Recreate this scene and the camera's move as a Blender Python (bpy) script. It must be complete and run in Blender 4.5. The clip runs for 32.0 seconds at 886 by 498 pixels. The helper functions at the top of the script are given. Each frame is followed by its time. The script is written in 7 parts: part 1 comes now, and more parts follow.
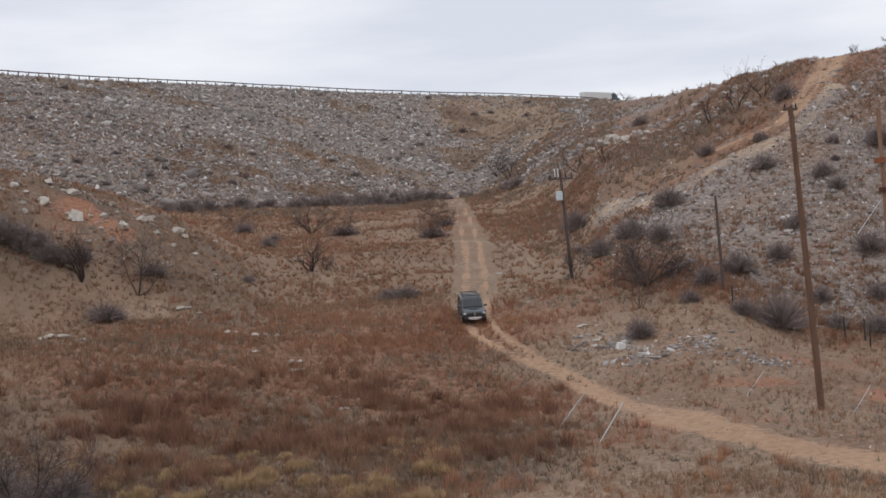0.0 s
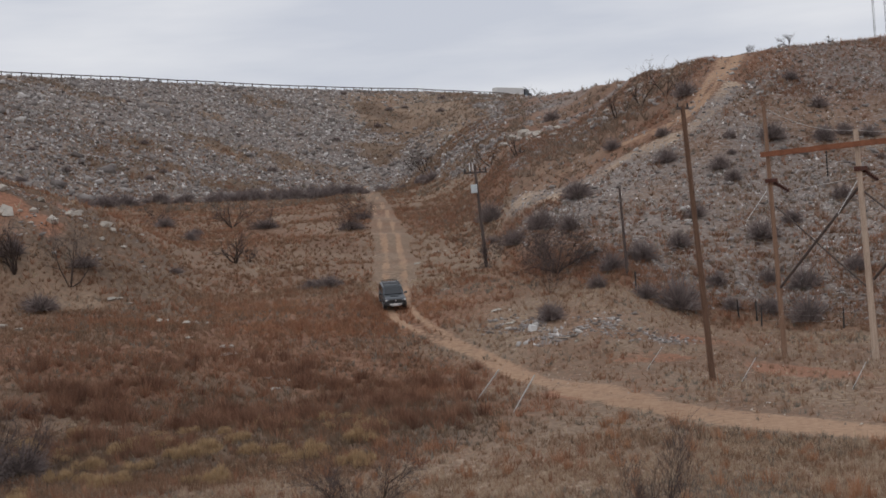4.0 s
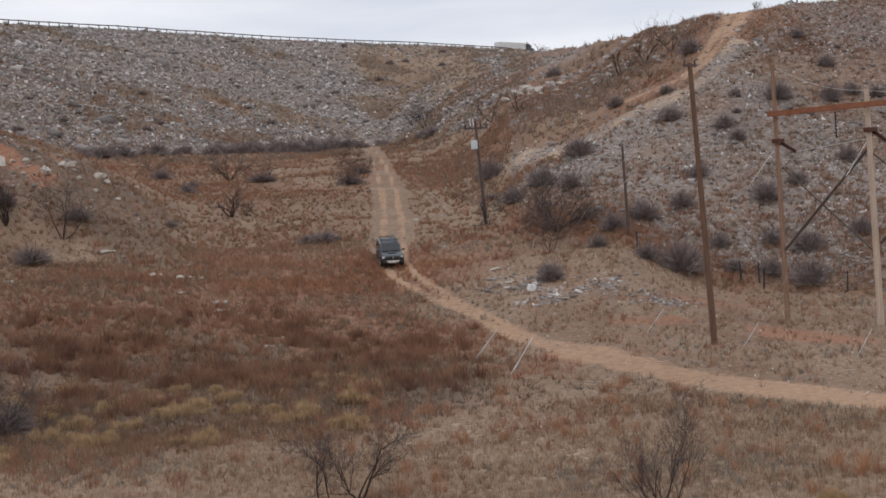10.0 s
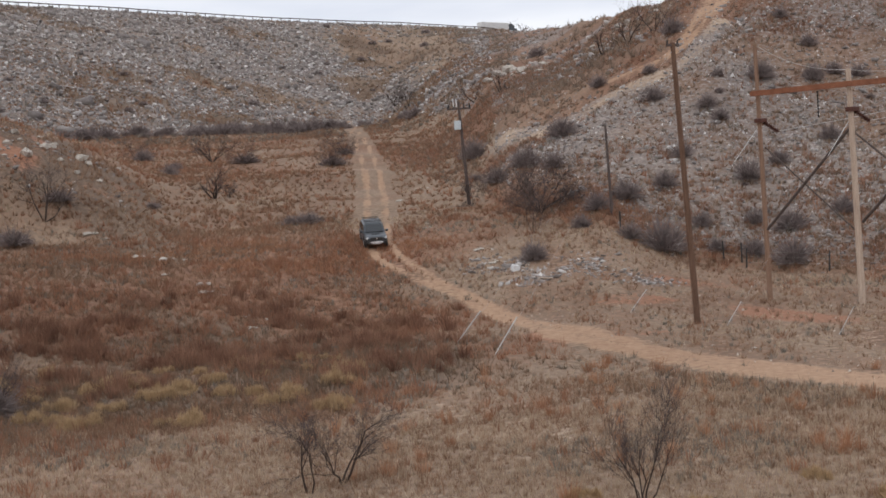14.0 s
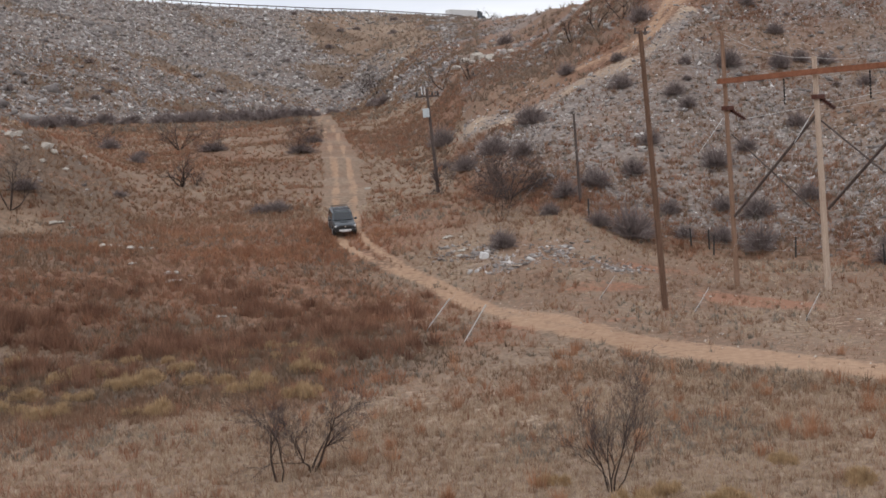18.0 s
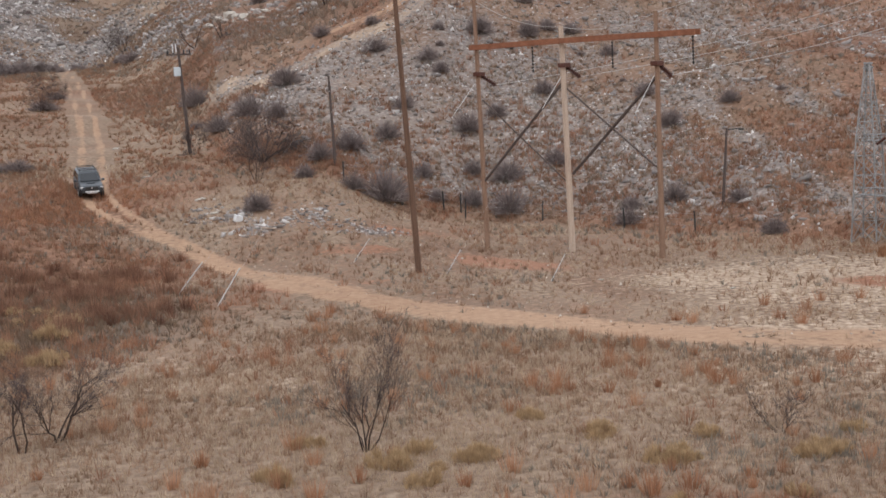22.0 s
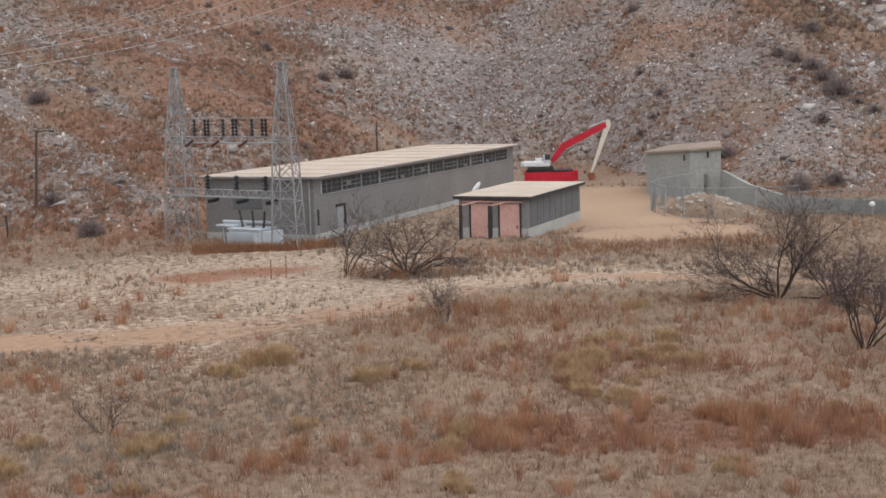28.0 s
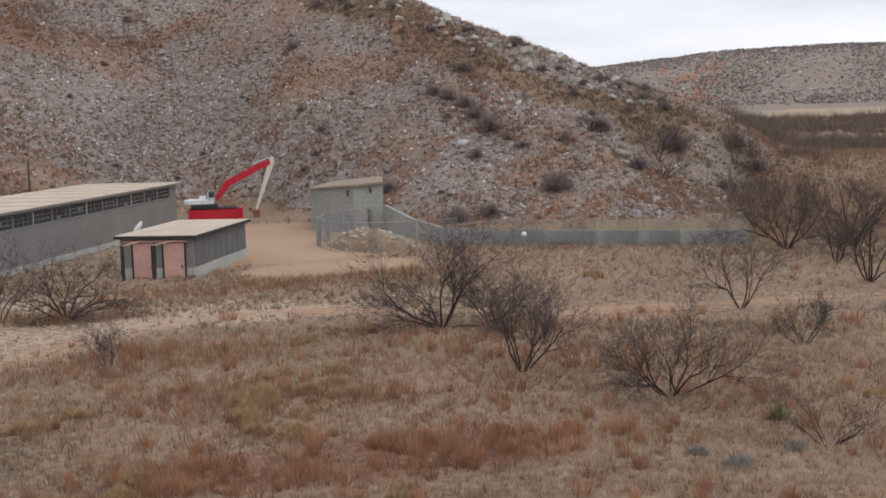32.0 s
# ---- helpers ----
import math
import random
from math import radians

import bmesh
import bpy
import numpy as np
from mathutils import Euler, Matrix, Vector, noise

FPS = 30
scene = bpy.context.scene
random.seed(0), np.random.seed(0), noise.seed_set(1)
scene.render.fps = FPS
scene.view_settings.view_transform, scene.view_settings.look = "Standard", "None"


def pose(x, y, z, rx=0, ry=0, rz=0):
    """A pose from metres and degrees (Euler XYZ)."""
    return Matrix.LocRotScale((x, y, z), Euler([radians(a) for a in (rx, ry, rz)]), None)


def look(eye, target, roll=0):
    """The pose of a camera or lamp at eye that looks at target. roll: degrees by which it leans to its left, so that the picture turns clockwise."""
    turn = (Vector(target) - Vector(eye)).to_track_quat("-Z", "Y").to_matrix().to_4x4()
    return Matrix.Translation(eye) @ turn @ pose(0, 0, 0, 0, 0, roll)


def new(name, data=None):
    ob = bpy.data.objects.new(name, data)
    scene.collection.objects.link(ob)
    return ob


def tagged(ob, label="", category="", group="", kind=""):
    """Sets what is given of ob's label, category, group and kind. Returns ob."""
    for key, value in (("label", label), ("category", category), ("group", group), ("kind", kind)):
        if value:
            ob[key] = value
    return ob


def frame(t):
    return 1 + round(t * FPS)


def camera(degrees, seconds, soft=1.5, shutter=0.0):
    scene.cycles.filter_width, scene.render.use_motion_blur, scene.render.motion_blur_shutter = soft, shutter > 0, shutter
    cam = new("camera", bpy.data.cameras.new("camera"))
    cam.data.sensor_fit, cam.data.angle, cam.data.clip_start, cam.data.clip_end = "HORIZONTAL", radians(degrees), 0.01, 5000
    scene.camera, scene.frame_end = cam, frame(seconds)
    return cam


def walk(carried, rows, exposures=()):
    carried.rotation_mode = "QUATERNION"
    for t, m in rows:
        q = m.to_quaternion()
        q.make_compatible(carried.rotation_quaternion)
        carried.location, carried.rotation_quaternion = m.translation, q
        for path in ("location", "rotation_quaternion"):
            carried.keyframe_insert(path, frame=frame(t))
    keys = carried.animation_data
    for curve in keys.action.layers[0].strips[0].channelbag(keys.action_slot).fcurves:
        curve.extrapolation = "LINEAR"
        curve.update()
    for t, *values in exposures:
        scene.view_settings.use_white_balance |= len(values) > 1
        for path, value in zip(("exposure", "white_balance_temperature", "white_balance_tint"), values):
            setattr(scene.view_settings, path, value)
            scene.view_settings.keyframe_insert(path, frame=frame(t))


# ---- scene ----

# camera: seconds, place, yaw, pitch, roll
cam = camera(39.41, 32.0, soft=1.65)
ROWS = [
    (0.0, 0.39, 4.07, 10.19, 1.25, 0.11, -3.91),
    (0.7, -1.04, -10.72, 9.09, 0.33, 0.33, -4.00),
    (1.0, -1.04, -10.72, 9.09, 0.04, 0.35, -4.00),
    (1.5, -1.04, -10.72, 9.09, -0.23, 0.74, -4.19),
    (2.0, -1.04, -10.72, 9.09, -1.69, 0.64, -4.13),
    (2.5, -1.04, -10.72, 9.09, -2.68, 0.33, -3.98),
    (4.5, 0.00, 0.00, 10.00, -2.65, -0.51, -4.42),
    (5.0, 0.00, 0.00, 10.00, -2.47, -0.54, -4.19),
    (5.5, 0.00, 0.00, 10.00, -2.29, -0.76, -4.04),
    (6.0, 0.00, 0.00, 10.00, -2.33, -0.95, -3.79),
    (6.5, 0.00, 0.00, 10.00, -2.53, -1.06, -3.63),
    (7.0, 0.00, 0.00, 10.00, -2.50, -1.06, -3.59),
    (7.5, 0.00, 0.00, 10.00, -2.53, -1.17, -3.50),
    (8.0, 0.00, 0.00, 10.00, -2.56, -1.48, -3.42),
    (8.5, 0.00, 0.00, 10.00, -2.57, -1.61, -3.49),
    (9.0, 0.00, 0.00, 10.00, -2.62, -1.75, -3.55),
    (9.5, 0.00, 0.00, 10.00, -2.57, -2.17, -3.60),
    (10.0, 0.00, 0.00, 10.00, -2.57, -2.51, -3.62),
    (10.5, 0.00, 0.00, 10.00, -2.71, -2.53, -3.63),
    (11.0, 0.00, 0.00, 10.00, -2.75, -2.52, -3.64),
    (11.5, 0.00, 0.00, 10.00, -2.82, -2.72, -3.69),
    (12.0, 0.00, 0.00, 10.00, -2.81, -3.02, -3.69),
    (12.5, 0.00, 0.00, 10.00, -2.79, -3.09, -3.74),
    (13.0, 0.00, 0.00, 10.00, -2.97, -3.18, -3.86),
    (13.5, 0.00, 0.00, 10.00, -3.07, -3.47, -3.83),
    (14.0, 0.00, 0.00, 10.00, -3.27, -3.45, -3.81),
    (14.5, 0.00, 0.00, 10.00, -3.76, -3.45, -3.82),
    (15.0, 0.00, 0.00, 10.00, -4.34, -3.56, -3.72),
    (15.5, 0.00, 0.00, 10.00, -4.42, -3.67, -3.67),
    (17.5, 0.00, 0.00, 10.00, -4.67, -4.14, -3.78),
    (18.0, 0.00, 0.00, 10.00, -4.67, -4.11, -3.89),
    (18.5, 0.00, 0.00, 10.00, -5.42, -4.21, -3.89),
    (19.0, 0.00, 0.00, 10.00, -6.06, -4.45, -3.72),
    (19.5, 0.00, 0.00, 10.00, -6.11, -4.78, -3.59),
    (20.0, 0.00, 0.00, 10.00, -6.61, -4.86, -3.53),
    (20.5, 0.00, 0.00, 10.00, -8.99, -5.07, -3.36),
    (21.0, 0.00, 0.00, 10.00, -11.93, -5.53, -3.15),
    (21.5, 0.00, 0.00, 10.00, -14.81, -6.25, -2.91),
    (22.0, 0.00, 0.00, 10.00, -15.91, -6.50, -2.87),
    (22.5, 0.00, 0.00, 10.00, -17.60, -7.11, -2.76),
    (23.0, 0.00, 0.00, 10.00, -19.46, -7.37, -2.71),
    (23.5, 0.00, 0.00, 10.00, -22.14, -7.57, -2.58),
    (24.0, 0.00, 0.00, 10.00, -23.50, -7.57, -2.70),
    (24.5, 0.00, 0.00, 10.00, -26.43, -7.80, -2.56),
    (25.0, 0.00, 0.00, 10.00, -29.87, -7.76, -2.28),
    (25.5, 0.00, 0.00, 10.00, -31.87, -7.53, -2.35),
    (26.0, 0.00, 0.00, 10.00, -35.75, -7.40, -2.33),
    (26.5, 0.00, 0.00, 10.00, -38.66, -7.56, -2.17),
    (28.5, 0.00, 0.00, 10.00, -48.77, -7.62, -1.59),
    (29.0, 0.00, 0.00, 10.00, -50.03, -7.59, -1.56),
    (29.5, 0.00, 0.00, 10.00, -52.59, -7.23, -1.40),
    (30.0, 0.00, 0.00, 10.00, -54.56, -6.62, -1.50),
    (30.5, 0.00, 0.00, 10.00, -57.17, -6.18, -1.53),
    (31.0, 0.00, 0.00, 10.00, -59.46, -6.42, -1.49),
    (31.5, 0.00, 0.00, 10.00, -60.14, -6.34, -1.54),
    (32.0, 0.00, 0.00, 10.00, -62.49, -6.38, -1.59),
]
walk(cam, [(t, pose(x, y, z, 90 + pitch, 0, yaw) @ pose(0, 0, 0, 0, 0, roll)) for t, x, y, z, yaw, pitch, roll in ROWS],
     exposures=[(0.0, -0.02), (0.5, -0.30), (1.0, -0.33), (2.5, -0.39), (5.0, -0.22), (9.0, -0.06), (14.0, 0.1), (19.0, 0.18), (23.0, 0.45), (26.5, 0.38), (29.0, 0.3), (30.0, 0.16), (31.0, 0.06), (32.0, 0.08)])

# ---- light: an overcast winter sky ----
world = bpy.data.worlds.new("sky")
scene.world = world
world.use_nodes = True
wn, wl = world.node_tree.nodes, world.node_tree.links
wn.clear()
w_out = wn.new("ShaderNodeOutputWorld")
w_bg = wn.new("ShaderNodeBackground")
w_sky = wn.new("ShaderNodeTexSky")
w_sky.sky_type, w_sky.sun_disc, w_sky.sun_elevation, w_sky.sun_rotation = "NISHITA", False, radians(42), radians(200)
w_co = wn.new("ShaderNodeTexCoord")
w_map = wn.new("ShaderNodeMapping")
w_map.inputs["Scale"].default_value = (1.6, 1.6, 9.0)
w_noise = wn.new("ShaderNodeTexNoise")
w_noise.inputs["Scale"].default_value, w_noise.inputs["Detail"].default_value, w_noise.inputs["Roughness"].default_value = 1.7, 5.0, 0.5
w_ramp = wn.new("ShaderNodeValToRGB")
w_ramp.color_ramp.elements[0].position, w_ramp.color_ramp.elements[0].color = 0.36, (0.60, 0.63, 0.71, 1)
w_ramp.color_ramp.elements[1].position, w_ramp.color_ramp.elements[1].color = 0.62, (0.80, 0.81, 0.85, 1)
w_scale = wn.new("ShaderNodeMix")
w_scale.data_type, w_scale.blend_type = "RGBA", "MULTIPLY"
w_scale.inputs["Factor"].default_value = 1.0
w_scale.inputs["B"].default_value = (0.05, 0.05, 0.05, 1)
w_mix = wn.new("ShaderNodeMix")
w_mix.data_type = "RGBA"
w_mix.inputs["Factor"].default_value = 0.93
wl.new(w_co.outputs["Generated"], w_map.inputs["Vector"])
wl.new(w_map.outputs["Vector"], w_noise.inputs["Vector"])
wl.new(w_noise.outputs["Fac"], w_ramp.inputs["Fac"])
wl.new(w_sky.outputs["Color"], w_scale.inputs["A"])
wl.new(w_scale.outputs["Result"], w_mix.inputs["A"])
wl.new(w_ramp.outputs["Color"], w_mix.inputs["B"])
wl.new(w_mix.outputs["Result"], w_bg.inputs["Color"])
w_bg.inputs["Strength"].default_value = 1.22
wl.new(w_bg.outputs["Background"], w_out.inputs["Surface"])
sun = new("sun", bpy.data.lights.new("sun", "SUN"))
sun.data.energy, sun.data.angle, sun.data.color = 0.6, radians(25), (1.0, 0.96, 0.9)
sun.matrix_world = look((0, 0, 60), (20, 45, 0))

# ---- materials ----
def material(name, rough=0.9, metal=0.0):
    m = bpy.data.materials.new(name)
    m.use_nodes = True
    b = m.node_tree.nodes["Principled BSDF"]
    b.inputs["Roughness"].default_value, b.inputs["Metallic"].default_value = rough, metal
    b.inputs["Specular IOR Level"].default_value = 0.25
    return m, m.node_tree.nodes, m.node_tree.links, b


def noise_node(n, l, scale, detail=4.0, space="Object", stretch=None):
    co = n.new("ShaderNodeTexCoord")
    t = n.new("ShaderNodeTexNoise")
    t.inputs["Scale"].default_value, t.inputs["Detail"].default_value = scale, detail
    if stretch:
        mp = n.new("ShaderNodeMapping")
        mp.inputs["Scale"].default_value = stretch
        l.new(co.outputs[space], mp.inputs["Vector"])
        l.new(mp.outputs["Vector"], t.inputs["Vector"])
    else:
        l.new(co.outputs[space], t.inputs["Vector"])
    return t.outputs["Fac"]


def ramp(n, l, fac, stops):
    r = n.new("ShaderNodeValToRGB")
    els = r.color_ramp.elements
    while len(els) < len(stops):
        els.new(0.5)
    for e, (p, c) in zip(els, stops):
        e.position, e.color = p, (*c, 1)
    l.new(fac, r.inputs["Fac"])
    return r.outputs["Color"]


def mix(n, l, fac, a, b, blend="MIX"):
    m = n.new("ShaderNodeMix")
    m.data_type, m.blend_type = "RGBA", blend
    for key, v in (("Factor", fac), ("A", a), ("B", b)):
        if hasattr(v, "is_linked"):
            l.new(v, m.inputs[key])
        elif isinstance(v, tuple):
            m.inputs[key].default_value = (*v, 1)
        else:
            m.inputs[key].default_value = v
    return m.outputs["Result"]


def bump(n, l, b, height, strength=0.4, distance=0.05):
    k = n.new("ShaderNodeBump")
    k.inputs["Strength"].default_value, k.inputs["Distance"].default_value = strength, distance
    l.new(height, k.inputs["Height"])
    l.new(k.outputs["Normal"], b.inputs["Normal"])


def surface(name, dark, light, scale=3.0, rough=0.85, metal=0.0, grain=None, relief=0.3, stretch=None, vary=0.0):
    """A plain weathered surface: two tones at a coarse and a fine scale, with a little relief."""
    m, n, l, b = material(name, rough, metal)
    coarse = noise_node(n, l, scale, 5.0, stretch=stretch)
    fine = noise_node(n, l, grain or scale * 9, 3.0, stretch=stretch)
    c = ramp(n, l, coarse, [(0.3, dark), (0.7, light)])
    c = mix(n, l, 0.35, c, ramp(n, l, fine, [(0.3, tuple(v * 0.7 for v in dark)), (0.7, tuple(min(1, v * 1.15) for v in light))]))
    if vary:
        info = n.new("ShaderNodeObjectInfo")
        c = mix(n, l, vary, c, ramp(n, l, info.outputs["Random"], [(0.0, tuple(v * 0.6 for v in dark)), (1.0, tuple(min(1, v * 1.3) for v in light))]))
    l.new(c, b.inputs["Base Color"])
    bump(n, l, b, fine, relief, 0.02)
    return m


def clumps(name, stops, rough=0.95, fine=6.0, amount=0.5, trans=0.0, tuft=False):
    """Many pieces in one mesh, each of its own tone."""
    m, n, l, b = material(name, rough)
    geo = n.new("ShaderNodeNewGeometry")
    pick = geo.outputs["Random Per Island"]
    if tuft:  # the leaves of one tuft share most of their tone
        tone = n.new("ShaderNodeAttribute")
        tone.attribute_name = "tone"
        mt = n.new("ShaderNodeMath")
        mt.operation = "MULTIPLY_ADD"
        l.new(pick, mt.inputs[0])
        mt.inputs[1].default_value = 0.3
        ms_ = n.new("ShaderNodeMath")
        ms_.operation = "MULTIPLY"
        l.new(tone.outputs["Fac"], ms_.inputs[0])
        ms_.inputs[1].default_value = 0.7
        l.new(ms_.outputs[0], mt.inputs[2])
        pick = mt.outputs[0]
    c = ramp(n, l, pick, stops)
    f = noise_node(n, l, fine, 4.0)
    c = mix(n, l, amount, c, ramp(n, l, f, [(0.3, tuple(v * 0.55 for v in stops[0][1])), (0.7, stops[-1][1])]))
    l.new(c, b.inputs["Base Color"])
    if trans:  # thin dry leaves let light through
        tr = n.new("ShaderNodeBsdfTranslucent")
        ms = n.new("ShaderNodeMixShader")
        ms.inputs["Fac"].default_value = trans
        l.new(c, tr.inputs["Color"])
        l.new(b.outputs["BSDF"], ms.inputs[1])
        l.new(tr.outputs["BSDF"], ms.inputs[2])
        l.new(ms.outputs["Shader"], n["Material Output"].inputs["Surface"])
    return m


def attr(n, name):
    a = n.new("ShaderNodeAttribute")
    a.attribute_name = name
    return a


def ground_material():
    m, n, l, b = material("dry_ground", 0.97)
    mask = attr(n, "cover")
    sep = n.new("ShaderNodeSeparateColor")
    l.new(mask.outputs["Color"], sep.inputs["Color"])
    mask2 = attr(n, "cover_more")
    sep2 = n.new("ShaderNodeSeparateColor")
    l.new(mask2.outputs["Color"], sep2.inputs["Color"])
    wide, mid, fine, speck = (noise_node(n, l, s, d) for s, d in ((0.06, 5), (0.5, 6), (2.6, 5), (9.0, 3)))

    def worn(out, k=0.55):
        # breaks up the edge of a patch
        add = n.new("ShaderNodeMath")
        add.operation = "MULTIPLY_ADD"
        l.new(fine, add.inputs[0])
        add.inputs[1].default_value, add.inputs[2].default_value = k, -k * 0.5
        s = n.new("ShaderNodeMath")
        s.operation = "ADD"
        l.new(out, s.inputs[0])
        l.new(add.outputs[0], s.inputs[1])
        r = n.new("ShaderNodeMapRange")
        r.interpolation_type = "SMOOTHSTEP"
        r.inputs["From Min"].default_value, r.inputs["From Max"].default_value = 0.25, 0.75
        l.new(s.outputs[0], r.inputs["Value"])
        return r.outputs["Result"]

    grass = ramp(n, l, fine, [(0.33, (0.14, 0.092, 0.062)), (0.5, (0.28, 0.195, 0.135)), (0.67, (0.43, 0.325, 0.235))])
    grass = mix(n, l, ramp(n, l, mid, [(0.35, (0, 0, 0)), (0.75, (1, 1, 1))]), grass, ramp(n, l, speck, [(0.35, (0.17, 0.11, 0.075)), (0.65, (0.38, 0.265, 0.185))]))
    red = ramp(n, l, fine, [(0.33, (0.115, 0.05, 0.03)), (0.5, (0.23, 0.108, 0.064)), (0.67, (0.35, 0.195, 0.122))])
    dirt = ramp(n, l, fine, [(0.25, (0.35, 0.20, 0.125)), (0.55, (0.46, 0.285, 0.178)), (0.8, (0.555, 0.38, 0.255))])
    rock = ramp(n, l, speck, [(0.35, (0.155, 0.12, 0.105)), (0.5, (0.26, 0.218, 0.20)), (0.66, (0.39, 0.345, 0.325))])
    # single stones of different tone
    cell_co, cell = n.new("ShaderNodeTexCoord"), n.new("ShaderNodeTexVoronoi")
    cell.inputs["Scale"].default_value = 3.2
    l.new(cell_co.outputs["Object"], cell.inputs["Vector"])
    split = n.new("ShaderNodeSeparateColor")
    l.new(cell.outputs["Color"], split.inputs["Color"])
    stone = ramp(n, l, split.outputs["Red"], [(0.0, (0.10, 0.08, 0.075)), (0.5, (0.225, 0.188, 0.17)), (0.85, (0.33, 0.288, 0.267)), (1.0, (0.50, 0.455, 0.425))])
    rock = mix(n, l, 0.6, rock, stone)
    gravel = ramp(n, l, speck, [(0.3, (0.44, 0.285, 0.18)), (0.6, (0.54, 0.365, 0.24)), (0.8, (0.60, 0.435, 0.30))])
    clay = ramp(n, l, fine, [(0.3, (0.25, 0.10, 0.055)), (0.7, (0.42, 0.20, 0.12))])
    brown = ramp(n, l, fine, [(0.33, (0.11, 0.058, 0.037)), (0.5, (0.215, 0.122, 0.078)), (0.67, (0.33, 0.205, 0.138))])
    third = attr(n, "cover_third")
    sep3 = n.new("ShaderNodeSeparateColor")
    l.new(third.outputs["Color"], sep3.inputs["Color"])
    c = mix(n, l, worn(sep3.outputs["Green"], 1.2), grass, brown)
    c = mix(n, l, worn(sep.outputs["Blue"], 0.9), c, red)
    dusk = ramp(n, l, fine, [(0.3, (0.075, 0.048, 0.034)), (0.5, (0.15, 0.098, 0.068)), (0.7, (0.25, 0.17, 0.12))])
    straw = ramp(n, l, fine, [(0.33, (0.28, 0.185, 0.125)), (0.5, (0.49, 0.365, 0.265)), (0.67, (0.66, 0.525, 0.40))])
    c = mix(n, l, worn(sep3.outputs["Red"], 1.6), c, straw)
    c = mix(n, l, worn(sep2.outputs["Blue"], 1.3), c, dusk)
    c = mix(n, l, worn(sep.outputs["Green"], 1.7), c, rock)
    c = mix(n, l, worn(sep2.outputs["Green"], 0.8), c, clay)
    c = mix(n, l, worn(sep2.outputs["Red"], 0.8), c, gravel)
    c = mix(n, l, worn(sep.outputs["Red"], 0.7), c, dirt)
    c = mix(n, l, 0.25, c, ramp(n, l, wide, [(0.3, (0.09, 0.065, 0.05)), (0.7, (0.36, 0.275, 0.205))]))
    l.new(c, b.inputs["Base Color"])
    bump(n, l, b, speck, 0.5, 0.08)
    return m


GROUND = ground_material()

# ---- the lie of the land: polar about the point below the viewpoint (bearing in degrees clockwise from y) ----
EYE = 10.0


def line(az, stops, k):
    a = [s[0] for s in stops]
    return np.interp(az, a, [s[k] for s in stops])


# foot of the slopes, then the middle line (dam toe, spur), then the skyline: bearing, distance, angle of elevation
FOOT = [(-180, 120, -5), (-40, 150, 0.2), (-24, 165, 0.6), (-10, 175, 0.9), (0, 185, 1.2), (4, 132, -0.6), (6.6, 113, -1.9), (11, 105, -2.5), (14, 103, -4.4),
        (18, 104, -5.49), (21.4, 100, -5.71), (26.6, 93.5, -6.10), (31.8, 88.5, -6.45), (34, 87.5, -6.52), (35.2, 88.5, -6.45), (37, 92, -6.20), (40, 102, -5.60), (42, 110, -5.19), (46.5, 125, -4.57), (51, 133, -4.30), (54, 131, -4.37), (56.3, 122, -4.69), (58, 118, -4.84), (62, 112.5, -5.08), (65.6, 109, -5.24), (70, 108, -5.29), (76, 110, -5.19), (180, 120, -5)]
SPUR = [(-180, 130, -4.5), (-40, 240, 2.5), (-24, 245, 2.7), (-14.8, 255, 2.65), (-9.9, 275, 2.5), (-2.3, 312, 2.4), (1.5, 320, 2.5), (4, 230, 2.55), (6.6, 160, 3.0), (10, 150, 3.45),
        (13.4, 150, 4.7), (16, 152, 6.0), (22, 146, 3.2), (40, 168, 4.5), (50, 172, 3.6), (56, 150, 1.9), (62, 132, -0.6), (70, 130, -1.6), (76, 135, -4.2), (180, 130, -4.5)]
SKYLINE = [(-180, 140, -4), (-45, 330, 9.5), (-24, 331, 9.43), (-16.65, 357, 8.74), (-10.8, 386, 8.27), (-4.5, 415, 7.6), (1.96, 455, 6.99), (6.63, 488, 6.39), (8.7, 400, 6.4), (10.3, 300, 6.7), (12.1, 220, 7.0), (13.9, 182, 7.25), (15.4, 168, 7.37),
           (16.1, 166, 7.15), (18, 166, 7.3), (22.3, 168, 7.3), (30, 192, 7.7), (40, 212, 7.9), (50, 202, 7.6), (56, 178, 6.7), (61.2, 160, 5.25), (63.2, 157, 4.3), (65.2, 155, 3.4), (67.3, 152, 2.7), (69.3, 150, 1.85), (70.8, 150, 1.0), (72.9, 150, 0.25), (75.1, 150, -0.45), (78, 150, -2.5), (180, 140, -4)]
# the climb of the valley floor along the trail, metres beyond its start
CLIMB = [(0, 0), (5, 0.7), (12, 2.2), (20, 3.9), (32, 5.5), (44, 6.9), (100, 13.2), (220, 23.0), (400, 30.0)]


def tan(a):
    return np.tan(np.radians(a))


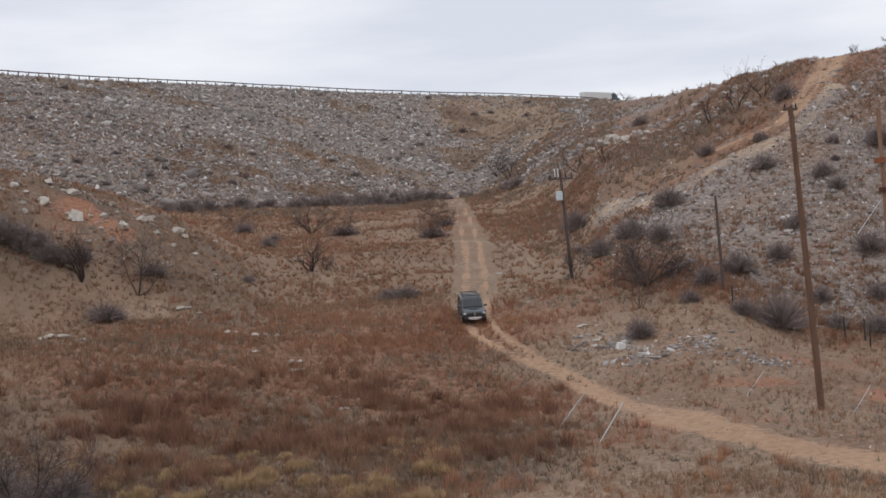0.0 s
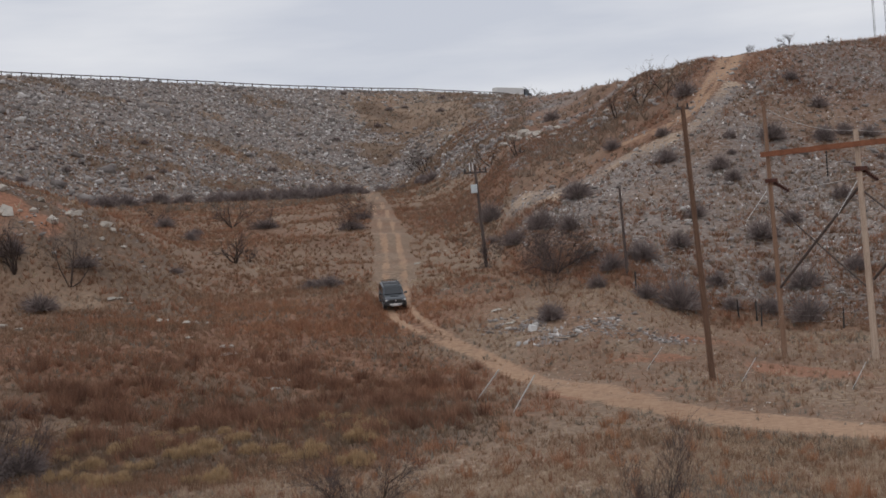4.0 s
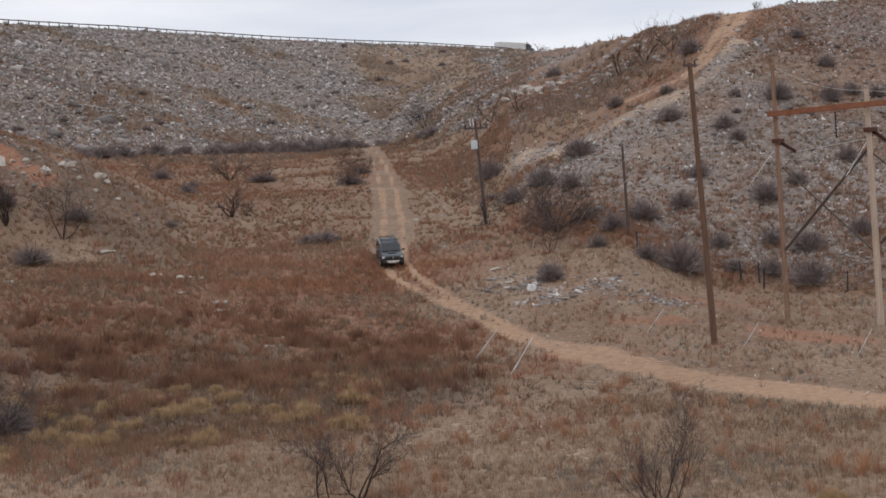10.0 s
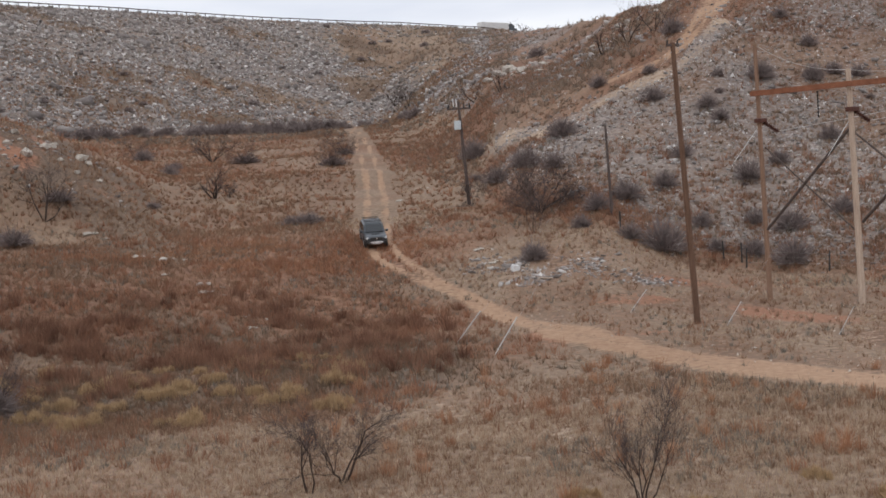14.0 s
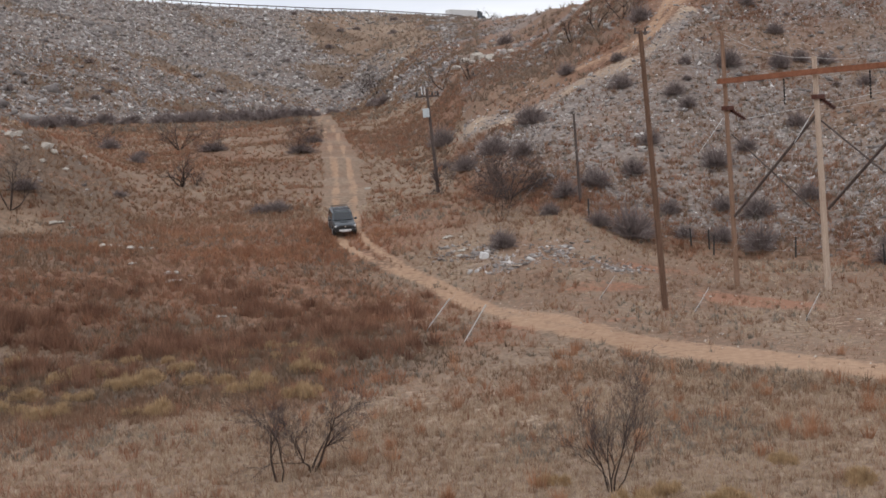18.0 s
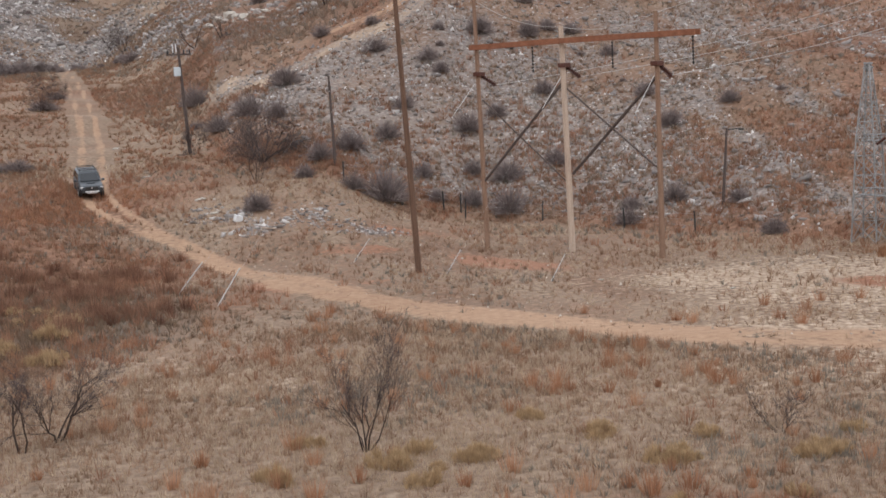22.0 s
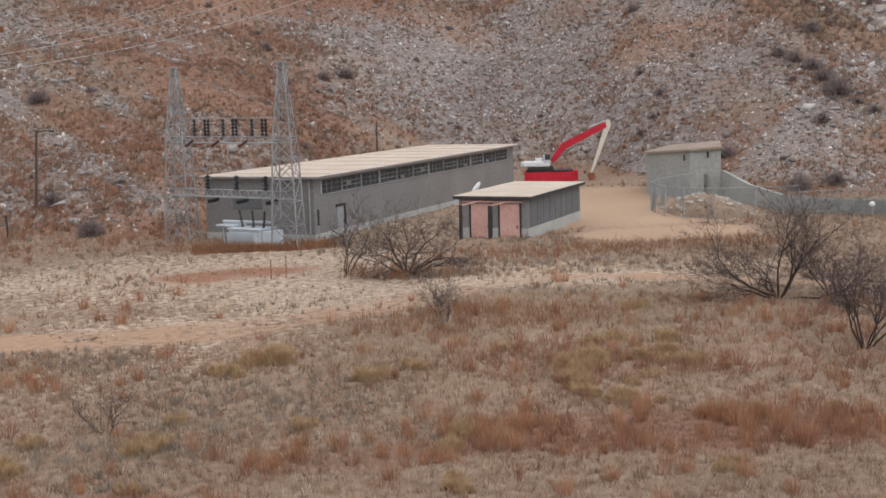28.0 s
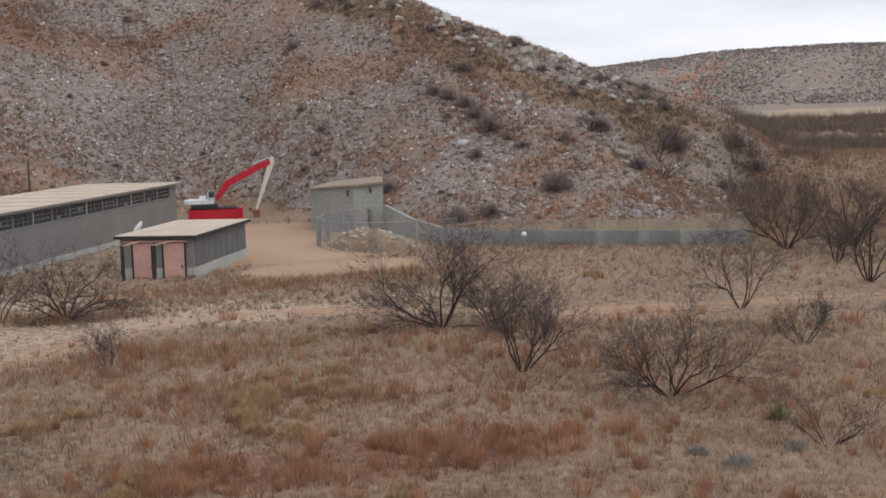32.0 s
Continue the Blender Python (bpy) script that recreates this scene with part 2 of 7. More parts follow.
def land(az, dist):
    """Height of the ground at a bearing and a distance; arrays in, array out."""
    az, dist = np.asarray(az, float), np.asarray(dist, float)
    f_d, s_d, k_d = (line(az, t, 1) for t in (FOOT, SPUR, SKYLINE))
    f_z, s_z, k_z = (EYE + d * tan(line(az, t, 2)) for d, t in ((f_d, FOOT), (s_d, SPUR), (k_d, SKYLINE)))
    start = np.interp(az, [-25, -10, 0, 8], [60, 72, 80, 80])
    climb = np.interp(dist - start, [c[0] for c in CLIMB], [c[1] for c in CLIMB])
    fade = np.clip((14 - az) / 9, 0, 1)
    fade = fade * fade * (3 - 2 * fade) * (az > -100)
    floor_z = climb * fade
    foot_floor = np.interp(f_d - start, [c[0] for c in CLIMB], [c[1] for c in CLIMB]) * fade
    # the floor meets the foot of the slope exactly
    near = np.clip(dist / f_d, 0, 1)
    z = floor_z + (f_z - foot_floor) * near ** 6
    u = np.clip((dist - f_d) / np.maximum(s_d - f_d, 1), 0, 1)
    z = np.where(dist > f_d, f_z + (s_z - f_z) * u, z)
    u = np.clip((dist - s_d) / np.maximum(k_d - s_d, 1), 0, 1)
    z = np.where(dist > s_d, s_z + (k_z - s_z) * u, z)
    back = np.clip((dist - k_d - 9) / np.where(az < 7, 400, 150), 0, 1)
    z = np.where(dist > k_d, k_z + (2.0 - k_z) * back * back * (3 - 2 * back), z)
    # low mound with red soil on the near side of the dam's toe
    m_d = 132 + 0.4 * (az + 18)
    m_h = np.interp(az, [-70, -30, -22, -19.8, -17.1, -14.5, -11.7, -9.8, -8.4], [2, 12.5, 12.4, 11.8, 10.2, 8.2, 5.1, 2.0, 0])
    side = (dist - m_d) / np.where(dist < m_d, 24, 40)
    z = z + m_h * np.clip(1 - side * side, 0, 1)
    # far hills beyond the river plain
    far = np.clip(1 - np.abs(dist - 1150) / 350, 0, 1)
    z = z + far * far * (3 - 2 * far) * np.interp(az, [66, 69, 72, 75, 80, 86, 95, 120], [24, 38, 44, 50, 53, 50, 44, 24]) * (dist > 500)
    rise = np.clip((dist - 430) / 400, 0, 1)
    z = z + 4.5 * rise * rise * (3 - 2 * rise) * np.clip((az - 64) / 4, 0, 1)
    return z


def rough_noise(x, y, scale, seed):
    """Smooth value noise on a lattice, -1 to 1."""
    rs = np.random.RandomState(seed)
    tab = rs.uniform(-1, 1, (256, 256))
    u, v = x / scale + 1000, y / scale + 1000
    i, j = np.floor(u).astype(int), np.floor(v).astype(int)
    a, b = u - i, v - j
    a, b = a * a * (3 - 2 * a), b * b * (3 - 2 * b)
    g = lambda p, q: tab[p % 256, q % 256]
    return (g(i, j) * (1 - a) + g(i + 1, j) * a) * (1 - b) + (g(i, j + 1) * (1 - a) + g(i + 1, j + 1) * a) * b


AZ = np.concatenate([np.arange(-180, -34, 4.0), np.arange(-34, -27, 1.0), np.arange(-27, 87, 0.2), np.arange(87, 96, 1.0), np.arange(96, 177, 4.0)])
DIST = np.concatenate([np.arange(1, 24, 2.0), np.arange(24, 132, 0.48), np.arange(132, 240, 1.1), np.arange(240, 500, 3.0), np.arange(500, 1700, 25.0), np.arange(1700, 4600, 200.0)])
_a, _d = np.meshgrid(np.concatenate([AZ, [180.0]]), DIST, indexing="ij")
_x, _y = _d * np.sin(np.radians(_a)), _d * np.cos(np.radians(_a))
_z = land(_a, _d)
# soften the creases across bearings and along distances, then add bumps
for _ in range(10):
    _z[1:-1] = 0.5 * _z[1:-1] + 0.25 * (_z[:-2] + _z[2:])
for _ in range(4):
    _z[:, 1:-1] = 0.5 * _z[:, 1:-1] + 0.25 * (_z[:, :-2] + _z[:, 2:])
_open = np.clip((_d - 20) / 30, 0, 1)
_hilly = np.clip((_z - 1.5) / 6, 0, 1) * np.where(_a < 7, np.clip(np.abs(_d - line(_a, SKYLINE, 1) - 5) / 16 - 0.5, 0, 1), 1)
_z += _open * (0.10 * rough_noise(_x, _y, 5, 1) + 0.05 * rough_noise(_x, _y, 1.6, 2) + _hilly * (0.55 * rough_noise(_x, _y, 14, 3) + 0.25 * rough_noise(_x, _y, 4.5, 4)))


def ground_z(x, y):
    """Height of the built ground sheet."""
    x, y = np.asarray(x, float), np.asarray(y, float)
    d, a = np.hypot(x, y), np.degrees(np.arctan2(x, y))
    axis = np.concatenate([AZ, [180.0]])
    i = np.clip(np.searchsorted(axis, a) - 1, 0, len(axis) - 2)
    j = np.clip(np.searchsorted(DIST, d) - 1, 0, len(DIST) - 2)
    u = np.clip((a - axis[i]) / (axis[i + 1] - axis[i]), 0, 1)
    v = np.clip((d - DIST[j]) / (DIST[j + 1] - DIST[j]), 0, 1)
    return (_z[i, j] * (1 - u) + _z[i + 1, j] * u) * (1 - v) + (_z[i, j + 1] * (1 - u) + _z[i + 1, j + 1] * u) * v


def gz(x, y):
    return float(ground_z(x, y))


def to_path(x, y, pts):
    """Distance to a polyline and the run along it (0 to 1)."""
    best, run = np.full(np.shape(x), 1e9), np.zeros(np.shape(x))
    n = len(pts) - 1
    for k in range(n):
        (ax, ay), (bx, by) = pts[k], pts[k + 1]
        dx, dy = bx - ax, by - ay
        s = np.clip(((x - ax) * dx + (y - ay) * dy) / (dx * dx + dy * dy), 0, 1)
        d = np.hypot(x - ax - s * dx, y - ay - s * dy)
        run = np.where(d < best, (k + s) / n, run)
        best = np.minimum(best, d)
    return best, run


def smooth(pts, times=3):
    """Corner-cutting, for a path with no kinks."""
    for _ in range(times):
        out = [pts[0]]
        for (ax, ay), (bx, by) in zip(pts, pts[1:]):
            out += [(ax * 0.75 + bx * 0.25, ay * 0.75 + by * 0.25), (ax * 0.25 + bx * 0.75, ay * 0.25 + by * 0.75)]
        pts = out + [pts[-1]]
    return pts

TRAIL = smooth([(-4, 320), (-2, 278), (-0.3, 204), (0.6, 160), (0.8, 138), (0.6, 117), (0.4, 104), (2.0, 97), (4.1, 92), (6.6, 87), (8.8, 80), (11.1, 72.5), (12.9, 65.2), (15, 60.2), (17.6, 55.9), (20.2, 52), (22.8, 48.5),
                (25.3, 45.4), (28, 43), (31.2, 41.5), (34.6, 40.4), (38.5, 39.8), (43, 39.9), (47.5, 39.8), (50.8, 37), (53, 33), (54.6, 27.5), (55.8, 23), (57.7, 20), (60.8, 15.4), (63.8, 11.8), (68, 7), (74, 0)], 2)
HILL_TRAIL = smooth([(26.5, 144), (28.8, 143.1), (32.2, 142.1), (35.2, 142), (37.2, 142.8), (38.8, 144.6), (40.6, 146.7), (42.9, 150.2), (45.4, 155), (49, 164)])
TERRACE = smooth([(14.6, 150), (15.6, 145.5), (16.9, 141.2), (18.8, 138.4), (22.9, 136.4), (25.7, 137.2), (29.1, 137.8), (32.4, 138), (35.5, 137.6), (39, 140), (43.3, 146)], 2)  # pale worn edge of the spur


def bell(x, y, cx, cy, rx, ry, turn=0.0):
    c, s = math.cos(radians(turn)), math.sin(radians(turn))
    u, v = ((x - cx) * c + (y - cy) * s) / rx, (-(x - cx) * s + (y - cy) * c) / ry
    return np.clip(1.25 - (u * u + v * v), 0, 1)


ROAD_BY_BEARING = [(0, 104), (2.5, 92.5), (6.1, 81), (11.2, 66), (16.3, 61), (22.3, 56), (29, 52), (36.8, 52), (43.4, 55), (50, 62), (58, 62), (66, 60)]


def bare(x, y):
    """Trampled stony earth between the road and the foot of the slope."""
    a, d = np.degrees(np.arctan2(x, y)), np.hypot(x, y)
    road = line(a, ROAD_BY_BEARING, 1)
    n1, n2 = rough_noise(x, y, 7, 61), rough_noise(x, y, 2.2, 62)
    b = np.clip((d - road) / 3 + 0.6, 0, 1) * np.clip((line(a, FOOT, 1) - 5 - d + 4 * n1) / 6, 0, 1) * np.clip((a - 4) / 4, 0, 1) * np.clip((53 - a) / 5, 0, 1)
    return np.clip(b * (0.85 + 0.5 * n1 + 0.35 * n2), 0, 1)


def streaks(x, y):
    """Chutes of grey scree running slantwise down the hillside, -1 to 1."""
    a, d = np.degrees(np.arctan2(x, y)), np.hypot(x, y)
    u = a + 0.27 * (d - line(a, FOOT, 1)) * np.clip((56 - a) / 8, -0.6, 1)
    return (0.7 * rough_noise(u * 10, d, 17, 63) + 0.5 * rough_noise(u * 10, d * 1.5, 7, 64)) * np.clip((a - 20) / 8, 0, 1) * np.clip((77 - a) / 4, 0, 1)


def RED_NEAR(x, y):
    return 0.75 * bell(x, y, 31, 17, 8, 2.6, -48) + 0.6 * bell(x, y, 27, 21.5, 4, 2, -45) + 0.5 * bell(x, y, 22, 24, 5, 1.6, -40) + 0.4 * bell(x, y, 14.5, 26.8, 6, 1.3, -35)


def ground_cover(x, y):
    """Shares of bare track, broken rock, red grass, gravel and red clay at a place."""
    d, a0 = np.hypot(x, y), np.degrees(np.arctan2(x, y))
    n1, n2, n3 = rough_noise(x, y, 22, 11), rough_noise(x, y, 7, 12), rough_noise(x, y, 2.4, 13)
    a = a0 + 1.6 * n1 + 0.6 * n2  # ragged limits between covers
    f_d, s_d, k_d = (line(a0, t, 1) for t in (FOOT, SPUR, SKYLINE))
    off, run = to_path(x, y, TRAIL)
    upper = np.clip((d - 88) / 14, 0, 1) * (y > 60)
    wide = 0.9 + 0.7 * np.clip((80 - d) / 18, 0, 1) * np.clip((52 - a0) / 6, 0.25, 1) + 0.3 * n2
    ruts = np.clip(1.35 - np.abs(off - 0.9) / 0.42, 0, 1) * (0.82 + 0.3 * n2 + 0.3 * n3)
    track = upper * np.maximum(ruts, 0.14 * (off < 1.6)) + (1 - upper) * np.clip(1.6 - off / wide, 0, 1) * (0.86 - 0.3 * np.clip(1 - np.abs(off) / 0.4, 0, 1) + 0.25 * n3)
    track *= np.where(y < 34, 0.75, 1) * (1 - 0.35 * bell(x, y, 40, 41, 15, 6, -10))
    off2, run2 = to_path(x, y, HILL_TRAIL)
    track = np.maximum(track, np.clip(1.5 - off2 / (0.45 + 1.5 * run2), 0, 1) * (0.78 + 0.35 * n3 - 0.35 * np.clip(1 - off2 / (0.15 + 0.5 * run2), 0, 1)) * np.clip(run2 * 9, 0, 1))
    hill = (d > f_d) & (a > 5.5) & (a < 77.2)
    up = np.clip((d - f_d) / np.maximum(k_d - f_d, 1), 0, 1)
    rock = np.where(hill, 0.61 + 0.12 * np.clip((a - 44) / 4, 0, 1) + 0.26 * n1 + 0.25 * n2 + 0.55 * streaks(x, y), 0)
    rock *= np.where(hill, np.clip(up * 14, 0, 1), 1)
    rock -= 0.45 * np.clip(1.3 - np.abs(a - 36.8 + (up - 0.5) * 4) / 7, 0, 1) * hill * np.clip(up * 3, 0, 1) + 0.35 * np.clip(1 - np.abs(a - 20) / 7, 0, 1) * np.clip(up * 3 - 1.7, 0, 1)
    rock = np.where((a > 5.5) & (a < 16) & (d > s_d), 0.10 + 0.55 * n1 + 0.3 * n2 + 0.25 * np.clip((d - s_d) / np.maximum(k_d - s_d, 1) - 0.25, 0, 0.6), rock)
    dam = (a <= 5.5) & (a > -60) & (d > s_d)
    rock = np.where(dam, 0.72 + 0.2 * n2 - 0.62 * np.clip(dam_patch(x, y) * 2.4 - 0.35, 0, 1) - 0.8 * np.clip((a + 2.5 + 2.5 * n2 + 1.5 * n1) / 6, 0, 1) * np.clip(((d - s_d) / np.maximum(k_d - s_d, 1) - 0.22) / 0.2, 0, 1), rock)
    rock = np.where(off2 < 4, rock * 0.4, rock)
    off3, _ = to_path(x, y, TERRACE)
    edge = np.interp(a0, [4.5, 5.5, 6.1, 7.7, 9.5, 10.6, 11.9, 13.2, 14.5], [105, 122, 145, 139.5, 138, 139.5, 140.5, 141.5, 142.5])
    rock = np.where((a0 > 4) & (a0 < 14.5) & (d > edge) & (d < s_d + 3), 0.04 + 0.2 * n3, rock)
    rock = np.where(off3 < 1.6, 0.42 + 0.4 * n3, rock)
    rock = np.maximum(rock, bell(x, y, -35, 123, 11, 12) * (0.15 + 0.5 * n3))
    rock = np.maximum(rock, (0.8 * bell(x, y, 13, 92, 6, 4) + 0.7 * bell(x, y, 19, 87.5, 4.5, 2.2)) * (0.35 + 0.55 * n3))
    rock = np.where(bell(x, y, 17.4, 137.5, 3.2, 5) > 0.3, 0.4 + 0.4 * n3, rock)
    rock = np.where((a0 > 55) & (d > f_d + 1) & (d < k_d + 5) & (a0 < 77.2), np.where(ridge_band(x, y) > 0.5, 0.05, 0.58 + 0.3 * n2 + 0.45 * streaks(x, y)), rock)
    rock = np.where((a > 69) & (d > 700), 0.6, rock)
    red = 0.18 + 0.45 * n1 + 0.25 * n2 + 0.85 * bell(x, y, -9, 81, 18, 9) + 0.6 * bell(x, y, -6, 103, 18, 9) + 0.45 * bell(x, y, -15, 103, 18, 13) + 0.3 * bell(x, y, -8, 66, 12, 8) + 0.35 * bell(x, y, 8, 112, 9, 12) + 0.7 * bell(x, y, -36, 121, 16, 12)
    red += 0.95 * np.clip(1.3 - np.abs(a - 36.8 + (up - 0.5) * 4) / 8, 0, 1) * hill - 0.45 * streaks(x, y) * hill + 0.35 * (hill & (a0 < 13.5) & (off3 > 1.5) & (rock < 0.5)) + 0.25 * hill * np.clip((a - 43) / 4, 0, 1) + 0.05 * hill + 0.5 * np.clip(1 - np.abs(a - 20) / 8, 0, 1) * np.clip(up * 3 - 1.6, 0, 1) + 0.3 * bell(x, y, -5, 95, 14, 12) + RED_NEAR(x, y)
    red -= 0.5 * bell(x, y, 15, 40, 22, 12) + 0.45 * bell(x, y, 16, 51, 14, 6, -40) + 0.5 * bell(x, y, 40, 50, 22, 16)
    red = np.where(dam, red * 0.3, red)
    gravel = np.maximum(bell(x, y, 81, 58, 19, 14, 35), bell(x, y, 68, 44, 7, 4.5, -40))
    clay = 0.85 * bell(x, y, 25.3, 73.5, 6.5, 2.4, -72) + 0.6 * bell(x, y, 17.4, 81, 3.5, 2.2) + 0.6 * bell(x, y, 15.5, 68.3, 2, 1.2) + 0.6 * bell(x, y, 24, 89, 5, 2) + 0.7 * bell(x, y, 41, 54, 5, 2.5, -35)
    clay += (0.18 + 0.5 * n2 + 0.4 * n3) * bell(x, y, -32, 121, 11, 8.5)
    clay += 0.65 * bell(x, y, 10.2, 71, 5, 1.4, -70) + 0.5 * bell(x, y, 56, 21, 8, 2.5, -60)
    rr, ra = d, a0
    clay += 0.75 * ((rr > 800) & (np.abs(ra - 74.5 - 1.2 * n1) < 0.5)) + 0.6 * ((rr > 850) & (np.abs(ra - 73.2 + 0.8 * n1) < 0.3))
    clay = clay + 0.25 * n3 * (clay > 0)
    return track, rock, red, gravel, clay


def dam_patch(x, y):
    """Grassy lenses on the face of the dam, ragged at two scales."""
    return 0.75 * rough_noise(x, y, 15, 33) + 0.45 * rough_noise(x, y, 5, 39) + 0.2 * rough_noise(x, y, 2, 40)


def ridge_band(x, y):
    """Belt of brown brush below the rocks of the eastern ridge."""
    a, d = np.degrees(np.arctan2(x, y)), np.hypot(x, y)
    f_d, k_d = line(a, FOOT, 1), line(a, SKYLINE, 1)
    up = (d - f_d) / np.maximum(k_d - f_d, 1) + 0.10 * rough_noise(x, y, 6, 34)
    return np.clip(1.4 - np.abs(up - np.interp(a, [54, 60, 62, 64, 69, 72, 76], [1.05, 0.88, 0.80, 0.77, 0.735, 0.77, 0.92])) / 0.085, 0, 1) * np.clip((a - 54) / 3, 0, 1) * (a < 76)


def brown_cover(x, y):
    """Share of dark russet grass and brown earth."""
    a, d = np.degrees(np.arctan2(x, y)), np.hypot(x, y)
    n1, n2, n3 = rough_noise(x, y, 19, 35), rough_noise(x, y, 6, 36), rough_noise(x, y, 2.0, 37)
    left = np.clip((5 - a + 3 * n1) / 5, 0, 1) * np.clip((d - 50) / 8, 0, 1) * (0.9 - 0.32 * np.clip((d - 98) / 12, 0, 1) + 0.3 * n2) * np.where(d > line(a, SPUR, 1), 0.45 + 0.5 * np.clip((a + 1) / 3, 0, 1), 1)
    back = 0.5 * ((a > 4) & (a < 15.5) & (d > line(a, SPUR, 1) + 2)) * (0.9 + 0.5 * n2)
    near = 0.35 * np.clip((d - 60) / 12, 0, 1) * (a < 16) * (d < line(a, FOOT, 1))
    hill = np.where((a > 6) & (a < 62) & (d > line(a, FOOT, 1)), 0.72 - 0.5 * np.clip((a - 40) / 8, 0, 1), 0)
    near = np.maximum(near, 0.65 * bare(x, y) * np.clip((30 - a) / 6, 0.15, 1))
    return np.clip(np.maximum(np.maximum(left, back), np.maximum(near, hill)) + 0.15 * ridge_band(x, y) - 0.4 * bell(x, y, 9, 118, 7, 26) + 0.25 * n3 + 0.15 * n2, 0, 1) * (d < 700)


def dark_cover(x, y):
    """Share of dense dark weeds."""
    n1, n2 = rough_noise(x, y, 9, 14), rough_noise(x, y, 3, 15)
    d = 1.1 * bell(x, y, -17, 70, 22, 15) + 0.6 * bell(x, y, -22, 52, 10, 7) + 0.7 * bell(x, y, -5, 63, 12, 10) + 0.7 * bell(x, y, 47, 45, 4.5, 2.2, -40) + 0.45 * bell(x, y, 14, 50, 12, 2.2, -35) + 0.35 * bell(x, y, 62, 36, 14, 4, -40) + 0.75 * bell(x, y, -34, 106, 24, 26) + 0.7 * bell(x, y, -38, 120, 24, 16)
    d = d + 0.3 * bell(x, y, 17.5, 51, 13, 2.6, -42)
    a, r = np.degrees(np.arctan2(x, y)), np.hypot(x, y)
    d = d + 0.6 * ((a < 6) & (a > -40) & (r > line(a, SPUR, 1))) * np.clip(dam_patch(x, y) * 3 - 0.1, 0, 1) * 1.5
    d = d + 0.6 * ((a > 4.5) & (a < 13.5) & (r > line(a, SPUR, 1) + 3)) * np.clip(1.3 - np.abs(r - line(a, SPUR, 1) - 20) / 22, 0, 1)
    return d * (0.8 + 0.7 * n1 + 0.4 * n2)


def straw_cover(x, y):
    """Share of pale trampled straw and stony earth."""
    n1, n2 = rough_noise(x, y, 8, 16), rough_noise(x, y, 2.5, 17)
    far = np.where((np.hypot(x, y) > 480) & (np.degrees(np.arctan2(x, y)) > 60), 0.8, 0)
    d = 0.5 * bell(x, y, 43, 51, 18, 10, -40) + 0.6 * bell(x, y, 54, 36, 10, 4, -35) + 0.2 * bell(x, y, 30, 60, 14, 8, -35) + 0.5 * bell(x, y, 39, 42, 7, 4, -50) + 0.4 * bell(x, y, 51, 37, 6, 4, -45) + 0.35 * bell(x, y, 18, 44, 24, 8, -20)
    a = np.degrees(np.arctan2(x, y))
    d = d + 1.1 * np.clip(1.6 - to_path(x, y, TERRACE)[0] / 1.1, 0, 1) + 1.0 * bell(x, y, 17.4, 137.5, 3.2, 5)
    return far + d * (0.75 + 0.45 * n1 + 0.3 * n2) + bare(x, y) * (0.05 + 0.42 * np.clip((a - 24) / 8, 0, 1)) * (0.9 + 0.4 * n2)


def build_ground():
    na, nd = _x.shape
    na -= 1  # the last bearing is the first again
    verts = np.stack([_x[:na], _y[:na], _z[:na]], -1).reshape(-1, 3)
    i, j = np.meshgrid(np.arange(na), np.arange(nd - 1), indexing="ij")
    k = (i + 1) % na
    quads = np.stack([i * nd + j, i * nd + j + 1, k * nd + j + 1, k * nd + j], -1).reshape(-1, 4)
    centre = len(verts)
    verts = np.concatenate([verts, [[0, 0, float(_z[:na, 0].mean())]]])
    mesh = bpy.data.meshes.new("ground")
    r = np.arange(na)
    fan = np.stack([np.full(na, centre), r * nd, ((r + 1) % na) * nd], -1)
    mesh.from_pydata(verts.tolist(), [], quads.tolist() + fan.tolist())
    mesh.polygons.foreach_set("use_smooth", np.ones(len(mesh.polygons), bool))
    track, rock, red, gravel, clay = (np.clip(c, 0, 1) for c in ground_cover(verts[:, 0], verts[:, 1]))
    one = np.ones_like(track)
    for name, parts in (("cover", (track, rock, red, one)), ("cover_more", (gravel, clay, np.clip(dark_cover(verts[:, 0], verts[:, 1]), 0, 1), one)), ("cover_third", (np.clip(straw_cover(verts[:, 0], verts[:, 1]), 0, 1), brown_cover(verts[:, 0], verts[:, 1]), 0 * one, one))):
        layer = mesh.attributes.new(name, "FLOAT_COLOR", "POINT")
        layer.data.foreach_set("color", np.stack(parts, -1).astype(np.float32).ravel())
    mesh.materials.append(GROUND)
    return tagged(new("ground", mesh), "rolling dry ground with brown grass, stony slopes and a dirt track", "ground", kind="structure")


build_ground()

# ---- helpers for things ----
def thing(name, label, category, at=(0, 0, 0), turn=0.0, group="", kind=""):
    ob = new(name)
    ob.empty_display_size = 0.3
    ob.matrix_basis = pose(*at, 0, 0, turn)
    return tagged(ob, label, category, group, kind)


def part(name, bm, mat, parent, label=""):
    """Links a bmesh (or a ready mesh) as one mesh object under a thing or a part."""
    if isinstance(bm, bpy.types.Mesh):
        mesh = bm
    else:
        bmesh.ops.recalc_face_normals(bm, faces=bm.faces)
        mesh = bpy.data.meshes.new(name)
        bm.to_mesh(mesh)
        bm.free()
    if mat is not None and not mesh.materials:
        mesh.materials.append(mat)
    ob = new(name, mesh)
    ob.parent = parent
    return tagged(ob, label)


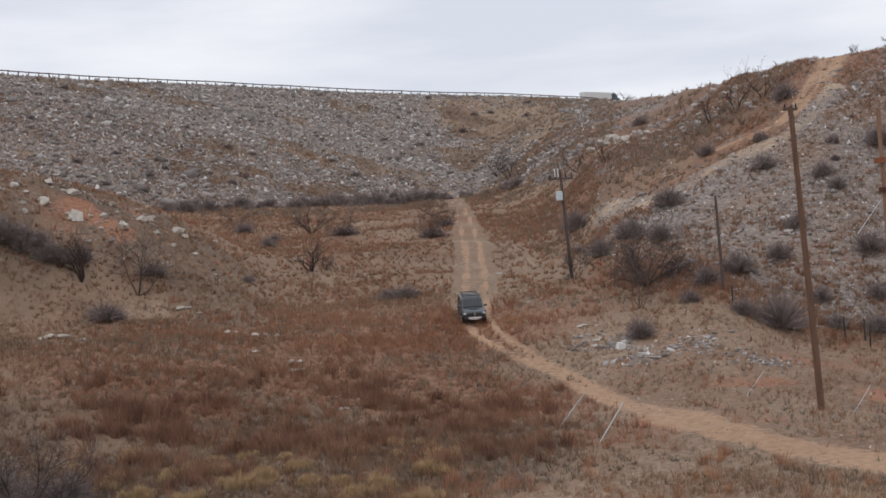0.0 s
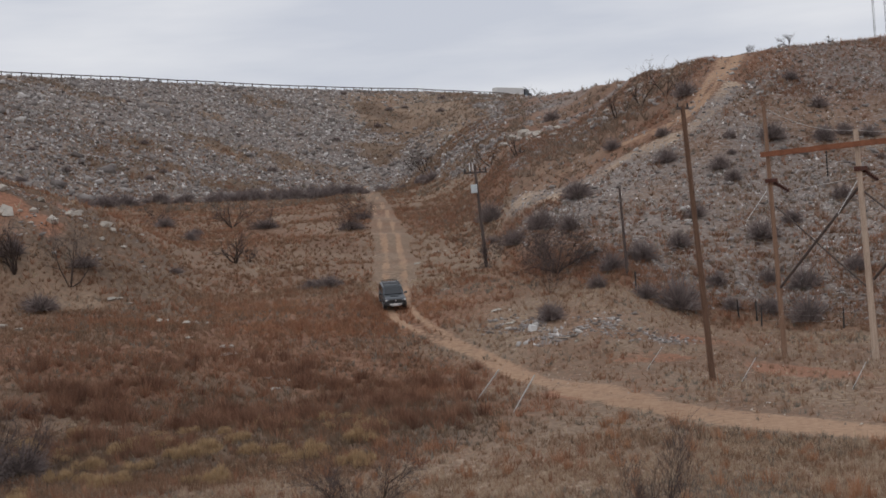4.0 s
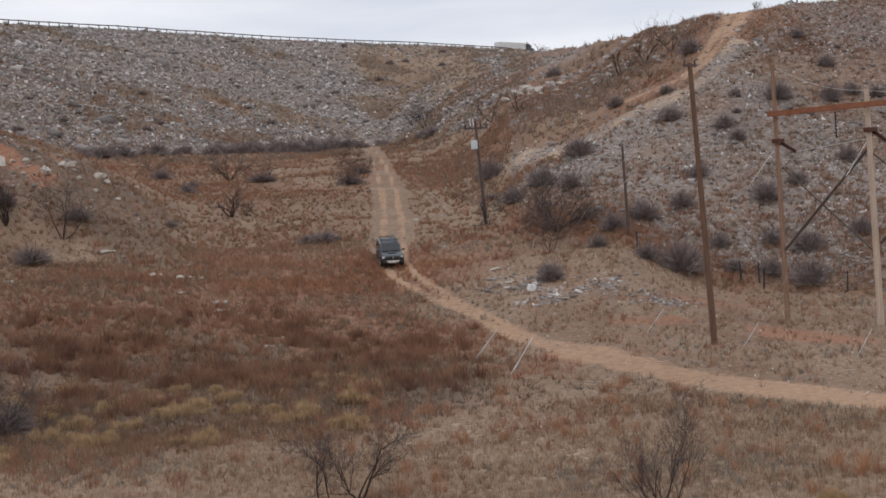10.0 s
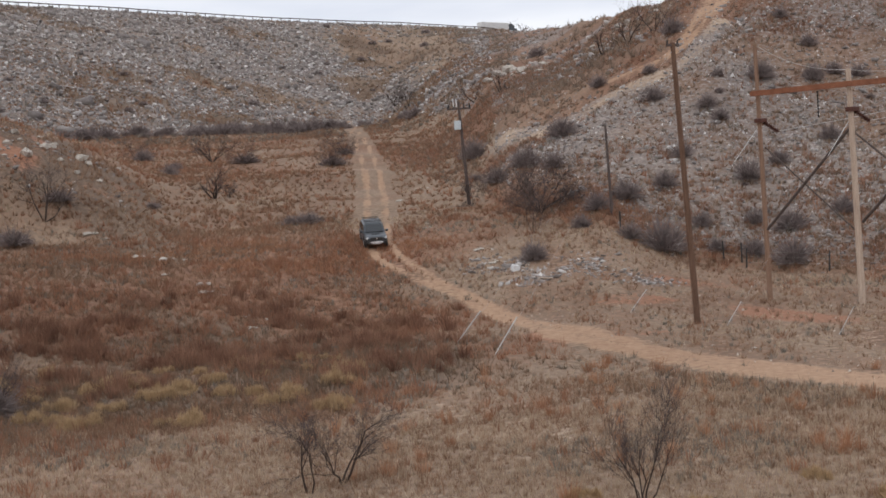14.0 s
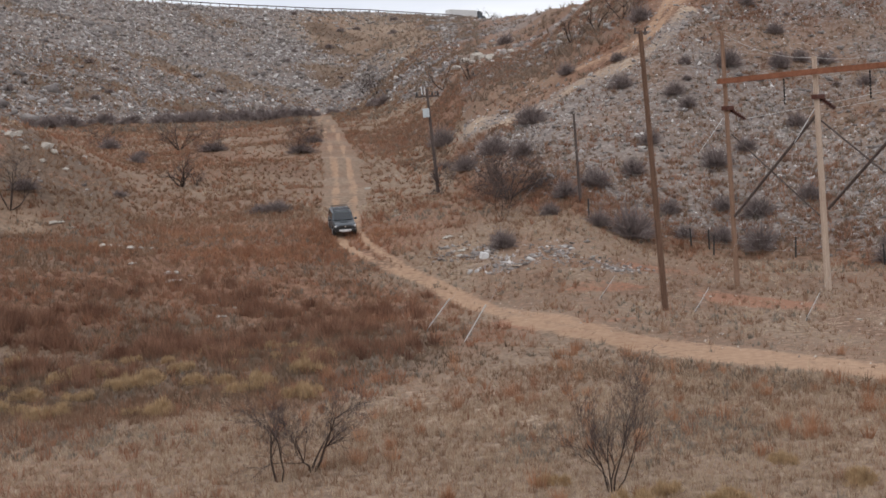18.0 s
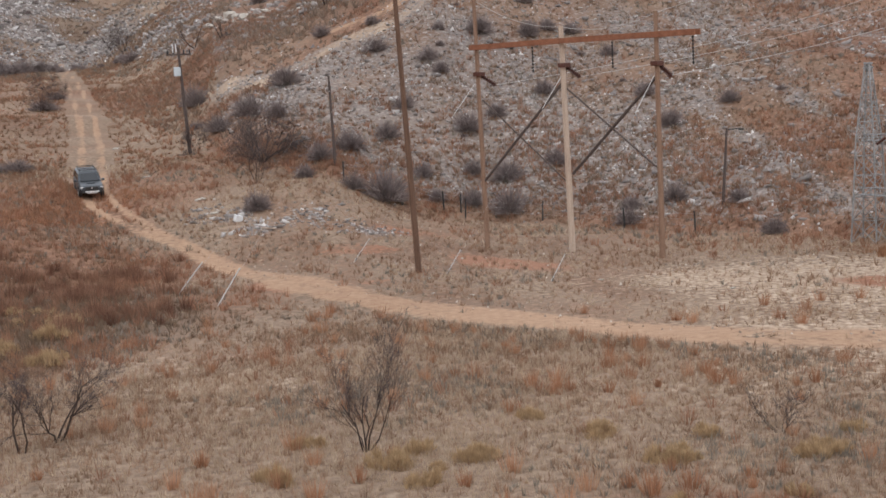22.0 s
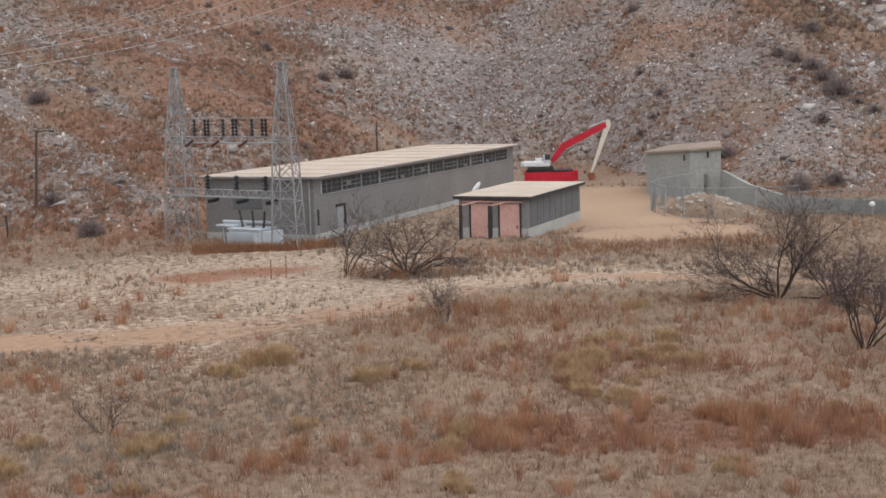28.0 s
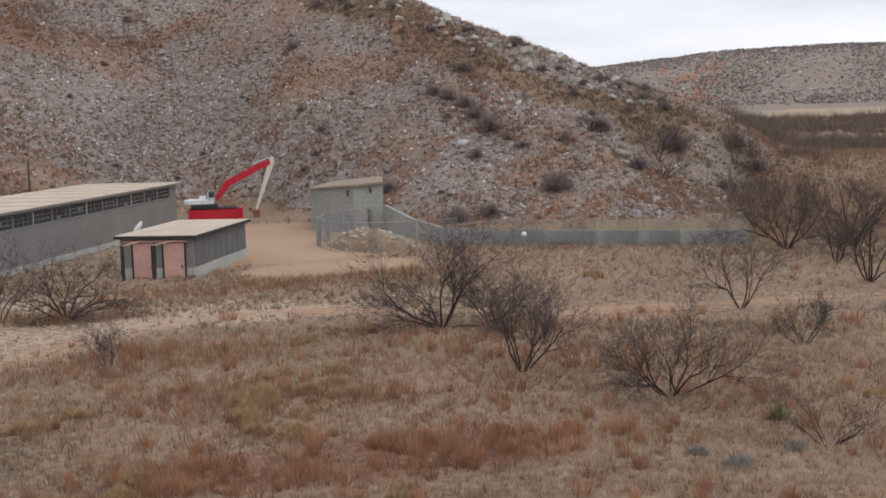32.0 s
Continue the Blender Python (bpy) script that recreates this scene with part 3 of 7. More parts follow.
def add_box(bm, c, s, turn=0.0, bevel=0.0, tilt=(0, 0)):
    m = pose(*c, tilt[0], tilt[1], turn) @ Matrix.Diagonal((s[0], s[1], s[2], 1))
    vs = bmesh.ops.create_cube(bm, size=1, matrix=m)["verts"]
    if bevel:
        es = {e for v in vs for e in v.link_edges}
        bmesh.ops.bevel(bm, geom=list(es), offset=bevel, segments=2, affect="EDGES", profile=0.6)
    return bm


def box(c, s, turn=0.0, bevel=0.0, tilt=(0, 0)):
    return add_box(bmesh.new(), c, s, turn, bevel, tilt)


def add_tube(bm, p, q, r0, r1=None, sides=10):
    p, q = Vector(p), Vector(q)
    r1 = r0 if r1 is None else r1
    turn = (q - p).to_track_quat("Z", "Y").to_matrix().to_4x4()
    bmesh.ops.create_cone(bm, cap_ends=True, segments=sides, radius1=r0, radius2=r1, depth=(q - p).length,
                          matrix=Matrix.Translation((p + q) / 2) @ turn)
    return bm


def tube(p, q, r0, r1=None, sides=10):
    return add_tube(bmesh.new(), p, q, r0, r1, sides)


def prism(pts, z0, z1, bm=None):
    bm = bm or bmesh.new()
    lo = [bm.verts.new((x, y, z0)) for x, y in pts]
    hi = [bm.verts.new((x, y, z1)) for x, y in pts]
    n = len(pts)
    for i in range(n):
        bm.faces.new((lo[i], lo[(i + 1) % n], hi[(i + 1) % n], hi[i]))
    bm.faces.new(hi), bm.faces.new(lo[::-1])
    return bm


def mesh_of(name, verts, faces, mat):
    mesh = bpy.data.meshes.new(name)
    verts, faces = np.asarray(verts, np.float32), np.asarray(faces, np.int32)
    n, k = faces.shape
    mesh.vertices.add(len(verts))
    mesh.vertices.foreach_set("co", verts.ravel())
    mesh.loops.add(n * k)
    mesh.loops.foreach_set("vertex_index", faces.ravel())
    mesh.polygons.add(n)
    mesh.polygons.foreach_set("loop_start", np.arange(0, n * k, k, dtype=np.int32))
    mesh.update(calc_edges=True)
    mesh.materials.append(mat)
    return mesh


def rods(name, segs, mat, sides=4):
    """One mesh of tapered rods; segs: rows of p, q, r0, r1."""
    segs = np.array(segs, float)
    p, q, r0, r1 = segs[:, 0:3], segs[:, 3:6], segs[:, 6], segs[:, 7]
    d = q - p
    d /= np.linalg.norm(d, axis=1)[:, None] + 1e-9
    ref = np.where(np.abs(d[:, 2:3]) > 0.9, [[1.0, 0, 0]], [[0, 0, 1.0]])
    u = np.cross(d, ref)
    u /= np.linalg.norm(u, axis=1)[:, None]
    v = np.cross(d, u)
    rings = []
    for c, r in ((p, r0), (q, r1)):
        for s in range(sides):
            a = 2 * math.pi * s / sides
            rings.append(c + r[:, None] * (u * math.cos(a) + v * math.sin(a)))
    verts = np.stack(rings, 1)
    n = len(segs)
    base = (np.arange(n) * 2 * sides)[:, None]
    faces = np.concatenate([base + np.array([[s, (s + 1) % sides, sides + (s + 1) % sides, sides + s]]) for s in range(sides)])
    return mesh_of(name, verts.reshape(-1, 3), faces, mat)


def strand(name, points, r0, r1, mat, sides=5):
    """One bent, tapering rod through the points, with joined rings."""
    pts = [Vector(p) for p in points]
    n = len(pts)
    verts, faces = [], []
    for i, p in enumerate(pts):
        d = (pts[min(i + 1, n - 1)] - pts[max(i - 1, 0)]).normalized()
        u = d.cross(Vector((1, 0, 0) if abs(d.z) > 0.9 else (0, 0, 1))).normalized()
        v = d.cross(u)
        r = r0 + (r1 - r0) * i / (n - 1)
        for s in range(sides):
            a = 2 * math.pi * s / sides
            verts.append(tuple(p + (u * math.cos(a) + v * math.sin(a)) * r))
    for i in range(n - 1):
        for s in range(sides):
            t = (s + 1) % sides
            faces.append((i * sides + s, i * sides + t, (i + 1) * sides + t, (i + 1) * sides + s))
    return mesh_of(name, verts, faces, mat)


def blades(name, pos, height, width, mat, per=6, splay=0.5, rs=None, bend=0.0):
    """Tufts of narrow upright leaves, each a tapered three-cornered blade."""
    rs = rs or np.random.RandomState(5)
    n = len(pos)
    pos, height, width = np.repeat(pos, per, 0), np.repeat(height, per), np.repeat(width, per)
    m = n * per
    a, b = rs.uniform(0, 2 * math.pi, m), rs.uniform(0, 2 * math.pi, m)
    h = height * rs.uniform(0.55, 1.1, m)
    out = rs.uniform(0, 1, m) ** 0.7
    foot = pos + np.stack([np.cos(a), np.sin(a), 0 * a], -1) * (out * height * 0.28)[:, None]
    tip = foot + np.stack([np.cos(a) * out * h * splay, np.sin(a) * out * h * splay, h * np.sqrt(np.clip(1 - (out * splay) ** 2, 0.15, 1))], -1)
    side = np.stack([np.cos(b), np.sin(b), 0 * b], -1) * (width * rs.uniform(0.6, 1.3, m) * 0.5)[:, None]
    foot = foot - np.array([0, 0, 0.04])
    verts = np.stack([foot - side, foot + side, tip], 1).reshape(-1, 3)
    mesh = mesh_of(name, verts, np.arange(3 * m).reshape(-1, 3), mat)
    tone = mesh.attributes.new("tone", "FLOAT", "POINT")
    tone.data.foreach_set("value", np.repeat(rs.uniform(0, 1, n), per * 3).astype(np.float32))
    return mesh


def rocks(name, pos, size, mat, rs=None, flat=0.6):
    """Many angular stones in one mesh."""
    rs = rs or np.random.RandomState(6)
    n = len(pos)
    cube = np.array([(x, y, z) for x in (-1, 1) for y in (-1, 1) for z in (-1, 1)], float) * 0.5
    v = cube[None] * rs.uniform(0.45, 1.0, (n, 8, 1)) + rs.uniform(-0.13, 0.13, (n, 8, 3))
    v *= (size[:, None, None] * np.stack([rs.uniform(0.8, 1.5, n), rs.uniform(0.6, 1.1, n), rs.uniform(0.5, 1.0, n) * flat], -1)[:, None, :])
    a, t = rs.uniform(0, 2 * math.pi, n), rs.uniform(-0.5, 0.5, n)
    ca, sa, ct, st = np.cos(a)[:, None], np.sin(a)[:, None], np.cos(t)[:, None], np.sin(t)[:, None]
    x, y, z = v[..., 0], v[..., 1], v[..., 2]
    x, z = x * ct - z * st, x * st + z * ct
    x, y = x * ca - y * sa, x * sa + y * ca
    v = np.stack([x, y, z + size[:, None] * flat * 0.12], -1) + pos[:, None, :]
    f = np.array([(0, 1, 3, 2), (4, 6, 7, 5), (0, 4, 5, 1), (2, 3, 7, 6), (0, 2, 6, 4), (1, 5, 7, 3)])
    faces = (np.arange(n) * 8)[:, None, None] + f[None]
    return mesh_of(name, v.reshape(-1, 3), faces.reshape(-1, 4), mat)


def chips(name, pos, size, mat, rs):
    """Many small sharp stones in one mesh, each a low skewed pyramid."""
    n = len(pos)
    a = rs.uniform(0, 2 * math.pi, n)[:, None] + np.array([[0, 1.6, 3.2, 4.7]]) + rs.uniform(-0.4, 0.4, (n, 4))
    r = size[:, None] * rs.uniform(0.35, 0.75, (n, 4))
    base = np.stack([np.cos(a) * r, np.sin(a) * r, -0.05 * np.ones_like(a)], -1)
    top = np.stack([rs.uniform(-0.3, 0.3, n), rs.uniform(-0.3, 0.3, n), rs.uniform(0.3, 0.75, n)], -1) * size[:, None]
    v = np.concatenate([base, top[:, None]], 1) + pos[:, None]
    f = np.array([(0, 1, 4), (1, 2, 4), (2, 3, 4), (3, 0, 4)])
    return mesh_of(name, v.reshape(-1, 3), ((np.arange(n) * 5)[:, None, None] + f[None]).reshape(-1, 3), mat)


def scatter(n, az, dist, seed, keep=None):
    """Random places on the ground in a sector; keep(x, y) gives the chance that a place is used."""
    rs = np.random.RandomState(seed)
    a = np.radians(rs.uniform(az[0], az[1], n))
    d = np.sqrt(rs.uniform(dist[0] ** 2, dist[1] ** 2, n))
    x, y = d * np.sin(a), d * np.cos(a)
    if keep is not None:
        ok = rs.uniform(0, 1, n) < keep(x, y)
        x, y = x[ok], y[ok]
    return np.stack([x, y, ground_z(x, y)], -1), rs


def stuff(name, mesh, label, category):
    return tagged(new(name, mesh), label, category, kind="stuff")

# ---- materials of the things ----
WOOD = surface("pole_wood", (0.11, 0.064, 0.044), (0.20, 0.12, 0.083), 1.5, 0.9, stretch=(6, 6, 0.5), relief=0.6)
WOOD_PALE = surface("pale_wood", (0.40, 0.30, 0.23), (0.58, 0.46, 0.37), 1.5, 0.9, stretch=(6, 6, 0.5), relief=0.6)
WOOD_TAN = surface("tan_wood", (0.19, 0.11, 0.073), (0.32, 0.205, 0.145), 1.5, 0.9, stretch=(6, 6, 0.5), relief=0.6)
GREY_ROCK = surface("grey_boulder", (0.25, 0.215, 0.195), (0.46, 0.42, 0.39), 1.2, 0.95, relief=0.8)
WOOD_GREY = surface("grey_wood", (0.065, 0.048, 0.042), (0.135, 0.105, 0.095), 2.0, 0.9, stretch=(5, 5, 0.6))
RUSTY = surface("rusty_beam", (0.18, 0.07, 0.038), (0.32, 0.135, 0.078), 2.5, 0.85)
STEEL = surface("galvanised_steel", (0.26, 0.27, 0.275), (0.42, 0.43, 0.435), 1.2, 0.55, 0.25)
STEEL_PALE = surface("pale_grey_paint", (0.46, 0.51, 0.54), (0.60, 0.64, 0.66), 1.0, 0.5)
STEEL_DARK = surface("dark_steel", (0.025, 0.025, 0.028), (0.06, 0.058, 0.055), 2.0, 0.6)
CERAMIC = surface("brown_ceramic", (0.06, 0.025, 0.018), (0.13, 0.05, 0.035), 6.0, 0.35)
CERAMIC_DARK = surface("dark_ceramic", (0.012, 0.012, 0.013), (0.03, 0.03, 0.032), 6.0, 0.35)
WIRE = surface("wire", (0.42, 0.40, 0.38), (0.56, 0.54, 0.52), 1.0, 0.6, 0.3)
WHITE = surface("white_paint", (0.66, 0.66, 0.66), (0.80, 0.79, 0.78), 2.0, 0.6)
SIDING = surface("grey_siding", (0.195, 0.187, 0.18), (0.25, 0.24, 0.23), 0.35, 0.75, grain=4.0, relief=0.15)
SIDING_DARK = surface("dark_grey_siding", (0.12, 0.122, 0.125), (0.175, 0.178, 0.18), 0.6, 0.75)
CONCRETE = surface("pale_concrete", (0.37, 0.37, 0.345), (0.49, 0.485, 0.455), 0.8, 0.92)
CONCRETE_GREEN = surface("grey_green_render", (0.29, 0.30, 0.282), (0.38, 0.388, 0.362), 0.5, 0.92)
ROOFING = surface("sandy_roof", (0.50, 0.40, 0.32), (0.66, 0.55, 0.45), 0.5, 0.92, grain=6)
PINK = surface("faded_pink_paint", (0.54, 0.31, 0.26), (0.64, 0.40, 0.345), 0.9, 0.7)
GLASS_DARK = surface("dusty_dark_glass", (0.030, 0.033, 0.036), (0.075, 0.078, 0.08), 2.0, 0.25)
RED_PAINT = surface("red_paint", (0.42, 0.012, 0.025), (0.58, 0.03, 0.05), 1.0, 0.45)
RUBBER = surface("rubber", (0.012, 0.012, 0.012), (0.03, 0.029, 0.028), 8.0, 0.85)
CAR_PAINT = surface("grey_car_paint", (0.050, 0.058, 0.066), (0.066, 0.075, 0.085), 0.8, 0.28, 0.4, relief=0.02)
CAR_GLASS = surface("car_glass", (0.012, 0.014, 0.016), (0.022, 0.026, 0.03), 1.0, 0.06, relief=0.0)
CHROME = surface("bright_metal", (0.55, 0.55, 0.56), (0.7, 0.7, 0.7), 3.0, 0.3, 0.8, relief=0.05)
LAMP = surface("lamp_lens", (0.6, 0.6, 0.6), (0.8, 0.8, 0.8), 3.0, 0.15, relief=0.0)
LAMP_RED = surface("red_lens", (0.35, 0.01, 0.01), (0.45, 0.02, 0.02), 3.0, 0.2, relief=0.0)
BARK = surface("dark_bark", (0.035, 0.024, 0.020), (0.085, 0.060, 0.050), 3.0, 0.95, stretch=(5, 5, 1))
TWIG = surface("grey_brown_twigs", (0.075, 0.055, 0.05), (0.15, 0.115, 0.105), 2.0, 0.95)


GUARD = surface("grey_plastic", (0.48, 0.47, 0.46), (0.64, 0.63, 0.61), 2.0, 0.6)


# ---- poles and lines ----
def utility_pole(base, top, r, mat, label, group=""):
    base, top = Vector(base), Vector(top)
    t = thing("utility_pole", label, "pole", base, group=group)
    d = top - base
    part("shaft", tube((0, 0, -0.6), d, r, r * 0.68, 12), mat, t)
    return t, d


# tall single pole, leaning, with a short cross arm
P1_BASE = (18.83, 71.56, gz(18.83, 71.56))
P1_TOP = (17.8, 69.9, 16.6)
t, d = utility_pole(P1_BASE, P1_TOP, 0.20, WOOD, "tall brown wooden utility pole leaning beside the dirt track")
part("cross_arm", box((d.x, d.y, d.z - 0.15), (0.85, 0.12, 0.14), 20, 0.02), WOOD_GREY, t)
for k in (-0.34, 0.34):
    part("insulator", tube((d.x + k * 0.94, d.y + k * 0.34, d.z - 0.08), (d.x + k * 0.94, d.y + k * 0.34, d.z + 0.14), 0.06, 0.04, 8), CERAMIC_DARK, t)
# pole with a transformer box
P2 = (9.7, 119.6, gz(9.7, 119.6))
t, d = utility_pole(P2, (9.25, 119.6, 16.9), 0.17, WOOD_GREY, "dark wooden utility pole with a cross arm and a pale box")
part("cross_arm", box((d.x, d.y, d.z - 0.7), (2.3, 0.13, 0.16), 0, 0.02), WOOD_GREY, t)
for k in (-1.0, -0.45, 0.5, 1.05):
    part("insulator", tube((d.x + k, d.y, d.z - 0.62), (d.x + k, d.y, d.z - 0.25), 0.09, 0.05, 8), CERAMIC_DARK, t)
for k in (-0.5, -0.2):
    part("fuse", tube((d.x + k, d.y - 0.1, d.z - 0.5), (d.x + k - 0.04, d.y - 0.1, d.z + 0.25), 0.05, 0.05, 8), WHITE, t)
part("meter_box", box((d.x - 0.25, d.y - 0.3, d.z - 2.3), (0.62, 0.4, 0.85), 0, 0.05), STEEL_PALE, t, "pale grey metal box")
# bare short poles on the slope
utility_pole((20.7, 105.0, gz(20.7, 105)), (20.55, 105, 13.2), 0.14, WOOD_GREY, "plain dark wooden pole at the foot of the stony slope")
t, d = utility_pole((46.4, 84.5, gz(46.4, 84.5)), (46.8, 84.3, 7.4), 0.12, WOOD_GREY, "dark wooden lamp pole at the foot of the slope")
part("arm", tube(d - Vector((0, 0, 0.1)), d + Vector((0.75, -0.45, -0.05)), 0.05, 0.04, 8), STEEL_DARK, t)
part("lamp_head", box(d + Vector((0.9, -0.55, -0.1)), (0.4, 0.22, 0.14), -30, 0.04), STEEL_DARK, t)
utility_pole((87.2, 90.0, gz(87.2, 90.0)), (87.2, 90.0, 6.3), 0.11, WOOD_GREY, "slim dark pole on the slope behind the long building")

# three-pole line structure
frame_t = thing("line_structure", "three-legged wooden power line structure with a rusty cross beam", "power pole", (31.0, 77.0, gz(31, 77)))
O = Vector((31.0, 77.0, gz(31, 77)))
LEGS = [((26.8, 82.5), (26.6, 82.5), 17.3, WOOD_TAN, 0.19), ((31.0, 77.0), (30.75, 77.0), 14.95, WOOD_PALE, 0.23), ((34.0, 69.6), (33.95, 69.5), 15.2, WOOD_TAN, 0.19)]
for (bx, by), (tx, ty), h, mat, r in LEGS:
    part("leg", tube(Vector((bx, by, gz(bx, by) - 0.6)) - O, Vector((tx, ty, h)) - O, r, r * 0.7, 12), mat, frame_t, "pale weathered pole" if mat is WOOD_PALE else "brown pole")
B0, B1 = Vector((26.4, 82.7, 14.03)) - O, Vector((35.2, 66.7, 13.72)) - O
BM = Vector((30.7, 77.0, 14.0)) - O
for k, (p, q) in enumerate(((B0, BM), (BM, B1))):
    bm = bmesh.new()
    dirn = (q - p).normalized()
    side = dirn.cross(Vector((0, 0, 1))).normalized()
    for s in (-0.24, 0.24):
        a, b = p + side * s - dirn * 0.06, q + side * s + dirn * 0.06
        add_box(bm, (a + b) / 2, ((b - a).length, 0.1, 0.34), math.degrees(math.atan2(dirn.y, dirn.x)), tilt=(0, -math.degrees(math.asin(dirn.z))))
    part("cross_beam", bm, RUSTY, frame_t, "rust-red steel beam")
for p, q, r in ((((26.8, 82.4, 4.8)), (30.8, 77.1, 11.3), 0.10), ((26.9, 82.4, 10.4), (30.8, 77.1, 4.7), 0.05), ((31.2, 76.9, 5.2), (33.9, 69.6, 11.2), 0.10), ((31.0, 77.0, 10.9), (34.0, 69.5, 5.5), 0.06)):
    part("brace", tube(Vector(p) - O, Vector(q) - O, r, r, 8), WOOD_GREY, frame_t)


def insulator_string(p, q, r, discs, parent, mat=CERAMIC, name="insulator"):
    bm = bmesh.new()
    p, q = Vector(p), Vector(q)
    add_tube(bm, p, q, r * 0.35, r * 0.35, 6)
    for k in range(discs):
        c = p.lerp(q, (k + 0.5) / discs)
        w = (q - p) / discs * 0.3
        add_tube(bm, c - w, c + w, r, r * 0.6, 8)
    return part(name, bm, mat, parent)


for (x, y, z), (dx, dy) in (((26.75, 82.5, 12.2), (1.15, 0.5)), ((30.9, 77.0, 12.4), (1.1, 0.5)), ((33.98, 69.55, 12.05), (0.95, 0.4))):
    p = Vector((x, y, z)) - O
    part("clamp", box(p, (0.75, 0.5, 0.3), 30, 0.04), CERAMIC, frame_t, "dark brown clamp")
    insulator_string(p + Vector((0.25, 0.1, -0.15)), p + Vector((dx + 0.2, dy, -0.82)), 0.16, 7, frame_t)
for f_, z in ((0.30, 14.0), (0.66, 13.9), (0.985, 13.75)):
    p = B0.lerp(B1, f_)
    insulator_string(p + Vector((0, 0, -0.2)), p + Vector((0, 0, -1.9)), 0.07, 8, frame_t, CERAMIC_DARK)


def cable(points, sag, r, name, label, n=24):
    segs = []
    for p, q in zip(points, points[1:]):
        p, q = np.array(p, float), np.array(q, float)
        c = [p + (q - p) * k / n - np.array([0, 0, sag * 4 * (k / n) * (1 - k / n)]) for k in range(n + 1)]
        segs += [tuple(a) for a in (c if not segs else c[1:])]
    return tagged(new(name, strand(name, segs, r, r, WIRE, 4)), label, "cable")


for x, y, z in ((28.0, 82.9, 11.4), (32.1, 77.4, 11.6), (35.1, 69.9, 11.3)):
    cable([(x, y, z), (x + 132, y + 72, 44)], 5.0, 0.021, "power_line", "thin power line climbing over the stony hill")
cable([(26.7, 82.5, 17.2), (30.8, 77.0, 14.9), (34.0, 69.5, 15.1), (166, 141, 49)], 0.5, 0.018, "shield_wire", "thin overhead wire above the rusty beam")
# guys with their pale guards
for (ax, ay), (bx, by, bz) in (((4.6, 72.6), P1_TOP), ((6.2, 66.2), P1_TOP), ((15.9, 76.4), (26.6, 82.5, 12.2)), ((20.2, 70.4), (30.8, 77.0, 12.3)), ((24.4, 64.0), (33.9, 69.5, 12.0))):
    a, b = Vector((ax, ay, gz(ax, ay))), Vector((bx, by, bz - 0.4))
    g = thing("guy_wire", "steel guy wire with a pale plastic guard staked in dry grass", "guy wire", a, group="guy wires")
    part("wire", rods("wire", [(0, 0, -0.2, *(b - a), 0.005, 0.005)], WIRE), None, g)
    dirn = (b - a).normalized()
    part("guard", tube(dirn * 0.05, dirn * (2.4 if bz > 15 else 1.9), 0.036 if bz > 15 else 0.02, 0.034 if bz > 15 else 0.018, 8), GUARD, g, "pale plastic tube")
    part("anchor", tube((0, 0, -0.3), dirn * 0.3, 0.03, 0.03, 6), STEEL_DARK, g)
    if bz < 15:
        part("strain_rod", tube((b - a) - dirn * 3.4, (b - a) - dirn * 0.4, 0.022, 0.022, 8), GUARD, g, "pale insulating rod")

# fence at the foot of the slope
fence = thing("wire_fence", "old wire fence with dark leaning wooden posts", "fence", (0, 0, 0))
POSTS = [(20.6, 101.3), (24.5, 101.1), (28.8, 100.1), (30.3, 100.1), (30.4, 99.3), (35.8, 95.3), (39.7, 87.7), (42.3, 81.1)]
rs = np.random.RandomState(3)
for x, y in POSTS:
    z = gz(x, y)
    part("post", tube((x, y, z - 0.3), (x + rs.uniform(-0.12, 0.12), y, z + 1.6), 0.075, 0.06, 8), STEEL_DARK, fence)
for h in (0.5, 0.95, 1.35):
    segs = []
    for (ax, ay), (bx, by) in zip(POSTS, POSTS[1:]):
        segs.append((ax, ay, gz(ax, ay) + h, bx, by, gz(bx, by) + h, 0.006, 0.006))
    part("wire", rods("fence_wire", segs, WIRE, 3), None, fence)

# masts behind the hill
for x, y, h in ((169.1, 406.2, 35), (172.6, 404.8, 33)):
    z = gz(x, y)
    m = thing("radio_mast", "slender pale radio mast behind the hilltop", "mast", (x, y, z), group="radio masts")
    top = 10 + math.hypot(x, y) * math.tan(radians(9.9 if h == 35 else 9.4)) - z
    segs = []
    for k in range(3):
        a, b = (math.cos(k * 2.094) * 0.35, math.sin(k * 2.094) * 0.35), (math.cos((k + 1) * 2.094) * 0.35, math.sin((k + 1) * 2.094) * 0.35)
        segs.append((*a, 0, *a, top, 0.07, 0.05))
        for j in range(int(top / 1.5)):
            segs.append((*a, j * 1.5, *b, j * 1.5 + 1.5, 0.03, 0.03))
    part("lattice", rods("lattice", segs, STEEL, 3), None, m)

# ---- guard rail along the crest of the dam ----
CREST = [(-45, 330.0), (-24, 331.0), (-16.65, 357.0), (-10.5, 386.0), (-4.5, 415.0), (1, 450.0), (6.63, 488.0), (7.6, 470)]


def crest_at(az):
    d = np.interp(az, [c[0] for c in CREST], [c[1] for c in CREST]) + 1.5
    return d * math.sin(radians(az)), d * math.cos(radians(az))


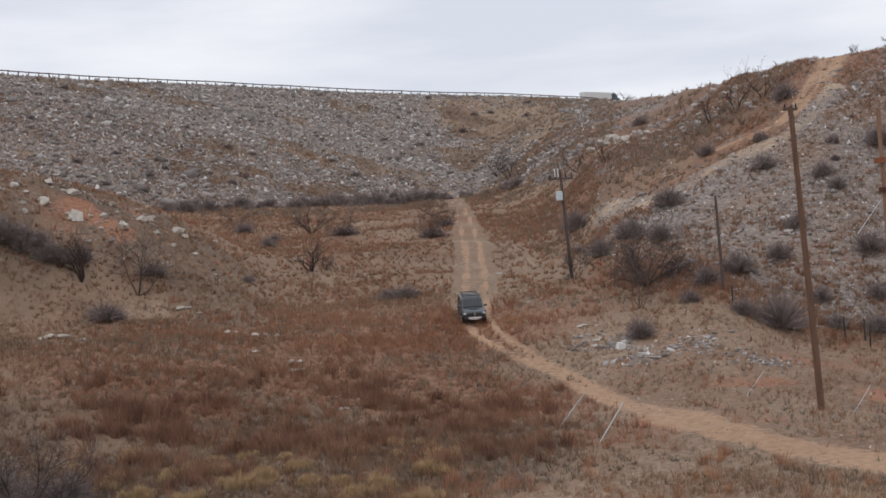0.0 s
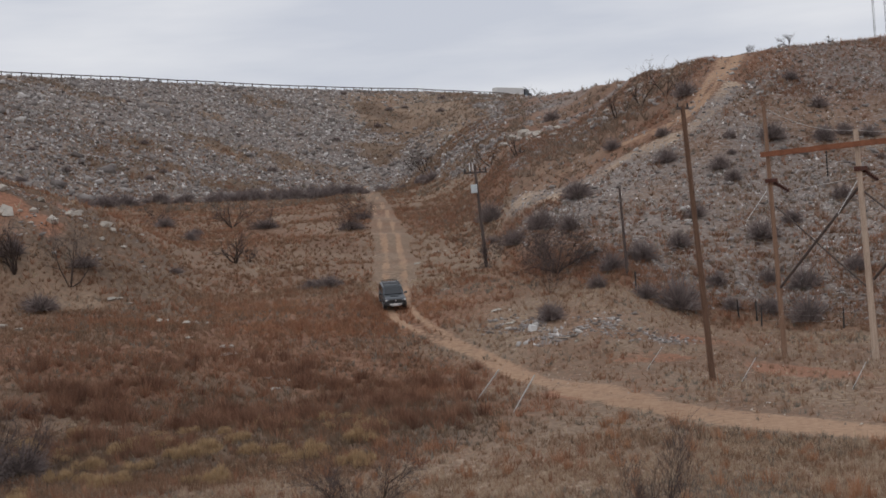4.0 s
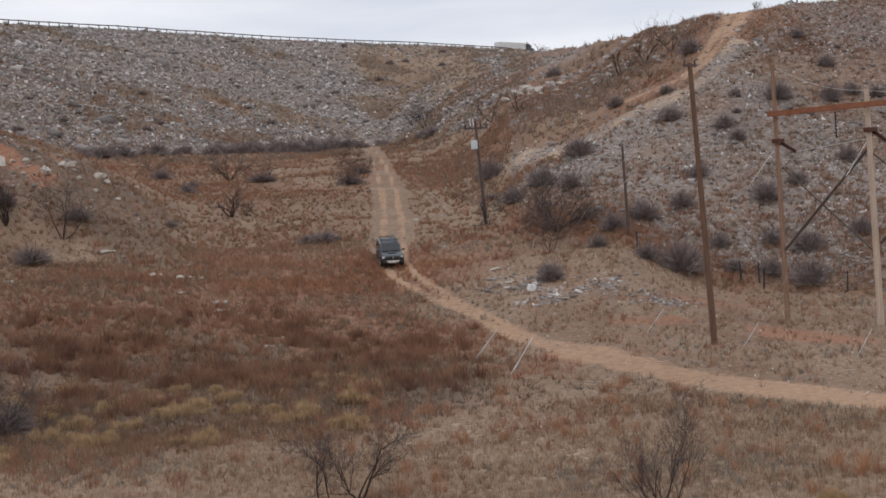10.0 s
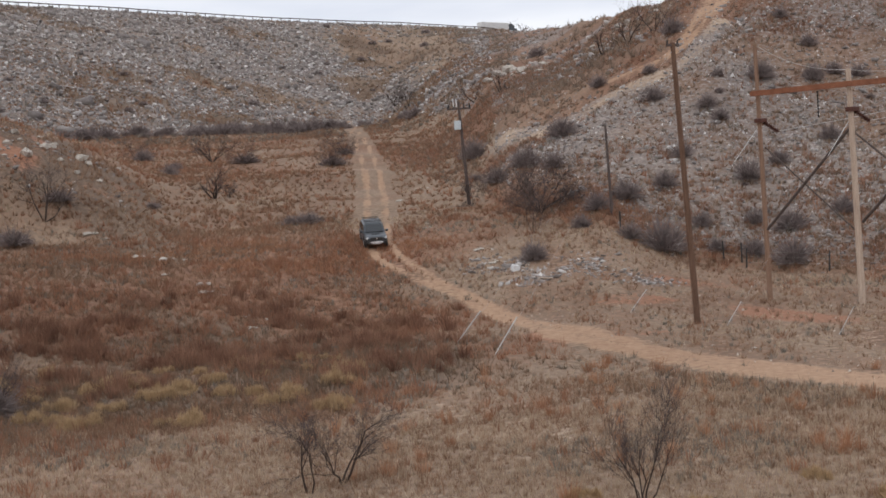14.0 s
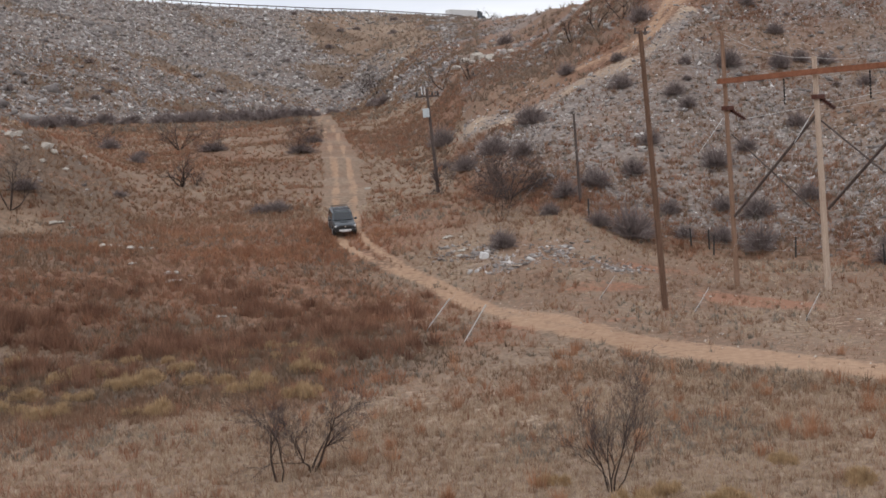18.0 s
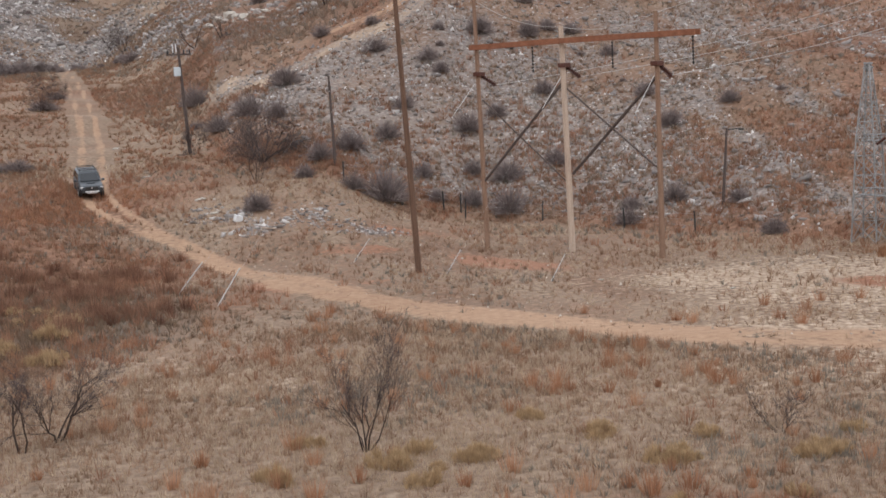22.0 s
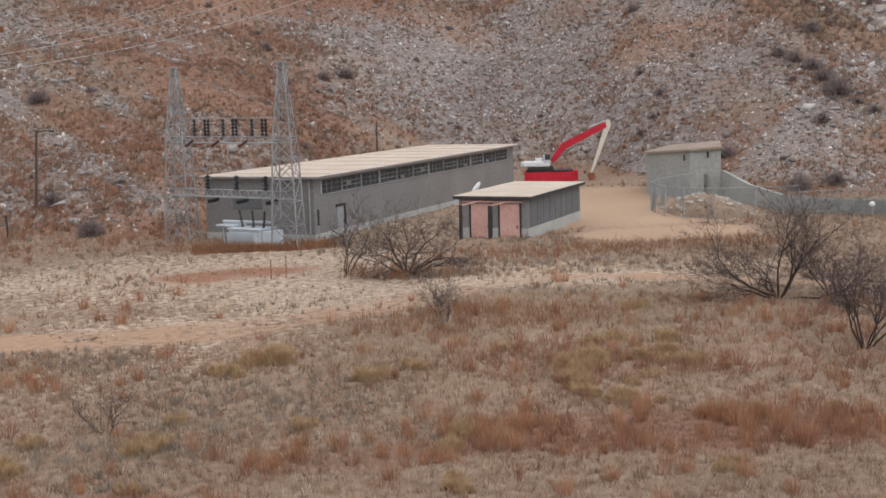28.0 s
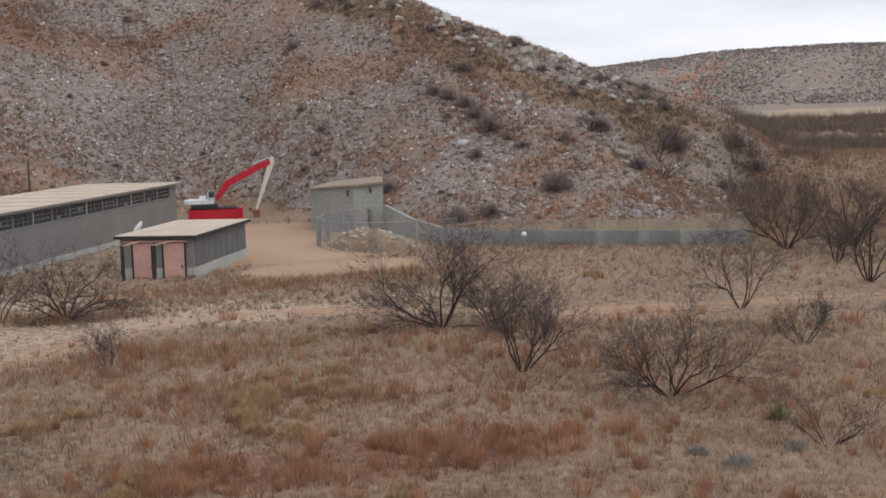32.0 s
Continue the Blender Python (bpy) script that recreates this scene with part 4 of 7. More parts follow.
rail = thing("guard_rail", "weathered steel guard rail along the crest of the dam", "guard rail")
post_bm = box((0, 0, 0.25), (0.24, 0.24, 1.9), 0, 0.02)
post_mesh = None
pts = [crest_at(a) for a in np.arange(-24, 7.0, 0.42)]
for x, y in pts:
    if post_mesh is None:
        po = part("post", post_bm, WOOD_GREY, rail)
        post_mesh = po.data
    else:
        po = part("post", post_mesh, None, rail)
    po.location = (x, y, gz(x, y))
part("rail", strand("rail", [(x, y, gz(x, y) + 1.0) for x, y in pts], 0.17, 0.17, WOOD_GREY, 6), None, rail)

# ---- the long pump house ----
LONG = 71.0  # bearing of the long sides
UX, UY = math.sin(radians(LONG)), math.cos(radians(LONG))      # along
VX, VY = math.cos(radians(LONG)) * -1, math.sin(radians(LONG))  # across, away from the viewer


def house_box(x0, x1, y0, y1, z0, z1):
    return box(((x0 + x1) / 2, (y0 + y1) / 2, (z0 + z1) / 2), (x1 - x0, y1 - y0, z1 - z0))


TURN = 90 - LONG  # the thing's x runs along, its y across
ph = thing("pump_house", "long grey metal pump house with flat sandy roof and strip windows", "building", (53.1, 60.9, -0.15), TURN)
PL, PW, PH = 37.0, 8.4, 4.25
wt = 0.22
# front end wall, back wall, far end wall, and the long wall below and above its window strip
part("end_wall", house_box(0, wt, 0, PW, 0, PH), SIDING, ph)
part("end_wall", house_box(PL - wt, PL, 0, PW, 0, PH), SIDING, ph)
part("back_wall", house_box(wt, PL - wt, PW - wt, PW, 0, PH), SIDING, ph)
lw = part("long_wall", house_box(wt, PL - wt, 0, wt, 0.55, 3.12), SIDING, ph)
part("lintel", house_box(wt, PL - wt, 0, wt, 4.02, PH), SIDING, ph)
part("wall_end", house_box(wt, 1.0, 0.004, wt, 3.12, 4.02), SIDING, ph)
part("wall_end", house_box(PL - 1.6, PL - wt, 0.004, wt, 3.12, 4.02), SIDING, ph)
part("plinth", house_box(-0.05, PL + 0.05, -0.06, PW + 0.05, -0.4, 0.55), CONCRETE, ph, "pale concrete plinth")
roof = part("roof", house_box(-0.35, PL + 0.5, -0.45, PW + 0.35, PH, PH + 0.12), ROOFING, ph, "flat sandy-coloured roof")
part("fascia", house_box(-0.38, PL + 0.53, -0.49, -0.45, PH - 0.04, PH + 0.10), SIDING, ph)
part("fascia", house_box(-0.39, -0.35, -0.45, PW + 0.35, PH - 0.04, PH + 0.10), SIDING, ph)
for k in range(9):
    part("sheet_joint", house_box(k * PL / 9 + 2, k * PL / 9 + 2.06, -0.4, PW + 0.3, PH + 0.122, PH + 0.15), ROOFING, ph)
# window strip
x = 1.05
n_pan = 12
step = (PL - 1.6 - 1.05) / n_pan
for k in range(n_pan):
    x0 = 1.05 + k * step
    w = part("window", house_box(x0, x0 + 0.09, 0.02, wt - 0.02, 3.14, 4.0), STEEL if k % 3 else STEEL_PALE, ph, "dusty strip window")
    part("pane", house_box(x0 + 0.10, x0 + step - 0.01, 0.09, 0.12, 3.16, 3.99), GLASS_DARK, w)
    for z, h in ((3.40, 0.035), (3.70, 0.03)):
        part("bar", house_box(x0 + 0.10, x0 + step - 0.01, 0.06, 0.088, z, z + h), STEEL if k % 2 else SIDING_DARK, w)
    for q in range(1, 4):
        part("bar", house_box(x0 + 0.10 + step * q * 0.24, x0 + 0.135 + step * q * 0.24, 0.05, 0.058, 3.18, 3.98), STEEL if (k + q) % 3 else SIDING_DARK, w)
    if k in (1, 4, 5, 8, 10):  # dusty or patched panes
        part("panel", house_box(x0 + 0.12 + step * 0.24 * (k % 3), x0 + 0.08 + step * 0.24 * (k % 3 + 1), 0.089, 0.094, 3.44 if k % 2 else 3.18, 3.70 if k % 2 else 3.42), SIDING, w, "grey patched pane")
part("window_sill", house_box(1.0, PL - 1.6, -0.06, 0.0, 3.06, 3.13), STEEL, ph)
door = part("door", house_box(3.0, 3.95, -0.05, -0.004, 0.12, 2.1), STEEL, ph, "grey steel door standing in a dark frame")
part("frame", house_box(3.95, 4.15, -0.1, -0.004, 0.1, 2.25), STEEL_DARK, door)
part("frame", house_box(2.9, 3.95, -0.1, -0.004, 2.1, 2.25), STEEL_DARK, door)
part("handle", house_box(3.8, 3.86, -0.1, -0.05, 1.0, 1.14), STEEL_DARK, door)
for k in range(9):  # joints between the wall sheets
    part("seam", house_box(k * 4.0 + 2.0, k * 4.0 + 2.03, -0.006, -0.002, 0.6, 3.04), SIDING, ph)
part("louvre", house_box(-0.06, -0.004, 4.0, 6.2, 2.2, 3.0), SIDING_DARK, ph)
part("annex", house_box(PL + 0.004, PL + 2.2, 1.0, 4.2, 0, 2.9), SIDING, ph)
part("annex_window", house_box(PL + 0.4, PL + 0.7, 0.96, 0.999, 1.6, 2.3), GLASS_DARK, ph)
part("edge_pipe", tube((-0.15, 0.25, 0), (-0.15, 0.25, PH - 0.1), 0.06, 0.06, 8), STEEL, ph)

# ---- the low store with two pink doors ----
st = thing("store_shed", "low grey shed with two faded pink doors and a flat roof", "shed", (61.0, 49.4, -0.1), TURN)
SL, SW, SH = 10.9, 4.75, 2.72
part("plinth", house_box(-0.04, SL + 0.04, -0.04, SW + 0.02, -0.4, 0.75), CONCRETE, st, "pale concrete base")
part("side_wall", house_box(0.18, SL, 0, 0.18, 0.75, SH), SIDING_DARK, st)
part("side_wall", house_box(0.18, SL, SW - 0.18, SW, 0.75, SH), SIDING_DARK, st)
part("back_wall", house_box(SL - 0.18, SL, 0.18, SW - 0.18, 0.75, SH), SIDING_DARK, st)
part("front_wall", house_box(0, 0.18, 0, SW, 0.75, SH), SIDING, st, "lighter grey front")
part("roof", house_box(-0.3, SL + 0.25, -0.3, SW + 0.3, SH, SH + 0.11), ROOFING, st, "flat sandy roof")
part("fascia", house_box(-0.33, -0.3, -0.3, SW + 0.3, SH - 0.1, SH + 0.09), STEEL_DARK, st)
part("fascia", house_box(-0.33, SL + 0.25, -0.33, -0.3, SH - 0.1, SH + 0.09), STEEL_DARK, st)
for k in range(9):
    part("seam", house_box(k * 1.2 + 0.6, k * 1.2 + 0.64, -0.02, -0.002, 0.78, SH - 0.12), SIDING_DARK, st)
for y0 in (0.55, 2.55):
    d = part("door", house_box(-0.07, -0.004, y0, y0 + 1.35, 0.12, 2.3), PINK, st, "faded pink metal door")
    part("frame", house_box(-0.10, -0.004, y0 - 0.11, y0 - 0.002, 0.1, 2.38), STEEL_DARK, d)
    part("frame", house_box(-0.10, -0.004, y0 + 1.352, y0 + 1.46, 0.1, 2.38), STEEL_DARK, d)
    part("handle", house_box(-0.12, -0.07, y0 + 0.12, y0 + 0.2, 0.75, 0.95), STEEL_DARK, d)
    part("track", house_box(-0.14, -0.004, y0 - 0.2, y0 + 1.9, 2.39, 2.5), PINK, d)
    # dark pipe post and pale boom before each door
    b = part("post", tube((-1.0, y0 + 1.68, -0.3), (-1.0, y0 + 1.68, 2.3), 0.12, 0.12, 10), STEEL_DARK, st, "dark steel pipe post")
    part("boom", tube((-1.0, y0 + 1.68, 2.28), (-0.02, y0 + 0.6, 2.5), 0.05, 0.05, 8), PINK, b)
lampst = thing("roof_vent", "white capsule vent on a stalk above the shed roof", "vent", (64.9, 57.5, 0), TURN)
part("stalk", tube((0, 0, -0.2), (0, 0, 2.2), 0.04, 0.04, 8), STEEL, lampst)
bm = bmesh.new()
bmesh.ops.create_uvsphere(bm, u_segments=14, v_segments=10, radius=0.5, matrix=pose(0.1, -0.2, 2.6, 0, 0, 0) @ pose(0, 0, 0, 30, 18, 0) @ Matrix.Diagonal((0.36, 0.36, 1.1, 1)))
part("capsule", bm, WHITE, lampst)

# ---- gate house above the outlet, wing wall and low wall ----
gh = thing("gate_house", "plain grey-green concrete block house with a sloping roof", "building", (90.5, 60.0, 0))
FACE = [(90.5, 60.0), (88.3, 54.3), (89.6, 52.2), (96.5, 56.4), (97.6, 62.0)]
bm = bmesh.new()
tops = (3.45, 3.9, 4.08, 4.15, 3.6)
lo = [bm.verts.new((x - 90.5, y - 60, -0.4)) for x, y in FACE]
hi = [bm.verts.new((x - 90.5, y - 60, z)) for (x, y), z in zip(FACE, tops)]
for i in range(5):
    bm.faces.new((lo[i], lo[(i + 1) % 5], hi[(i + 1) % 5], hi[i]))
part("wall", bm, CONCRETE_GREEN, gh)
bm = bmesh.new()
cx, cy = 93.0 - 90.5, 55.5 - 60
low = [bm.verts.new((cx + (x - 90.5 - cx) * 1.06, cy + (y - 60 - cy) * 1.06, z)) for (x, y), z in zip(FACE, tops)]
top = [bm.verts.new((v.co.x, v.co.y, v.co.z + 0.16)) for v in low]
for i in range(5):
    bm.faces.new((low[i], low[(i + 1) % 5], top[(i + 1) % 5], top[i]))
bm.faces.new(top), bm.faces.new(low[::-1])
part("roof", bm, surface("brown_roof", (0.26, 0.20, 0.155), (0.38, 0.30, 0.24), 0.6, 0.9), gh, "brown sloping roof slab")
for k, (fx, fy, h) in enumerate(((88.25, 54.8, 3.35), (88.95, 53.0, 3.6))):
    part("bracket", box((fx - 90.5 - 0.05, fy - 60, h), (0.1, 0.14, 0.5)), STEEL_DARK, gh)
dr = part("door", box((88.86 - 90.5, 53.2 - 60, 1.05), (0.06, 0.75, 1.9), -30), SIDING, gh, "grey metal door")
part("handle", box((-0.06, 0, 0), (0.05, 0.08, 0.15)), STEEL_DARK, dr).location = (88.8 - 90.5, 53.2 - 60, 1.0)
ww = thing("wing_wall", "pale concrete wing wall stepping down to a long low wall", "wall", (89.4, 52.0, 0))
RUN = [((89.6, 52.0), 2.3), ((86.0, 47.5), 1.55), ((82.5, 43.0), 1.25), ((83.3, 39.0), 1.05)]
for ((ax, ay), ha), ((bx, by), hb) in zip(RUN, RUN[1:]):
    bm = bmesh.new()
    d = Vector((bx - ax, by - ay, 0)).normalized()
    nrm = Vector((-d.y, d.x, 0)) * -0.15
    vs = []
    for (x, y), h in (((ax, ay), ha), ((bx, by), hb)):
        for s in (-1, 1):
            vs.append((x - 89.4 + nrm.x * s, y - 52 + nrm.y * s, -0.4, h))
    lo = [bm.verts.new((v[0], v[1], v[2])) for v in vs]
    hi = [bm.verts.new((v[0], v[1], v[3])) for v in vs]
    for a, b in ((0, 2), (2, 3), (3, 1), (1, 0)):
        bm.faces.new((lo[a], lo[b], hi[b], hi[a]))
    bm.faces.new((hi[0], hi[2], hi[3], hi[1]))
    part("panel", bm, CONCRETE_GREEN, ww)
lwall = thing("low_wall", "long low concrete wall with a clean pale end panel", "wall", (83.3, 39.0, 0))
LOW = [(83.3, 39.0), (84.0, 35.2), (84.6, 31.4), (85.2, 28.4), (86.1, 25.6), (87.4, 21.0)]
for i, ((ax, ay), (bx, by)) in enumerate(zip(LOW, LOW[1:])):
    L = math.hypot(bx - ax, by - ay)
    part("panel", box(((ax + bx) / 2 - 83.3, (ay + by) / 2 - 39, 0.3), (L - 0.03, 0.25, 1.5), math.degrees(math.atan2(by - ay, bx - ax))), CONCRETE if i == 4 else CONCRETE_GREEN, lwall, "pale clean panel" if i == 4 else "")

# chain-link fence round the yard's corner and along the wall
cf = thing("chain_link_fence", "grey chain-link fence with slim steel posts", "fence", (77, 50, 0))
CH = [(87.7, 53.4), (84.6, 53.1), (81.2, 52.7), (78.4, 51.6), (76.9, 50.2), (75.7, 48.6), (75.3, 46.8), (75.7, 44.6), (77.4, 42.4), (80.0, 40.4), (82.9, 38.9), (83.7, 35.2), (84.3, 31.4), (84.9, 28.4), (85.8, 25.6), (87.0, 21.2)]
MESH_WIRE = surface("dull_mesh_wire", (0.20, 0.215, 0.215), (0.30, 0.31, 0.305), 1.0, 0.6, 0.3)
mesh_wire = []
for i, ((ax, ay), (bx, by)) in enumerate(zip(CH, CH[1:])):
    ax, ay, bx, by = ax - 77, ay - 50, bx - 77, by - 50
    h = 2.2 if i < 9 else 1.75
    part("post", tube((ax, ay, -0.3), (ax, ay, h + 0.1), 0.045, 0.045, 8), STEEL, cf)
    part("top_rail", tube((ax, ay, h), (bx, by, h), 0.03, 0.03, 6), STEEL, cf)
    L = math.hypot(bx - ax, by - ay)
    n = int(L / 0.14)
    for k in range(n):
        u = k / n
        w = min(1.0, u + h / L)
        hh = (w - u) * L
        x0, y0, x1, y1 = ax + (bx - ax) * u, ay + (by - ay) * u, ax + (bx - ax) * w, ay + (by - ay) * w
        mesh_wire += [(x0, y0, 0, x1, y1, hh, 0.0085, 0.0085), (x0, y0, h, x1, y1, h - hh, 0.0085, 0.0085)]
part("mesh", rods("mesh", mesh_wire, MESH_WIRE, 3), None, cf, "grey wire mesh")
ball = thing("valve_cap", "white round cap on a short pipe by the wall", "pipe", (82.6, 36.3, 0))
part("pipe", tube((0, 0, -0.3), (0, 0, 0.75), 0.08, 0.08, 8), STEEL, ball)
bm = bmesh.new()
bmesh.ops.create_uvsphere(bm, u_segments=12, v_segments=8, radius=0.2, matrix=pose(0, 0, 0.85))
part("cap", bm, WHITE, ball)

# ---- substation ----
TOWER_STEEL = surface("weathered_tower_steel", (0.17, 0.17, 0.168), (0.44, 0.44, 0.44), 0.8, 0.6, 0.25)


def lattice_tower(x, y, top_z, turn):
    TOWER = TOWER_STEEL
    z = gz(x, y)
    h = top_z - z
    t = thing("lattice_tower", "galvanised steel lattice tower beside the pump house", "tower", (x, y, z), turn, "lattice towers")
    w = lambda u: float(np.interp(u, [0, 0.3, 0.58, 1], [0.86, 0.72, 0.60, 0.14]))
    lv = [0, 0.13, 0.26, 0.38, 0.49, 0.59, 0.68, 0.76, 0.83, 0.9, 0.95, 1.0]
    c = [(-1, -1), (1, -1), (1, 1), (-1, 1)]
    P = lambda k, u: (c[k % 4][0] * w(u), c[k % 4][1] * w(u), u * h)
    for k in range(4):
        part("leg", strand("leg", [P(k, u) for u in lv], 0.06, 0.048, TOWER, 4), None, t)
        for a, b in zip(lv, lv[1:]):
            for p, q in ((P(k, a), P(k + 1, b)), (P(k + 1, a), P(k, b)), (P(k, b), P(k + 1, b))):
                part("brace", rods("brace", [(*p, *q, 0.028, 0.028)], TOWER, 4), None, t)
    part("cap", box((0, 0, h + 0.05), (0.42, 0.42, 0.1)), STEEL, t)
    part("arm", tube((-0.35, 0, h - 0.25), (0.35, 0, h - 0.25), 0.05, 0.05, 6), STEEL, t)
    return t


T1, T2 = (48.6, 69.2), (50.2, 60.1)
TT = math.degrees(math.atan2(T2[1] - T1[1], T2[0] - T1[0]))
lattice_tower(*T1, 11.45, TT + 20)
lattice_tower(*T2, 11.55, TT + 20)
bus = thing("bus_beam", "steel lattice beam with rows of dark insulators between two towers", "bus beam", (T1[0], T1[1], 0), TT)
LB = math.hypot(T2[0] - T1[0], T2[1] - T1[1])


def truss(z0, z1, x0, x1, y, parent, n=14):
    seg = [(x0, y - 0.25, z0, x1, y - 0.25, z0, 0.04, 0.04), (x0, y + 0.25, z0, x1, y + 0.25, z0, 0.04, 0.04), (x0, y, z1, x1, y, z1, 0.04, 0.04)]
    for k in range(n):
        a, b = x0 + (x1 - x0) * k / n, x0 + (x1 - x0) * (k + 1) / n
        m = (a + b) / 2
        seg += [(a, y - 0.25, z0, m, y, z1, 0.022, 0.022), (m, y, z1, b, y - 0.25, z0, 0.022, 0.022), (a, y + 0.25, z0, m, y, z1, 0.022, 0.022)]
    part("truss", rods("truss", seg, STEEL, 4), None, parent)


truss(6.55, 6.95, -0.4, LB + 0.8, 0, bus)
truss(3.1, 3.55, -0.4, LB + 0.4, -0.5, bus)
part("bus_bar", tube((0.6, -0.1, 8.15), (LB - 0.3, -0.1, 8.15), 0.03, 0.03, 6), STEEL, bus)
for x in (1.68, 2.62, 2.92, 4.21, 5.05, 5.35, 6.68, 7.54, 7.84):
    if x < LB - 0.1:
        insulator_string((x, -0.1, 7.0), (x, -0.1, 8.1), 0.14, 5, bus, CERAMIC_DARK)
for x in (1.0, 3.3, 5.7):
    insulator_string((x, -0.3, 6.35), (x + 0.9, -0.5, 6.75), 0.10, 5, bus, CERAMIC)
for x in (3.0, 5.5, 7.95):
    part("support", tube((x, -0.5, 3.4), (x, -0.5, 3.75), 0.04, 0.04, 6), STEEL, bus)
    insulator_string((x, -0.5, 3.6), (x, -0.5, 4.5), 0.24, 4, bus, CERAMIC_DARK)
    insulator_string((x + 0.1, -0.6, 2.8), (x + 1.2, -0.8, 3.0), 0.16, 4, bus, CERAMIC_DARK)
tr = thing("transformer", "pale grey transformer with cooling fins and three dark bushings", "transformer", (49.3, 62.9, -0.1), TT)
part("tank", box((0.2, 0, 0.65), (2.6, 1.5, 1.1), 0, 0.04), STEEL_PALE, tr)
part("lid", box((0.2, 0, 1.24), (2.8, 1.7, 0.08), 0, 0.02), STEEL_PALE, tr)
for k in range(14):
    part("fin", box((-0.95 + k * 0.17, -0.92, 0.62), (0.05, 0.34, 0.85)), STEEL_PALE, tr)
part("cabinet", box((1.95, 0, 0.6), (0.8, 1.1, 1.1), 0, 0.03), STEEL_PALE, tr)
part("cooler", box((-1.75, 0.2, 1.35), (1.6, 1.2, 0.1), 0, 0.02), STEEL_PALE, tr)
for x in (-2.4, -1.2):
    part("cooler_leg", box((x, 0.2, 0.5), (0.09, 0.09, 1.6)), STEEL_PALE, tr)
part("pipe", tube((-2.5, 0.3, 1.55), (1.6, 0.3, 1.62), 0.09, 0.09, 8), STEEL_PALE, tr)
for k, x in enumerate((-0.55, 0.35, 1.2)):
    insulator_string((x, 0, 1.28), (x - 0.25 + 0.2 * k, 0, 2.35), 0.10, 7, tr, CERAMIC_DARK, "bushing")
for k, (x, y) in enumerate(((51.6, 58.8), (52.9, 57.7))):
    s = thing("post_insulator", "dark ribbed insulator on a steel post by the tower", "insulator", (x, y, -0.1), TT, "post insulators")
    part("post", tube((0, 0, -0.2), (0, 0, 1.4), 0.05, 0.05, 8), STEEL, s)
    insulator_string((0, 0, 1.4), (0, 0, 2.4), 0.11, 6, s, CERAMIC_DARK)

# ---- long-reach excavator on a red pontoon ----
EX_AZ = 51.2
ex = thing("excavator", "white excavator with a long red boom on a red pontoon", "excavator", (124 * math.sin(radians(EX_AZ)), 124 * math.cos(radians(EX_AZ)), 0.0), -EX_AZ)
bm = prism([(-0.7, -1.2), (3.9, -1.2), (4.6, -0.2), (4.6, 1.2), (3.9, 1.6), (-0.7, 1.6)], -0.3, 0.98)
part("pontoon", bm, RED_PAINT, ex, "red steel pontoon")
part("deck", box((1.8, 0.2, 1.08), (4.6, 2.6, 0.06)), STEEL_DARK, ex)
part("track", box((0.9, -0.5, 1.27), (2.6, 0.45, 0.32), 0, 0.1), STEEL_DARK, ex)
part("track", box((0.9, 0.9, 1.27), (2.6, 0.45, 0.32), 0, 0.1), STEEL_DARK, ex)
hs = part("house", box((0.55, 0.2, 1.72), (2.6, 1.7, 0.5), 0, 0.12), WHITE, ex, "white machine house")
part("counterweight", box((-0.8, 0.2, 1.7), (0.5, 1.6, 0.48), 0, 0.15), STEEL_PALE, hs)
cab = part("cab", box((1.55, -0.25, 2.15), (0.75, 0.8, 0.9), 0, 0.1), STEEL_PALE, ex)
part("window", box((1.62, -0.66, 2.4), (0.55, 0.03, 0.5)), GLASS_DARK, cab)
part("window", box((1.94, -0.25, 2.4), (0.03, 0.6, 0.6)), GLASS_DARK, cab)
part("bonnet", box((0.75, 0.4, 2.1), (0.7, 0.8, 0.35), 0, 0.1), WHITE, ex)
bm = bmesh.new()
prof = [(1.8, 1.95), (2.3, 1.9), (3.5, 3.2), (7.5, 5.2), (7.45, 5.65), (6.8, 5.5), (3.05, 3.72)]
fr = [bm.verts.new((x, -0.05, z)) for x, z in prof]
bk = [bm.verts.new((x, 0.40, z)) for x, z in prof]
for i in range(7):
    bm.faces.new((fr[i], fr[(i + 1) % 7], bk[(i + 1) % 7], bk[i]))
bm.faces.new(fr), bm.faces.new(bk[::-1])
part("boom", bm, RED_PAINT, ex, "long red boom")
part("cylinder", tube((2.3, 0.55, 2.0), (4.6, 0.55, 3.6), 0.09, 0.07, 8), STEEL, ex)
part("boom_pipe", tube((5.8, 0.17, 5.25), (7.4, 0.17, 5.85), 0.06, 0.06, 8), STEEL_PALE, ex)
bm = bmesh.new()
prof = [(7.35, 5.5), (7.55, 5.98), (7.88, 5.9), (7.9, 5.3), (6.0, 0.55), (5.82, 0.6)]
fr = [bm.verts.new((x, 0.0, z)) for x, z in prof]
bk = [bm.verts.new((x, 0.34, z)) for x, z in prof]
for i in range(6):
    bm.faces.new((fr[i], fr[(i + 1) % 6], bk[(i + 1) % 6], bk[i]))
bm.faces.new(fr), bm.faces.new(bk[::-1])
part("stick", bm, surface("cream_paint", (0.6, 0.55, 0.45), (0.7, 0.65, 0.56), 1.0, 0.6), ex, "cream dipper stick")
bm = bmesh.new()
prof = [(5.65, 0.75), (6.2, 0.75), (6.35, 0.3), (6.1, -0.05), (5.75, 0.0), (5.55, 0.4)]
fr = [bm.verts.new((x, -0.35, z)) for x, z in prof]
bk = [bm.verts.new((x, 0.65, z)) for x, z in prof]
for i in range(6):
    bm.faces.new((fr[i], fr[(i + 1) % 6], bk[(i + 1) % 6], bk[i]))
